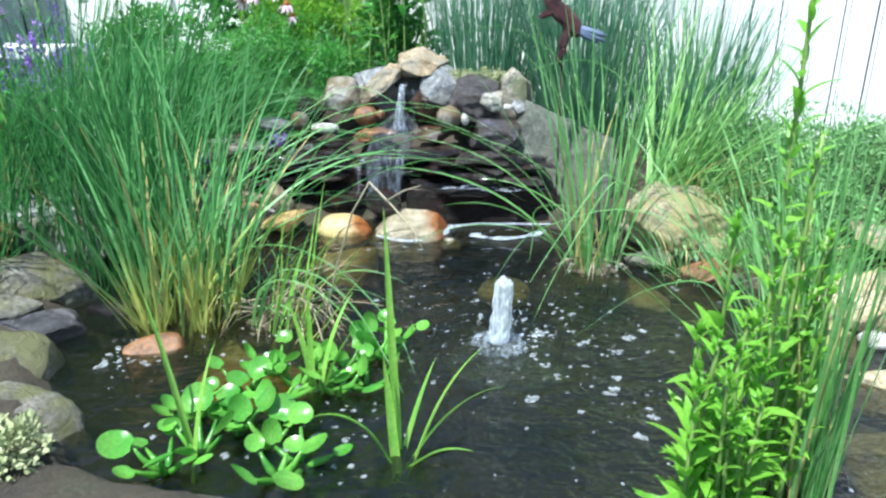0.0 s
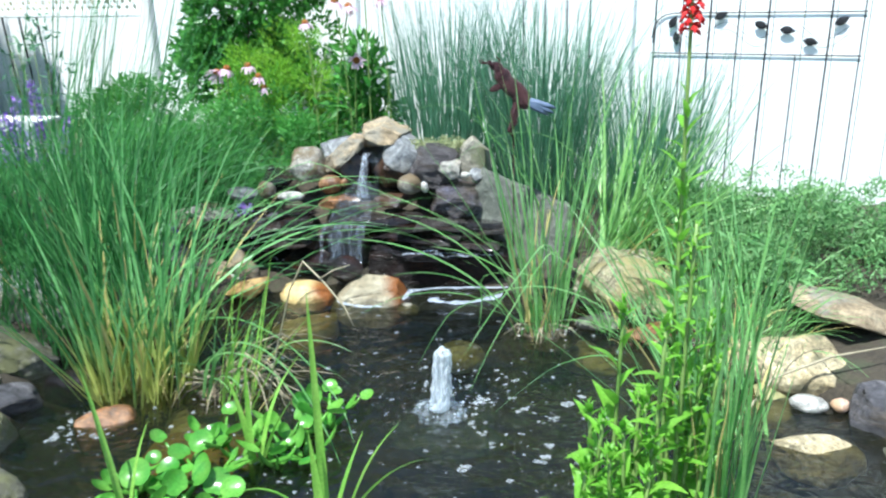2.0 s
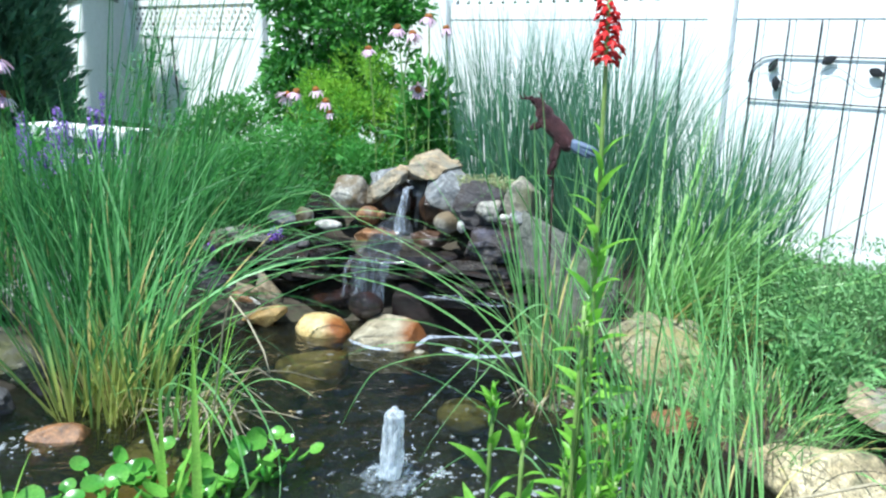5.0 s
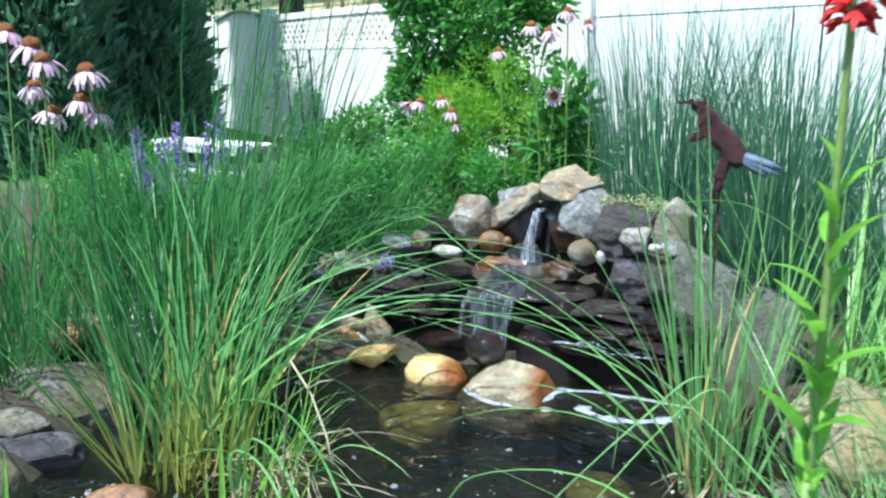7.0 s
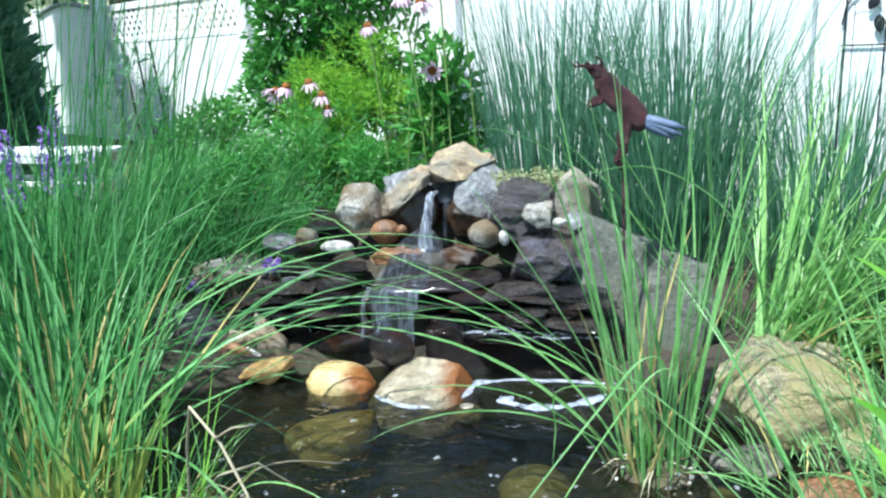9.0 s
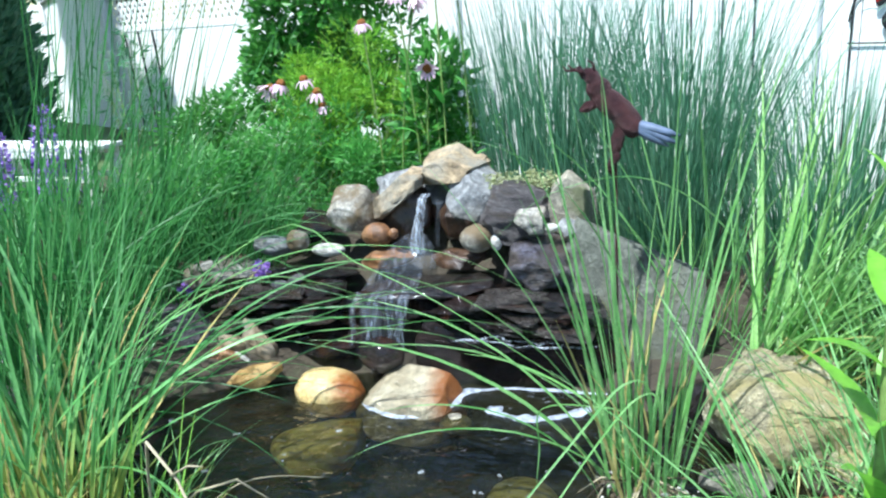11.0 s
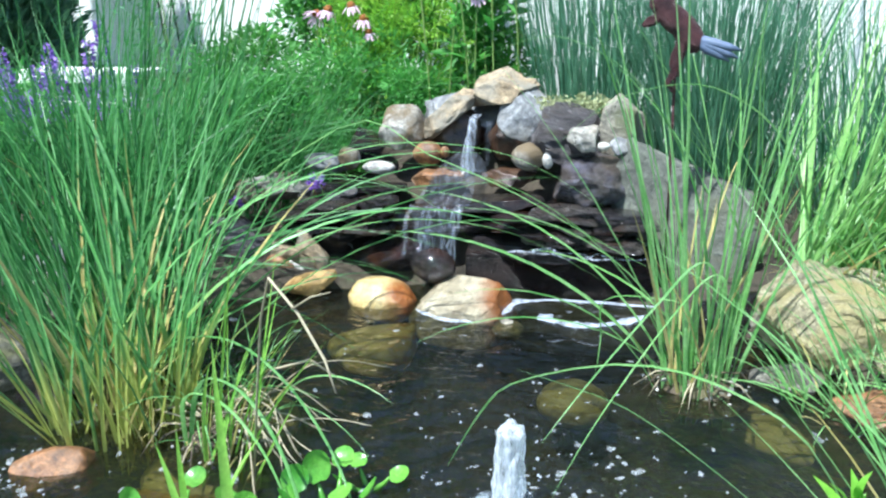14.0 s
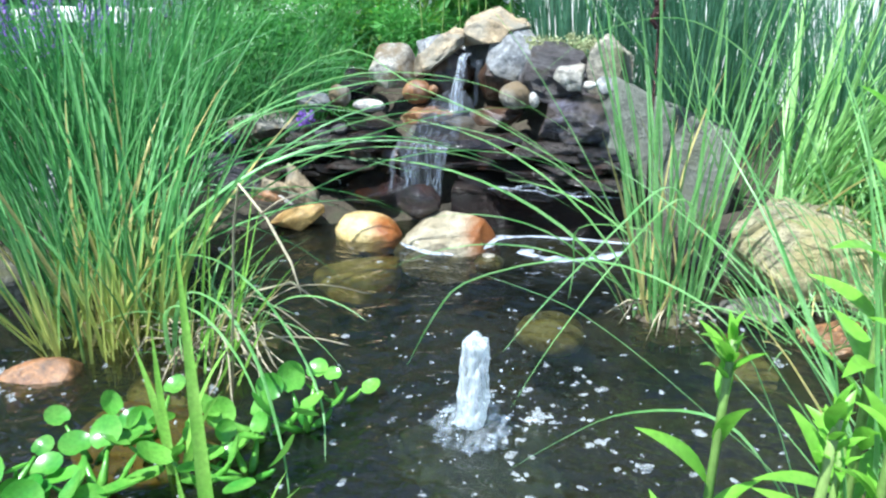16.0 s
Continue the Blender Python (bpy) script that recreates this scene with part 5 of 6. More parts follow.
def hyacinth(seed, x, y, scale, count):
    rng = np.random.default_rng(seed)
    plant = new("water_hyacinth")
    plant.location = (x, y, 0.0)
    tagged(plant, "bright green water hyacinth rosette floating on the pond", "water plant", "water hyacinths")
    for k in range(count):
        a = 2 * math.pi * k / count + rng.normal(0, 0.35)
        r = rng.uniform(0.012, 0.035) * scale
        h = rng.uniform(0.02, 0.07) * scale
        out = rng.uniform(0.03, 0.075) * scale
        p0 = (math.cos(a) * r * 0.3, math.sin(a) * r * 0.3, -0.01)
        p1 = (math.cos(a) * (r + out * 0.4), math.sin(a) * (r + out * 0.4), h * 0.55)
        p2 = (math.cos(a) * (r + out * 0.7), math.sin(a) * (r + out * 0.7), h)
        v, f = tube([p0, Vector(p0).lerp(Vector(p1), 0.5), p1, p2], [0.006 * scale, 0.009 * scale, 0.006 * scale, 0.003 * scale], 6)
        raw("petiole", v, f, HYACINTH, plant, smooth=True)
        s = rng.uniform(0.021, 0.042) * scale
        m = Matrix.Translation(p2) @ pose(0, 0, 0, 0, 0, math.degrees(a) - 90) @ pose(0, 0, 0, rng.uniform(10, 65), rng.uniform(-18, 18), rng.uniform(-20, 20)) @ Matrix.Diagonal((s, s, s, 1))
        share("leaf", HLEAF, m, plant)


def make_hyacinths():
    rng = np.random.default_rng(61)
    spots = [(-0.452, 1.66), (-0.377, 1.74), (-0.345, 1.86), (-0.291, 1.96), (-0.216, 2.04), (-0.139, 2.10), (-0.19, 1.62), (-0.521, 1.80), (-0.113, 2.00), (-0.429, 1.94), (-0.315, 1.70), (-0.073, 2.16), (-0.246, 1.56), (-0.179, 1.94), (-0.507, 1.58), (-0.376, 2.04), (-0.051, 2.28)]
    for k, (x, y) in enumerate(spots):
        small = y > 2.2
        hyacinth(600 + k, x + rng.normal(0, 0.012), y + rng.normal(0, 0.012), 0.75 if small else rng.uniform(0.9, 1.2), 3 if small else int(rng.integers(4, 7)))


make_hyacinths()

# ---- cardinal flower ----


def lance_leaf_mesh(name, material, rows=7):
    vs, fs = [], []
    for k in range(rows + 1):
        u = k / rows
        w = 0.5 * (math.sin(math.pi * min(1, u ** 0.75)) ** 0.9) * (0.27 if material is LOBELIA else 0.21) + 0.003
        z = 0.10 * math.sin(u * 2.2) - 0.20 * u * u
        vs += [(-w, u, z + w * 0.35), (0, u, z), (w, u, z + w * 0.35)]
    for k in range(rows):
        a = 3 * k
        fs += [(a, a + 1, a + 4, a + 3), (a + 1, a + 2, a + 5, a + 4)]
    me = bpy.data.meshes.new(name)
    me.from_pydata(vs, [], fs)
    me.materials.append(material)
    me.polygons.foreach_set("use_smooth", [True] * len(fs))
    return me


LANCE = lance_leaf_mesh("leaf", LOBELIA)
HERBLEAF = lance_leaf_mesh("leaf", HERB)


def lobelia(seed, base, tip, leaves, size, bloom=0.0):
    rng = np.random.default_rng(seed)
    plant = new("cardinal_flower")
    plant.location = base
    tagged(plant, "leafy cardinal flower stem with red blooms" if bloom else "bright green leafy cardinal flower stem", "flower plant", "cardinal flowers")
    top = Vector(tip) - Vector(base)
    pts = [Vector((top.x * u ** 1.3, top.y * u ** 1.3, top.z * u)) for u in [k / 8 for k in range(9)]]
    v, f = tube(pts, [0.0058 - 0.0022 * k / 8 for k in range(9)], 6)
    raw("stem", v, f, STEM, plant, smooth=True)
    lo, hi = 0.12, (1 - bloom / top.z - 0.09) if bloom else 1.0
    for k in range(leaves):
        u = lo + (hi - lo) * (k + 0.5) / leaves
        p = Vector((top.x * u ** 1.3, top.y * u ** 1.3, top.z * u))
        a = k * 137.5 + rng.normal(0, 15)
        s = size * (1.1 - 0.55 * max(0, u - 0.45) / 0.55) * rng.uniform(0.75, 1.2)
        share("leaf", LANCE, Matrix.Translation(p) @ pose(0, 0, 0, 0, 0, a) @ pose(0, 0, 0, rng.uniform(5, 50) + 25 * u, rng.uniform(-15, 15), 0) @ Matrix.Diagonal((s, s, s, 1)), plant)
    if not bloom:
        for k in range(11):
            u = 0.94 + 0.06 * k / 10
            p = Vector((top.x * u ** 1.3, top.y * u ** 1.3, top.z * u))
            s = size * rng.uniform(0.25, 0.5) * (1.2 - 0.06 * k)
            share("leaf", LANCE, Matrix.Translation(p) @ pose(0, 0, 0, 0, 0, k * 137.5) @ pose(0, 0, 0, 40 + 4 * k, 0, 0) @ Matrix.Diagonal((s, s, s, 1)), plant)
    if bloom:
        chunks = []
        for k in range(34):
            u = 1 - bloom / top.z * (1 - k / 48)
            p = Vector((top.x * u ** 1.3, top.y * u ** 1.3, top.z * u))
            a = k * 2.4
            d = Vector((math.cos(a), math.sin(a), 0.25))
            ln = rng.uniform(0.010, 0.020) * (1.1 - 0.6 * k / 48)
            chunks.append(tube([p, p + d * ln], [0.002, 0.0032], 5))
            e = p + d * ln
            for j in (-1, 0, 1):
                q = Vector((math.cos(a + j * 0.8) * 0.7, math.sin(a + j * 0.8) * 0.7, -0.9 + 0.5 * abs(j)))
                chunks.append(tube([e, e + q * ln * 0.45, e + q * ln * 0.95], [0.0018, 0.0038, 0.0008], 4))
        v, f = merge(chunks)
        ob = raw("bloom", v, f, RED, plant, "scarlet spike of tubular florets")
        ob["kind"] = "stuff"


lobelia(71, (0.845, 1.69, -0.05), (0.815, 1.70, 1.315), 46, 0.085, 0.135)
lobelia(73, (0.685, 1.53, -0.05), (0.695, 1.545, 0.66), 15, 0.10)
lobelia(74, (0.755, 1.46, -0.05), (0.760, 1.455, 0.66), 18, 0.09)
for k in range(16):
    r72 = random.Random(720 + k)
    bx, by = 0.67 + r72.uniform(-0.08, 0.08), 1.42 + r72.uniform(-0.09, 0.10)
    lobelia(730 + k, (bx, by, -0.05), (bx + r72.uniform(-0.05, 0.05), by + r72.uniform(-0.06, 0.04), r72.uniform(0.28, 0.50)), 18, r72.uniform(0.07, 0.10))

for k in range(8):
    r75 = random.Random(750 + k)
    bx, by = 0.835 + r75.uniform(-0.04, 0.05), 1.60 + r75.uniform(-0.07, 0.08)
    lobelia(770 + k, (bx, by, -0.05), (bx + r75.uniform(-0.01, 0.04), by + r75.uniform(-0.03, 0.03), r75.uniform(0.48, 0.86)), 24, r75.uniform(0.055, 0.075))

# ---- flowers of the border ----


def petal_mesh():
    vs, fs = [], []
    for k in range(5):
        u = k / 4
        w = 0.16 * (0.35 + 0.65 * math.sin(math.pi * min(1, 0.15 + u * 0.8)))
        z = 0.06 * u - 0.55 * u * u
        vs += [(-w, u, z - 0.03), (0, u, z + 0.02), (w, u, z - 0.03)]
    for k in range(4):
        a = 3 * k
        fs += [(a, a + 1, a + 4, a + 3), (a + 1, a + 2, a + 5, a + 4)]
    me = bpy.data.meshes.new("petal")
    me.from_pydata(vs, [], fs)
    me.materials.append(PETAL)
    me.polygons.foreach_set("use_smooth", [True] * len(fs))
    return me


def cone_mesh():
    bm = bmesh.new()
    bmesh.ops.create_icosphere(bm, subdivisions=3, radius=1.0)
    for v in bm.verts:
        k = 1 + 0.10 * math.sin(v.co.x * 26) * math.sin(v.co.y * 26) * math.cos(v.co.z * 22)
        v.co = Vector((v.co.x * k, v.co.y * k, max(-0.25, v.co.z) * 0.85 * k))
    me = bpy.data.meshes.new("cone")
    bm.to_mesh(me)
    bm.free()
    me.materials.append(CONE)
    me.polygons.foreach_set("use_smooth", [True] * len(me.polygons))
    return me


PETALM, CONEM = petal_mesh(), cone_mesh()


def coneflower(seed, head, ground, size=0.034, tilt=(0, 0)):
    rng = np.random.default_rng(seed)
    plant = new("coneflower")
    plant.location = (head[0] + rng.normal(0, 0.04), head[1] + rng.normal(0, 0.04), ground)
    tagged(plant, "pink coneflower with drooping petals and orange-brown cone", "flower", "coneflowers")
    p = Vector(head) - Vector(plant.location)
    pts = [Vector((p.x * u * u, p.y * u * u, p.z * u)) for u in [k / 7 for k in range(8)]]
    v, f = tube(pts, [0.004] * 7 + [0.003], 5)
    raw("stem", v, f, STEM, plant, smooth=True)
    m = Matrix.Translation(p) @ pose(0, 0, 0, tilt[0] + rng.normal(0, 8), tilt[1] + rng.normal(0, 8), rng.uniform(0, 360))
    cm = m @ Matrix.Diagonal((size * 0.50, size * 0.50, size * 0.58, 1))
    head_part = share("flower_head", CONEM, cm, plant)
    n = 13
    for k in range(n):
        s = size * rng.uniform(0.9, 1.15)
        share("petal", PETALM, cm.inverted() @ m @ pose(0, 0, 0, 0, 0, 360 * k / n + rng.normal(0, 5)) @ pose(0, size * 0.28, 0, rng.uniform(-38, -8), 0, 0) @ Matrix.Diagonal((s, s, s, 1)), head_part)
    for k in range(6):
        u = rng.uniform(0.15, 0.8)
        s = rng.uniform(0.06, 0.13) * (1.2 - 0.6 * u)
        q = Vector((p.x * u * u, p.y * u * u, p.z * u))
        share("leaf", HERBLEAF, Matrix.Translation(q) @ pose(0, 0, 0, 0, 0, rng.uniform(0, 360)) @ pose(0, 0, 0, rng.uniform(10, 60), 0, 0) @ Matrix.Diagonal((s * 1.4, s, s, 1)), plant)


coneflower(81, (-1.530, 2.80, 1.110), 0.1, 0.061)
coneflower(82, (-1.778, 2.78, 1.20), 0.1, 0.064)
coneflower(83, (-1.877, 2.76, 1.25), 0.1, 0.058)
coneflower(84, (-1.734, 2.80, 0.965), 0.1, 0.055, (10, -20))
coneflower(85, (-1.550, 2.78, 1.01), 0.1, 0.052)
coneflower(86, (-1.542, 2.84, 0.965), 0.1, 0.052)
coneflower(87, (-1.903, 2.86, 1.05), 0.1, 0.055)
coneflower(88, (-1.697, 2.76, 1.15), 0.1, 0.058)
coneflower(89, (-0.320, 4.26, 0.975), 0.3, 0.042, (70, 0))
coneflower(90, (-0.397, 4.15, 1.275), 0.3, 0.042)
coneflower(91, (-0.25, 4.20, 1.33), 0.3, 0.042)
coneflower(92, (-0.341, 4.22, 1.25), 0.3, 0.042)
coneflower(93, (-0.172, 4.24, 1.28), 0.3, 0.038)
coneflower(94, (-0.57, 4.20, 1.17), 0.3, 0.038)
coneflower(95, (-1.142, 4.40, 0.905), 0.25, 0.046, (30, 20))
coneflower(96, (-1.082, 4.40, 0.925), 0.25, 0.044)
coneflower(97, (-0.962, 4.40, 0.94), 0.25, 0.042)
coneflower(98, (-0.902, 4.40, 0.88), 0.25, 0.044)
coneflower(99, (-0.882, 4.40, 0.82), 0.25, 0.040)
coneflower(100, (-1.001, 4.55, 0.645), 0.25, 0.038)


def salvia(seed, x, y, z0, h, lo=0.60, n=110):
    rng = np.random.default_rng(seed)
    plant = new("salvia")
    plant.location = (x, y, z0)
    tagged(plant, "upright purple salvia flower spike", "flower", "salvia spikes")
    lx, ly = rng.normal(0, 0.03), rng.normal(0, 0.03)
    v, f = tube([(0, 0, 0), (lx / 2, ly / 2, h * 0.6), (lx, ly, h)], [0.003, 0.0025, 0.001], 5)
    raw("stem", v, f, STEM, plant, smooth=True)
    u = rng.uniform(lo, 1.0, n)
    a = rng.uniform(0, 6.28, n)
    r = 0.014 * (1.25 - u) / 0.5
    c = np.stack([lx * u + np.cos(a) * r, ly * u + np.sin(a) * r, h * u], -1)
    d = np.stack([np.cos(a), np.sin(a), np.full(n, 0.5)], -1)
    v, f = leaf_cloud(rng, c, d, 0.022, 0.8, 0.4)
    ob = raw("bloom", v, f.tolist(), PURPLE, plant, "purple flower spike")
    ob["kind"] = "stuff"


for k in range(13):
    rs = random.Random(900 + k)
    salvia(910 + k, -1.98 + rs.uniform(-0.28, 0.26), 3.45 + rs.uniform(-0.2, 0.45), 0.2, rs.uniform(0.45, 0.66))
salvia(951, -1.86, 3.80, 0.2, 0.72)
for k, (bx, bz) in enumerate(((-1.092, 0.235), (-0.782, 0.349), (-0.671, 0.367))):
    salvia(952 + k, bx, 3.5, 0.05, bz - 0.04, 0.84, 36)

# ---- shrubs, hedge and far trees ----


def lumps(rng, centre, radii, n_lumps, n, lump=0.35, shell=0.55):
    """Leaf places and outward directions on many small lumps that fill an uneven crown."""
    c = rng.normal(0, 1, (n_lumps, 3))
    c /= np.linalg.norm(c, axis=1)[:, None]
    c *= rng.uniform(0.35, 1.0, n_lumps)[:, None] ** 0.6
    c = c * radii * (1 - lump * 0.6)
    k = rng.integers(0, n_lumps, n)
    d = rng.normal(0, 1, (n, 3))
    d /= np.linalg.norm(d, axis=1)[:, None]
    rr = lump * np.mean(radii) * rng.uniform(0.6, 1.2, n_lumps)[k] * rng.uniform(shell, 1, n)
    p = c[k] + d * rr[:, None] * np.array([1, 1, 0.8])
    return p + centre, d + 0.4 * (c[k] / np.mean(radii)) + np.array([0, 0, 0.25])


def shrub(name, seed, at, radii, z, n_lumps, n, size, aspect, material, label, category, jitter=0.7, lump=0.35, stems=7, trunk=0.02, group=""):
    rng = np.random.default_rng(seed)
    plant = new(name)
    plant.location = at
    tagged(plant, label, category, group)
    chunks = []
    for k in range(stems):
        a = rng.uniform(0, 6.28)
        e = Vector((math.cos(a) * radii[0] * 0.6, math.sin(a) * radii[1] * 0.6, z + rng.uniform(-0.1, 0.7) * radii[2]))
        s = Vector((math.cos(a) * 0.06, math.sin(a) * 0.06, -0.1))
        mid = s.lerp(e, 0.5) + Vector((0, 0, 0.12 * radii[2]))
        chunks.append(tube([s, mid, e], [trunk, trunk * 0.6, trunk * 0.2], 6))
    for v, f in chunks:
        raw("stem", v, f, BARK if trunk > 0.012 else STEM, plant, smooth=True)
    p, d = lumps(rng, np.array([0, 0, z]), np.array(radii), n_lumps, n, lump)
    v, f = leaf_cloud(rng, p, d, size, aspect, jitter)
    ob = raw("foliage", v, f.tolist(), material, plant)
    ob["kind"] = "stuff"
    return plant


shrub("shrub", 101, (-1.152, 5.05, 0.25), (0.62, 0.40, 0.95), 1.0, 60, 15000, 0.055, 0.5, SHRUB, "dense dark green leafy shrub by the fence", "shrub", lump=0.3)
shrub("feathery_plant", 102, (-0.796, 4.62, 0.28), (0.50, 0.26, 0.50), 0.44, 40, 12000, 0.045, 0.14, FEATHER, "bright yellow-green feathery plant", "plant", 1.0, 0.34, 12, 0.006)
shrub("border_plant", 103, (-0.936, 4.30, 0.22), (0.55, 0.28, 0.34), 0.28, 40, 12000, 0.042, 0.18, HERB, "fine-leaved green border plants", "plant", 1.0, 0.34, 14, 0.005)
shrub("border_plant", 104, (-1.546, 4.15, 0.22), (0.50, 0.35, 0.30), 0.22, 34, 8000, 0.045, 0.2, HERB, "green border plants behind the grass", "plant", 1.0, 0.34, 12, 0.005)
shrub("border_plant", 105, (-2.578, 3.85, 0.22), (0.6, 0.5, 0.28), 0.16, 34, 6000, 0.06, 0.3, HERB, "green leafy border plants before the bench", "plant", 1.0, 0.34, 12, 0.005)
shrub("border_plant", 106, (-2.086, 5.6, 0.22), (0.8, 0.4, 0.35), 0.22, 30, 5000, 0.06, 0.3, SHRUB, "low green border plants along the fence", "plant", 1.0, 0.34, 12, 0.005)
shrub("thyme_mound", 107, (1.753, 3.35, 0.14), (0.62, 0.46, 0.28), 0.14, 70, 24000, 0.024, 0.3, THYME, "grey-green thyme mound on the bank", "shrub", 1.0, 0.3, 14, 0.004)
shrub("thyme_mound", 108, (1.33, 3.60, 0.14), (0.38, 0.32, 0.26), 0.13, 44, 11000, 0.024, 0.3, THYME, "grey-green thyme mound by the rush", "shrub", 1.0, 0.3, 10, 0.004)
shrub("thyme_mound", 109, (2.472, 3.05, 0.18), (0.60, 0.5, 0.26), 0.14, 50, 9000, 0.025, 0.3, THYME, "grey-green thyme mound beside the fence", "shrub", 1.0, 0.3, 12, 0.004)
shrub("leafy_plant", 110, (-0.283, 4.42, 0.28), (0.22, 0.16, 0.42), 0.42, 16, 900, 0.085, 0.34, SHRUB, "broad green leaves under the coneflowers", "plant", 0.8, 0.4, 8, 0.005)
shrub("stonecrop", 111, (0.15, 3.86, 0.560), (0.20, 0.09, 0.035), 0.02, 60, 2400, 0.011, 0.7, SEDUM, "low pale green stonecrop on the rockery top", "succulent", 0.6, 0.25, 6, 0.002)
shrub("stonecrop", 112, (-0.862, 1.50, 0.08), (0.14, 0.12, 0.05), 0.03, 40, 1200, 0.020, 0.6, SEDUM, "low pale green stonecrop on the bank", "succulent", 0.6, 0.25, 6, 0.002)
shrub("leafy_plant", 114, (-3.02, 5.75, 0.22), (0.30, 0.22, 0.55), 0.62, 20, 230, 0.075, 0.26, CEDAR, "sparse dark leafy plant climbing by the trellis", "plant", 0.9, 0.3, 9, 0.005)
shrub("leafy_plant", 113, (1.476, 2.98, 0.12), (0.22, 0.16, 0.18), 0.14, 20, 700, 0.05, 0.22, THYME, "small leafy plant behind the flagstone", "plant", 0.9, 0.35, 8, 0.004)


def conifer(seed, at, radius, height, n):
    rng = np.random.default_rng(seed)
    t = new("arborvitae")
    t.location = at
    tagged(t, "dense dark green arborvitae beside the gate", "conifer", "arborvitae hedge")
    v, f = tube([(0, 0, -0.1), (0, 0, height * 0.5), (0, 0, height * 0.92)], [0.06, 0.04, 0.01], 8)
    raw("trunk", v, f, BARK, t, smooth=True)
    z = rng.uniform(0.02, 1, n) ** 1.25
    a = rng.uniform(0, 6.28, n)
    env = radius * np.clip(1.05 - z ** 6.0, 0.05, 1) * (0.82 + 0.18 * np.sin(a * 7 + z * 13) * np.sin(z * 31 + a * 3))
    r = env * rng.uniform(0.55, 1.0, n)
    c = np.stack([np.cos(a) * r, np.sin(a) * r, z * height], -1)
    d = np.stack([np.cos(a), np.sin(a), np.full(n, 0.9)], -1)
    v, f = leaf_cloud(rng, c, d, 0.13, 0.28, 0.45)
    ob = raw("foliage", v, f.tolist(), CEDAR, t)
    ob["kind"] = "stuff"


conifer(121, (-4.74, 5.85, 0.2), 0.74, 3.6, 27000)
# Top is out of view; this height is added so it shades the gate.
conifer(122, (-6.0, 6.0, 0.2), 0.95, 6.6, 24000)
conifer(123, (-4.72, 4.9, 0.2), 0.75, 4.4, 13000)
conifer(124, (-5.8, 4.7, 0.2), 0.9, 5.8, 14000)


def tree(seed, at, height, radius, n, label):
    rng = np.random.default_rng(seed)
    t = new("tree")
    t.location = at
    tagged(t, label, "tree", "trees beyond the fence")
    v, f = tube([(0, 0, -0.2), (0.05, 0, height * 0.25), (0.1, 0.05, height * 0.6)], [0.22, 0.17, 0.08], 10)
    raw("trunk", v, f, BARK, t, smooth=True)
    for k in range(7):
        a = rng.uniform(0, 6.28)
        z0 = rng.uniform(0.25, 0.5) * height
        e = Vector((math.cos(a) * radius * 0.75, math.sin(a) * radius * 0.75, z0 + rng.uniform(0.15, 0.35) * height))
        v, f = tube([(0.06, 0, z0), Vector((0.06, 0, z0)).lerp(e, 0.5) + Vector((0, 0, 0.2)), e], [0.07, 0.045, 0.012], 6)
        raw("limb", v, f, BARK, t, smooth=True)
    p, d = lumps(rng, np.array([0.05, 0, height * 0.62]), np.array([radius, radius, height * 0.40]), 70, n, 0.26)
    v, f = leaf_cloud(rng, p, d, 0.15, 0.6, 0.8)
    ob = raw("crown", v, f.tolist(), FARLEAF, t)
    ob["kind"] = "stuff"


tree(131, (-6.05, 9.75, 0), 8.6, 2.2, 11000, "dark leafy tree beyond the gate")
tree(132, (-2.2, 9.0, 0), 3.9, 1.6, 7000, "leafy tree beyond the fence")
tree(135, (-8.6, 10.0, 0), 5.2, 2.4, 6000, "leafy tree beyond the hedge")

for k, (hx, hs) in enumerate(((-1.4, 1.0), (0.5, 1.1), (2.3, 1.0), (4.2, 1.15))):
    shrub("hedge_shrub", 140 + k, (hx + 0.62, 5.25 - 0.5 * hx + 1.25, 0.0), (1.30 * hs, 0.55, 1.15), 1.25, 70, 7000, 0.14, 0.55, FARLEAF, "dark leafy hedge shrub behind the fence", "shrub", 0.8, 0.3, 6, 0.02, "hedge beyond the fence")

# ---- neighbour's house ----


def make_house():
    house = new("house")
    house.matrix_basis = pose(-8.6, 16.5, 0, 0, 0, -20)
    tagged(house, "pale yellow house beyond the fence", "house")
    bm = bmesh.new()
    box(bm, (-4, -3, -0.2), (4, 3, 3.2))
    wall = part("wall", bm, HOUSEWALL, house, smooth=False)
    for k in range(22):
        bm = bmesh.new()
        box(bm, (-4.02, -3.03, k * 0.145), (4.02, -3.0, k * 0.145 + 0.125))
        part("siding_board", bm, HOUSEWALL, wall, smooth=False)
    bm = bmesh.new()
    vs = [bm.verts.new(p) for p in ((-4.4, -3.5, 3.15), (4.4, -3.5, 3.15), (4.4, 0, 5.0), (-4.4, 0, 5.0), (4.4, 3.5, 3.15), (-4.4, 3.5, 3.15))]
    bm.faces.new((vs[0], vs[1], vs[2], vs[3]))
    bm.faces.new((vs[3], vs[2], vs[4], vs[5]))
    bm.faces.new((vs[1], vs[4], vs[2]))
    bm.faces.new((vs[0], vs[3], vs[5]))
    bm.faces.new((vs[0], vs[5], vs[4], vs[1]))
    part("roof", bm, ROOFING, house, smooth=False)


make_house()

# ---- bench ----


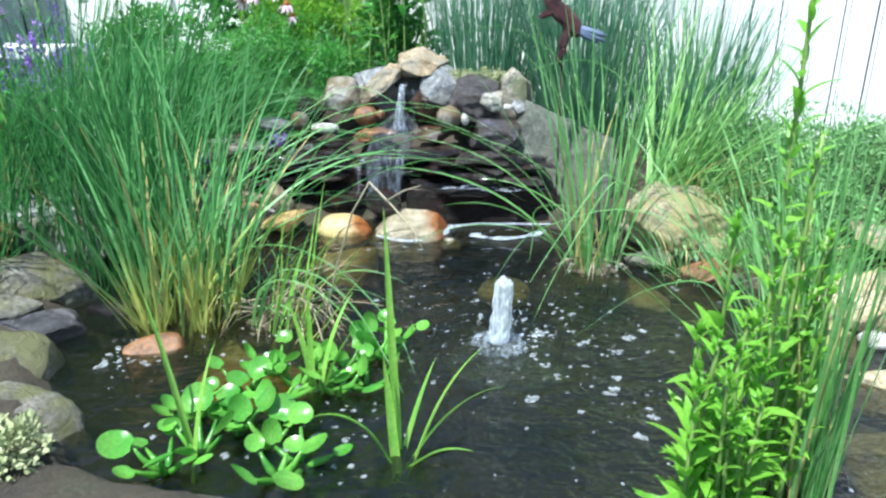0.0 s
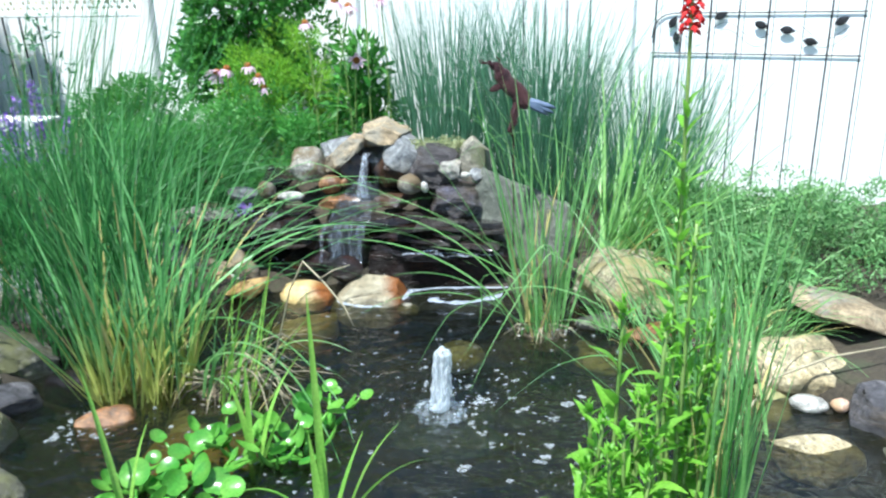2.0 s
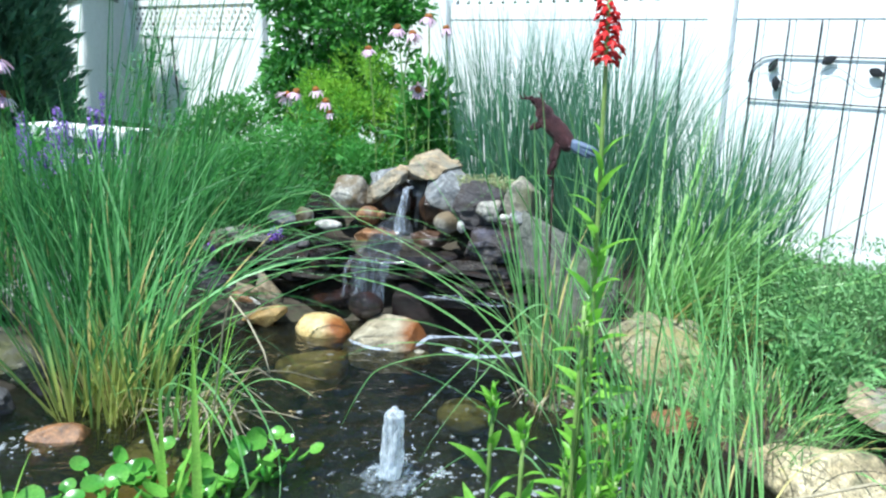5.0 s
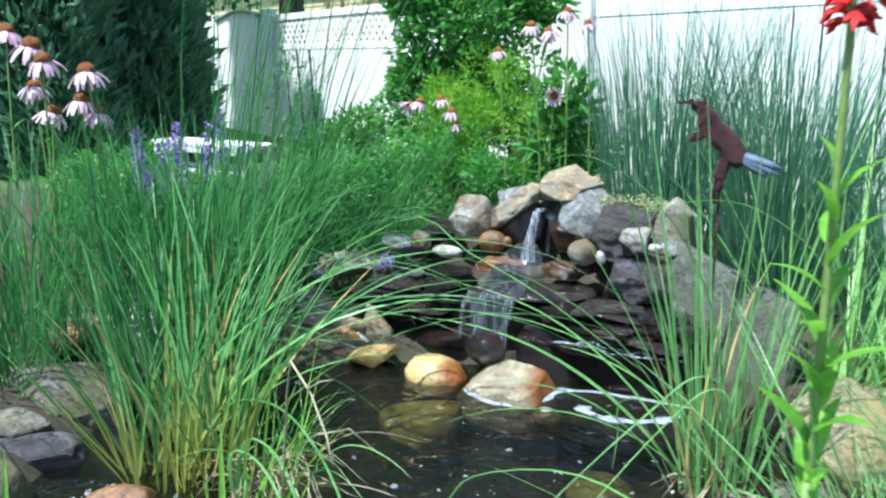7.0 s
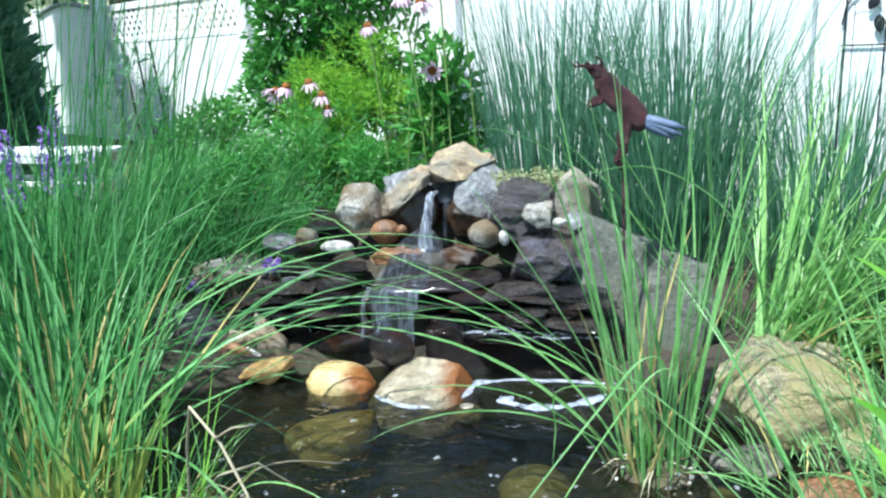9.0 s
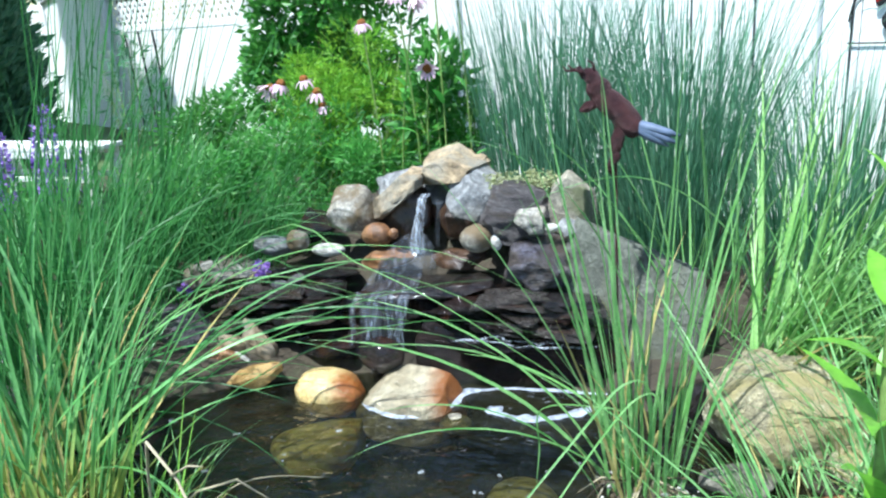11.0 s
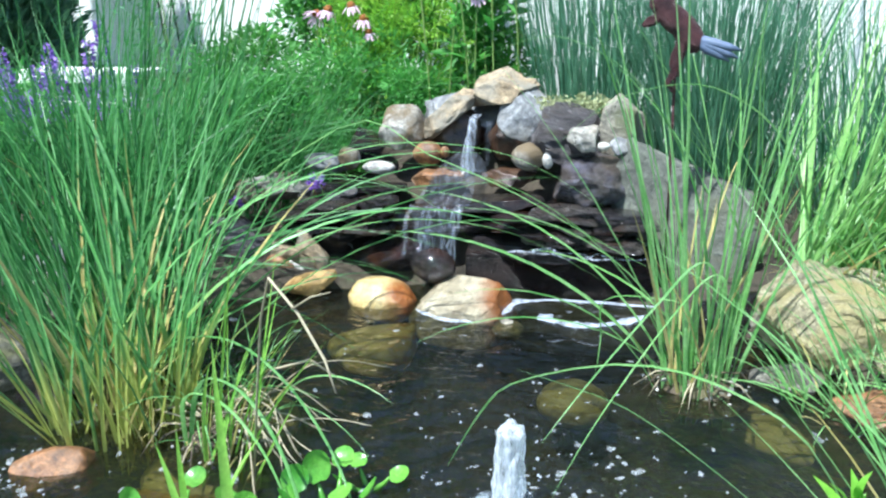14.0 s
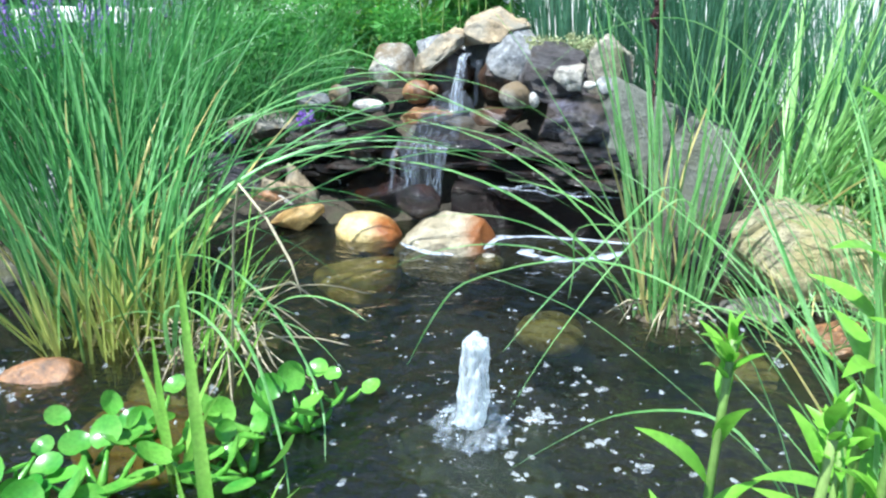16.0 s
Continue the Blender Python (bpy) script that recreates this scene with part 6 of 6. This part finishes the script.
def make_bench():
    b = new("garden_bench")
    b.matrix_basis = pose(-2.73, 4.62, 0.0, 0, 0, -4)
    tagged(b, "low white painted wooden garden bench", "bench")
    for k in range(3):
        bm = bmesh.new()
        box(bm, (-0.45, -0.11 + 0.077 * k, 0.60), (0.45, -0.038 + 0.077 * k, 0.626), 0.005)
        part("slat", bm, BENCHWHITE, b, smooth=False)
    for y in (-0.098, 0.098):
        bm = bmesh.new()
        box(bm, (-0.42, y - 0.010, 0.562), (0.42, y + 0.010, 0.598), 0.004)
        part("apron", bm, BENCHWHITE, b, smooth=False)
        bm = bmesh.new()
        box(bm, (-0.38, y - 0.010, 0.43), (0.38, y + 0.010, 0.458), 0.004)
        part("stretcher", bm, BENCHWHITE, b, smooth=False)
        for x in (-0.41, 0.365):
            bm = bmesh.new()
            box(bm, (x, y - 0.022, 0.10), (x + 0.045, y + 0.022, 0.598), 0.004)
            part("leg", bm, BENCHWHITE, b, smooth=False)


make_bench()

# ---- iron trellises ----


def iron_leaf(m, parent):
    vs, fs = [], []
    for s in (1, -1):
        o = len(vs)
        for k in range(7):
            u = k / 6
            w = 0.020 * math.sin(math.pi * u ** 0.85) + 0.0005
            vs += [(u * 0.075, 0.002 * s, -w), (u * 0.075, (0.002 + 0.004 * math.sin(math.pi * u)) * s, 0), (u * 0.075, 0.002 * s, w)]
        for k in range(6):
            a = o + 3 * k
            for q in ((a, a + 1, a + 4, a + 3), (a + 1, a + 2, a + 5, a + 4)):
                fs.append(q if s > 0 else q[::-1])
    ob = raw("iron_leaf", vs, fs, IRON, parent, smooth=True)
    ob.matrix_basis = m


def make_trellis():
    t = new("iron_trellis")
    t.matrix_basis = FENCE @ pose(fx(1.318), -0.019, 0)
    tagged(t, "black iron trellis with leaf scrollwork before the fence", "trellis", "trellises")
    step = fx(0.131)
    W = step * 7
    for k in range(8):
        s = step * k
        for a, b in ([(0.18, 0.98)] if k == 5 else [(0.18, 1.355)]):
            v, f = tube([(s, 0, a), (s, 0, b)], 0.0030 if k % 2 else 0.0040, 8)
            raw("bar", v, f, IRON, t)
    v, f = tube([(-0.012, 0, 0.98), (W + 0.01, 0, 0.98)], 0.0034, 8)
    raw("crossbar", v, f, IRON, t)
    v, f = tube([(-0.012, 0, 1.06), (-0.004, 0, 1.12), (0.015, 0, 1.155), (0.05, 0, 1.182), (0.10, 0, 1.192), (0.2, 0, 1.192), (W + 0.01, 0, 1.192)], 0.0034, 8)
    raw("crossbar", v, f, IRON, t, smooth=True)
    pts = [(0.02 + (W - 0.08) * k / 30, -0.008, 1.10 + 0.045 * math.sin(k * 0.62 + 0.8)) for k in range(31)]
    v, f = tube(pts, 0.0012, 6)
    raw("vine", v, f, IRON, t, smooth=True)
    for x, z, r in ((1.393, 1.112, 62), (1.425, 1.095, -82), (1.603, 1.16, 28), (1.785, 1.142, -22), (1.897, 1.108, -8), (2.00, 1.053, -10), (2.12, 1.13, 30)):
        iron_leaf(pose(fx(x - 1.318), -0.010, z) @ pose(0, 0, 0, 0, -r, 0), t)
    small = new("iron_trellis")
    small.matrix_basis = FENCE @ pose(fx(0.598), -0.019, 0)
    tagged(small, "plain thin iron trellis before the fence", "trellis", "trellises")
    for k in range(4):
        v, f = tube([(fx(0.126) * k + 0.02, 0, 0.2), (fx(0.126) * k, 0, 1.355)], 0.003, 8)
        raw("bar", v, f, IRON, small)
    left = new("iron_trellis")
    left.matrix_basis = FENCE @ pose(fx(-4.212), -0.05, 0)
    tagged(left, "plain iron trellis of upright bars beside the gate", "trellis", "trellises")
    for k in range(3):
        v, f = tube([(0.27 * k + 0.10, 0, 0.2), (0.27 * k, 0, 1.21)], 0.010, 8)
        raw("bar", v, f, IRON, left)


make_trellis()

# ---- garden figure ----


def make_figure():
    """A leaping animal cut and welded from sheet metal: body, head with open jaw, legs and a fanned tail."""
    bm = bmesh.new()

    def blob(c, r, turn=0):
        bmesh.ops.create_icosphere(bm, subdivisions=4, radius=1.0, matrix=pose(*c, 0, turn, 0) @ Matrix.Diagonal((*r, 1)))

    blob((0.0, 0, 0), (0.098, 0.034, 0.040))
    blob((0.055, 0, -0.010), (0.060, 0.032, 0.040), 14)
    blob((-0.070, 0, 0.012), (0.044, 0.030, 0.036), -6)
    blob((-0.108, 0, 0.026), (0.034, 0.022, 0.024), 12)
    blob((-0.140, 0, 0.018), (0.026, 0.012, 0.010), 24)
    blob((-0.060, -0.014, -0.046), (0.016, 0.010, 0.034), 30)
    blob((0.072, -0.016, -0.070), (0.020, 0.015, 0.052), -20)
    blob((0.104, -0.018, -0.124), (0.016, 0.012, 0.034), -12)
    blob((0.118, -0.018, -0.160), (0.024, 0.010, 0.010), 24)
    for v in bm.verts:
        v.co *= 1 + 0.07 * noise.fractal(v.co * 26, 0.8, 2.1, 4)
    n_body = len(bm.faces)
    tail = []
    for dz, dx in ((-0.014, 0.0), (0.004, 0.014), (0.022, 0.006)):
        tail.append(tube([(0.088, 0, -0.004), (0.130, -0.004, 0.004 + dz * 0.6), (0.172 + dx, -0.006, 0.018 + dz), (0.205 + dx, -0.004, 0.026 + dz * 1.3)], [0.018, 0.017, 0.012, 0.002], 10))
    body_bits = [tube([(-0.118, y, 0.030), (-0.150, y * 2, 0.022), (-0.180, y * 2.5, 0.000), (-0.198, y * 2.4, 0.004)], [0.006, 0.0045, 0.004, 0.002], 6) for y in (-0.010, 0.012)]
    body_bits.append(tube([(-0.112, 0.0, 0.044), (-0.128, -0.006, 0.062), (-0.150, -0.004, 0.060)], [0.006, 0.004, 0.002], 6))
    place = pose(0.505, 3.46, 0.90, 0, 38, -10) @ Matrix.Scale(0.95, 4)
    foot = place.inverted() @ Vector((0.52, 3.47, 0.05))
    n_tail = sum(len(t[1]) for t in tail)
    tail += body_bits + [tube([(0.02, 0.0, -0.02), tuple(foot)], 0.0045, 6)]
    v, f = merge(tail)
    made = [bm.verts.new(p) for p in v]
    for q in f:
        bm.faces.new([made[i] for i in q])
    bm.faces.ensure_lookup_table()
    for k in range(n_body, n_body + n_tail):
        bm.faces[k].material_index = 1
    ob = part("garden_figure", bm, FIGURE)
    ob.data.materials.append(FIGBLUE)
    ob.matrix_basis = place
    tagged(ob, "rust-brown metal garden figure with pale blue tail among rushes", "garden ornament")


make_figure()

# ---- long bent rush blades over the open water ----


def bent_blade(seed, pts, width, clump_of, material=RUSH_LIGHT):
    """A long blade of its clump, bent over the open water."""
    p = [Vector(q) for q in pts]
    n = 22
    vs, fs = [], []
    for i in range(n + 1):
        u = i / n * (len(p) - 1)
        j = min(int(u), len(p) - 2)
        t = u - j
        p0, p1, p2, p3 = p[max(j - 1, 0)], p[j], p[j + 1], p[min(j + 2, len(p) - 1)]
        c = 0.5 * (2 * p1 + (p2 - p0) * t + (2 * p0 - 5 * p1 + 4 * p2 - p3) * t * t + (3 * p1 - p0 - 3 * p2 + p3) * t ** 3)
        d = (p2 - p1).normalized()
        s = d.cross(Vector((0.2 * math.sin(seed), 0.3, 1))).normalized()
        w = width * (1 - (i / n) ** 3) + 0.0006
        vs += [c - s * w / 2, c + Vector((0, 0, w * 0.3)), c + s * w / 2]
        if i:
            o = 3 * i
            fs += [(o - 3, o - 2, o + 1, o), (o - 2, o - 1, o + 2, o + 1)]
    ob = raw("blade", [v - clump_of.location for v in vs], fs, material, clump_of, smooth=True)
    return ob


bent_blade(1, [(0.90, 1.78, -0.05), (0.84, 1.83, 0.24), (0.742, 1.868, 0.472), (0.64, 1.896, 0.543), (0.509, 1.931, 0.55), (0.346, 1.974, 0.478), (0.286, 1.99, 0.408), (0.225, 2.005, 0.29)], 0.0085, NEAR_RUSH)
bent_blade(2, [(0.92, 2.18, -0.05), (0.85, 2.16, 0.08), (0.723, 2.126, 0.206), (0.63, 2.101, 0.295), (0.542, 2.077, 0.371), (0.47, 2.058, 0.419), (0.337, 2.022, 0.473)], 0.0075, NEAR_RUSH)
bent_blade(3, [(0.63, 2.92, -0.05), (0.645, 2.76, 0.34), (0.60, 2.60, 0.455), (0.524, 2.463, 0.41), (0.408, 2.298, 0.30), (0.343, 2.204, 0.226)], 0.0075, RIGHT_RUSH)
bent_blade(4, [(0.65, 2.90, -0.05), (0.668, 2.74, 0.32), (0.63, 2.60, 0.43), (0.551, 2.49, 0.37), (0.43, 2.31, 0.22), (0.36, 2.21, 0.10)], 0.007, RIGHT_RUSH)
bent_blade(5, [(0.88, 1.70, -0.05), (0.82, 1.735, 0.28), (0.76, 1.755, 0.40), (0.695, 1.779, 0.434), (0.595, 1.826, 0.383), (0.515, 1.863, 0.301), (0.43, 1.90, 0.20)], 0.009, NEAR_RUSH)
bent_blade(14, [(0.60, 2.93, -0.05), (0.60, 2.86, 0.22), (0.50, 2.82, 0.275), (0.39, 2.80, 0.265), (0.385, 2.80, 0.16), (0.375, 2.80, 0.06)], 0.006, RIGHT_RUSH)
bent_blade(15, [(-0.52, 2.30, -0.03), (-0.44, 2.27, 0.20), (-0.30, 2.22, 0.235), (-0.16, 2.13, 0.17), (-0.05, 2.02, 0.06), (0.0, 1.95, 0.0)], 0.011, LEFT_RUSH)
bent_blade(16, [(-0.54, 2.32, -0.03), (-0.47, 2.25, 0.17), (-0.34, 2.20, 0.215), (-0.20, 2.13, 0.16), (-0.09, 2.05, 0.05)], 0.010, LEFT_RUSH)
bent_blade(6, [(-0.72, 2.36, 0.02), (-0.60, 2.38, 0.22), (-0.42, 2.38, 0.26), (-0.22, 2.30, 0.20), (-0.05, 2.18, 0.08), (0.02, 2.06, 0.004)], 0.010, LEFT_RUSH)
bent_blade(7, [(-0.66, 2.42, 0.02), (-0.48, 2.52, 0.34), (-0.20, 2.70, 0.46), (0.10, 2.90, 0.40), (0.36, 3.05, 0.22)], 0.007, LEFT_RUSH)
bent_blade(8, [(-0.74, 2.46, 0.02), (-0.56, 2.60, 0.44), (-0.28, 2.82, 0.62), (0.06, 3.04, 0.58), (0.34, 3.18, 0.40)], 0.007, LEFT_RUSH)
bent_blade(9, [(-0.80, 2.56, 0.02), (-0.66, 2.72, 0.40), (-0.44, 2.92, 0.52), (-0.20, 3.06, 0.44), (-0.06, 3.12, 0.30)], 0.006, LEFT_RUSH)
bent_blade(10, [(0.66, 2.90, 0.05), (0.60, 2.86, 0.50), (0.46, 2.84, 0.78), (0.26, 2.86, 0.90), (0.08, 2.90, 0.86)], 0.007, RIGHT_RUSH)
bent_blade(11, [(0.96, 3.40, 0.15), (0.84, 3.30, 0.55), (0.62, 3.20, 0.74), (0.38, 3.14, 0.72), (0.22, 3.10, 0.60)], 0.007, FAN_GRASS)
bent_blade(12, [(1.22, 2.20, 0.02), (1.30, 2.34, 0.14), (1.42, 2.44, 0.20), (1.64, 2.52, 0.21)], 0.006, BANK_RUSH, STRAW)
bent_blade(13, [(-0.78, 2.48, 0.02), (-0.66, 2.62, 0.4), (-0.323, 2.9, 0.674), (-0.067, 2.825, 0.614), (0.165, 2.75, 0.549), (0.365, 2.675, 0.473), (0.501, 2.6, 0.436)], 0.007, LEFT_RUSH)


# ---- dead stalks and fallen stems at the water's edge ----


def stalk(seed, pts, r, label):
    ob = raw("dead_stalk", *tube(pts, [r] + [r * 0.9] * (len(pts) - 2) + [r * 0.4], 6), BLEACHED, smooth=True)
    return tagged(ob, label, "twig", "dead stalks")


stalk(1, [(-0.30, 2.22, -0.03), (-0.22, 2.16, 0.26), (-0.15, 2.10, 0.47), (-0.09, 2.045, 0.575), (-0.036, 2.034, 0.522), (0.03, 1.99, 0.465), (0.055, 1.97, 0.42)], 0.0028, "bleached dead stalk bent over the water")
stalk(2, [(-0.046, 2.034, 0.528), (0.0, 2.02, 0.56), (0.05, 1.99, 0.585)], 0.002, "pale dead side stem arching over the water")
stalk(5, [(-0.50, 2.50, 0.02), (-0.42, 2.54, 0.10), (-0.33, 2.58, 0.12), (-0.24, 2.60, 0.05)], 0.004, "pale dead stem arching over the water")
stalk(3, [(1.174, 2.20, 0.02), (1.316, 2.34, 0.10), (1.512, 2.40, 0.15), (1.758, 2.46, 0.17)], 0.005, "pale fallen stem across the boulder")
stalk(4, [(-0.45, 2.60, 0.0), (-0.541, 2.45, 0.04), (-0.656, 2.36, 0.05)], 0.004, "pale dead stem on the water")


def root_mass(name, seed, at, size, label):
    """A muddy mat of roots at the foot of a rush, with pale scraps caught in it."""
    ob = raw(name, *root_mound(seed, size), MUD, smooth=True)
    ob.location = at
    tagged(ob, label, "roots", "root mats")
    rng = np.random.default_rng(seed)
    for k in range(34):
        a, r = rng.uniform(0, 6.28), rng.uniform(0.55, 1.05)
        x, y = math.cos(a) * r * size[0], math.sin(a) * r * size[1]
        s = rng.uniform(0.006, 0.014)
        me = rock_mesh("scrap", seed * 100 + k % 6, (s * 1.5, s, s * 0.6), 0.5, 1)
        me.materials.append(WHITE if k % 3 else BANK)
        share("scrap", me, pose(x, y, size[2] * max(0.0, 1 - r * r) + 0.004, 0, 0, rng.uniform(0, 360)), ob)
    for k in range(14):
        a = rng.uniform(0, 6.28)
        d = Vector((math.cos(a), math.sin(a), 0))
        p = d * 0.03 + Vector((0, 0, 0.05))
        v, f = tube([p, p + d * size[0] * 0.6 + Vector((0, 0, 0.03 * rng.uniform(-1, 1))), d * size[0] * rng.uniform(0.9, 1.4) + Vector((0, 0, 0.0))], [0.003, 0.0025, 0.0012], 5)
        raw("root", v, f, BLEACHED if k % 2 else MUD, ob, smooth=True)


def root_mound(seed, size):
    n, rings = 20, 6
    vs, fs = [(0, 0, size[2])], []
    for r in range(1, rings + 1):
        u = r / rings
        for j in range(n):
            a = 2 * math.pi * j / n
            w = 1 + 0.22 * noise.noise(Vector((math.cos(a) * 1.5, math.sin(a) * 1.5, seed)))
            z = size[2] * (1 - u * u) * (1 + 0.5 * noise.noise(Vector((u * 4, a * 2, seed)))) - 0.03 * u
            vs.append((math.cos(a) * u * size[0] * w, math.sin(a) * u * size[1] * w, z))
    for j in range(n):
        fs.append((0, 1 + j, 1 + (j + 1) % n))
        for r in range(rings - 1):
            o = 1 + r * n
            fs.append((o + j, o + n + j, o + n + (j + 1) % n, o + (j + 1) % n))
    return vs, fs


root_mass("root_mat", 5, (0.63, 2.90, -0.005), (0.13, 0.10, 0.045), "muddy brown root mat at the foot of the rush")
root_mass("root_mat", 6, (-0.50, 2.36, -0.005), (0.12, 0.10, 0.03), "pale tangled root mat beside the pond grass")

# thin looping dead stems that trail from the pond grass over the water
for k in range(18):
    rt = random.Random(2100 + k)
    a = rt.uniform(-0.9, 0.7)
    d = Vector((math.cos(a), math.sin(a), 0))
    q = Vector((-d.y, d.x, 0))
    p0 = Vector((-0.50 + rt.uniform(-0.06, 0.06), 2.40 + rt.uniform(-0.09, 0.12), 0.0))
    ln, top, bend = rt.uniform(0.16, 0.38), rt.uniform(0.04, 0.16), rt.uniform(-0.5, 0.5)
    pts = []
    for i in range(11):
        u = i / 10
        pts.append(p0 + d * ln * u ** 0.85 + q * ln * bend * u * u + Vector((0.006 * math.sin(9 * u + k), 0.006 * math.cos(7 * u + k), top * math.sin(math.pi * min(1, u * 1.02)) * (1 - 0.4 * u) + 0.003)))
    stalk(40 + k, pts, rt.uniform(0.0014, 0.0028), "thin pale dead stem looping over the water")
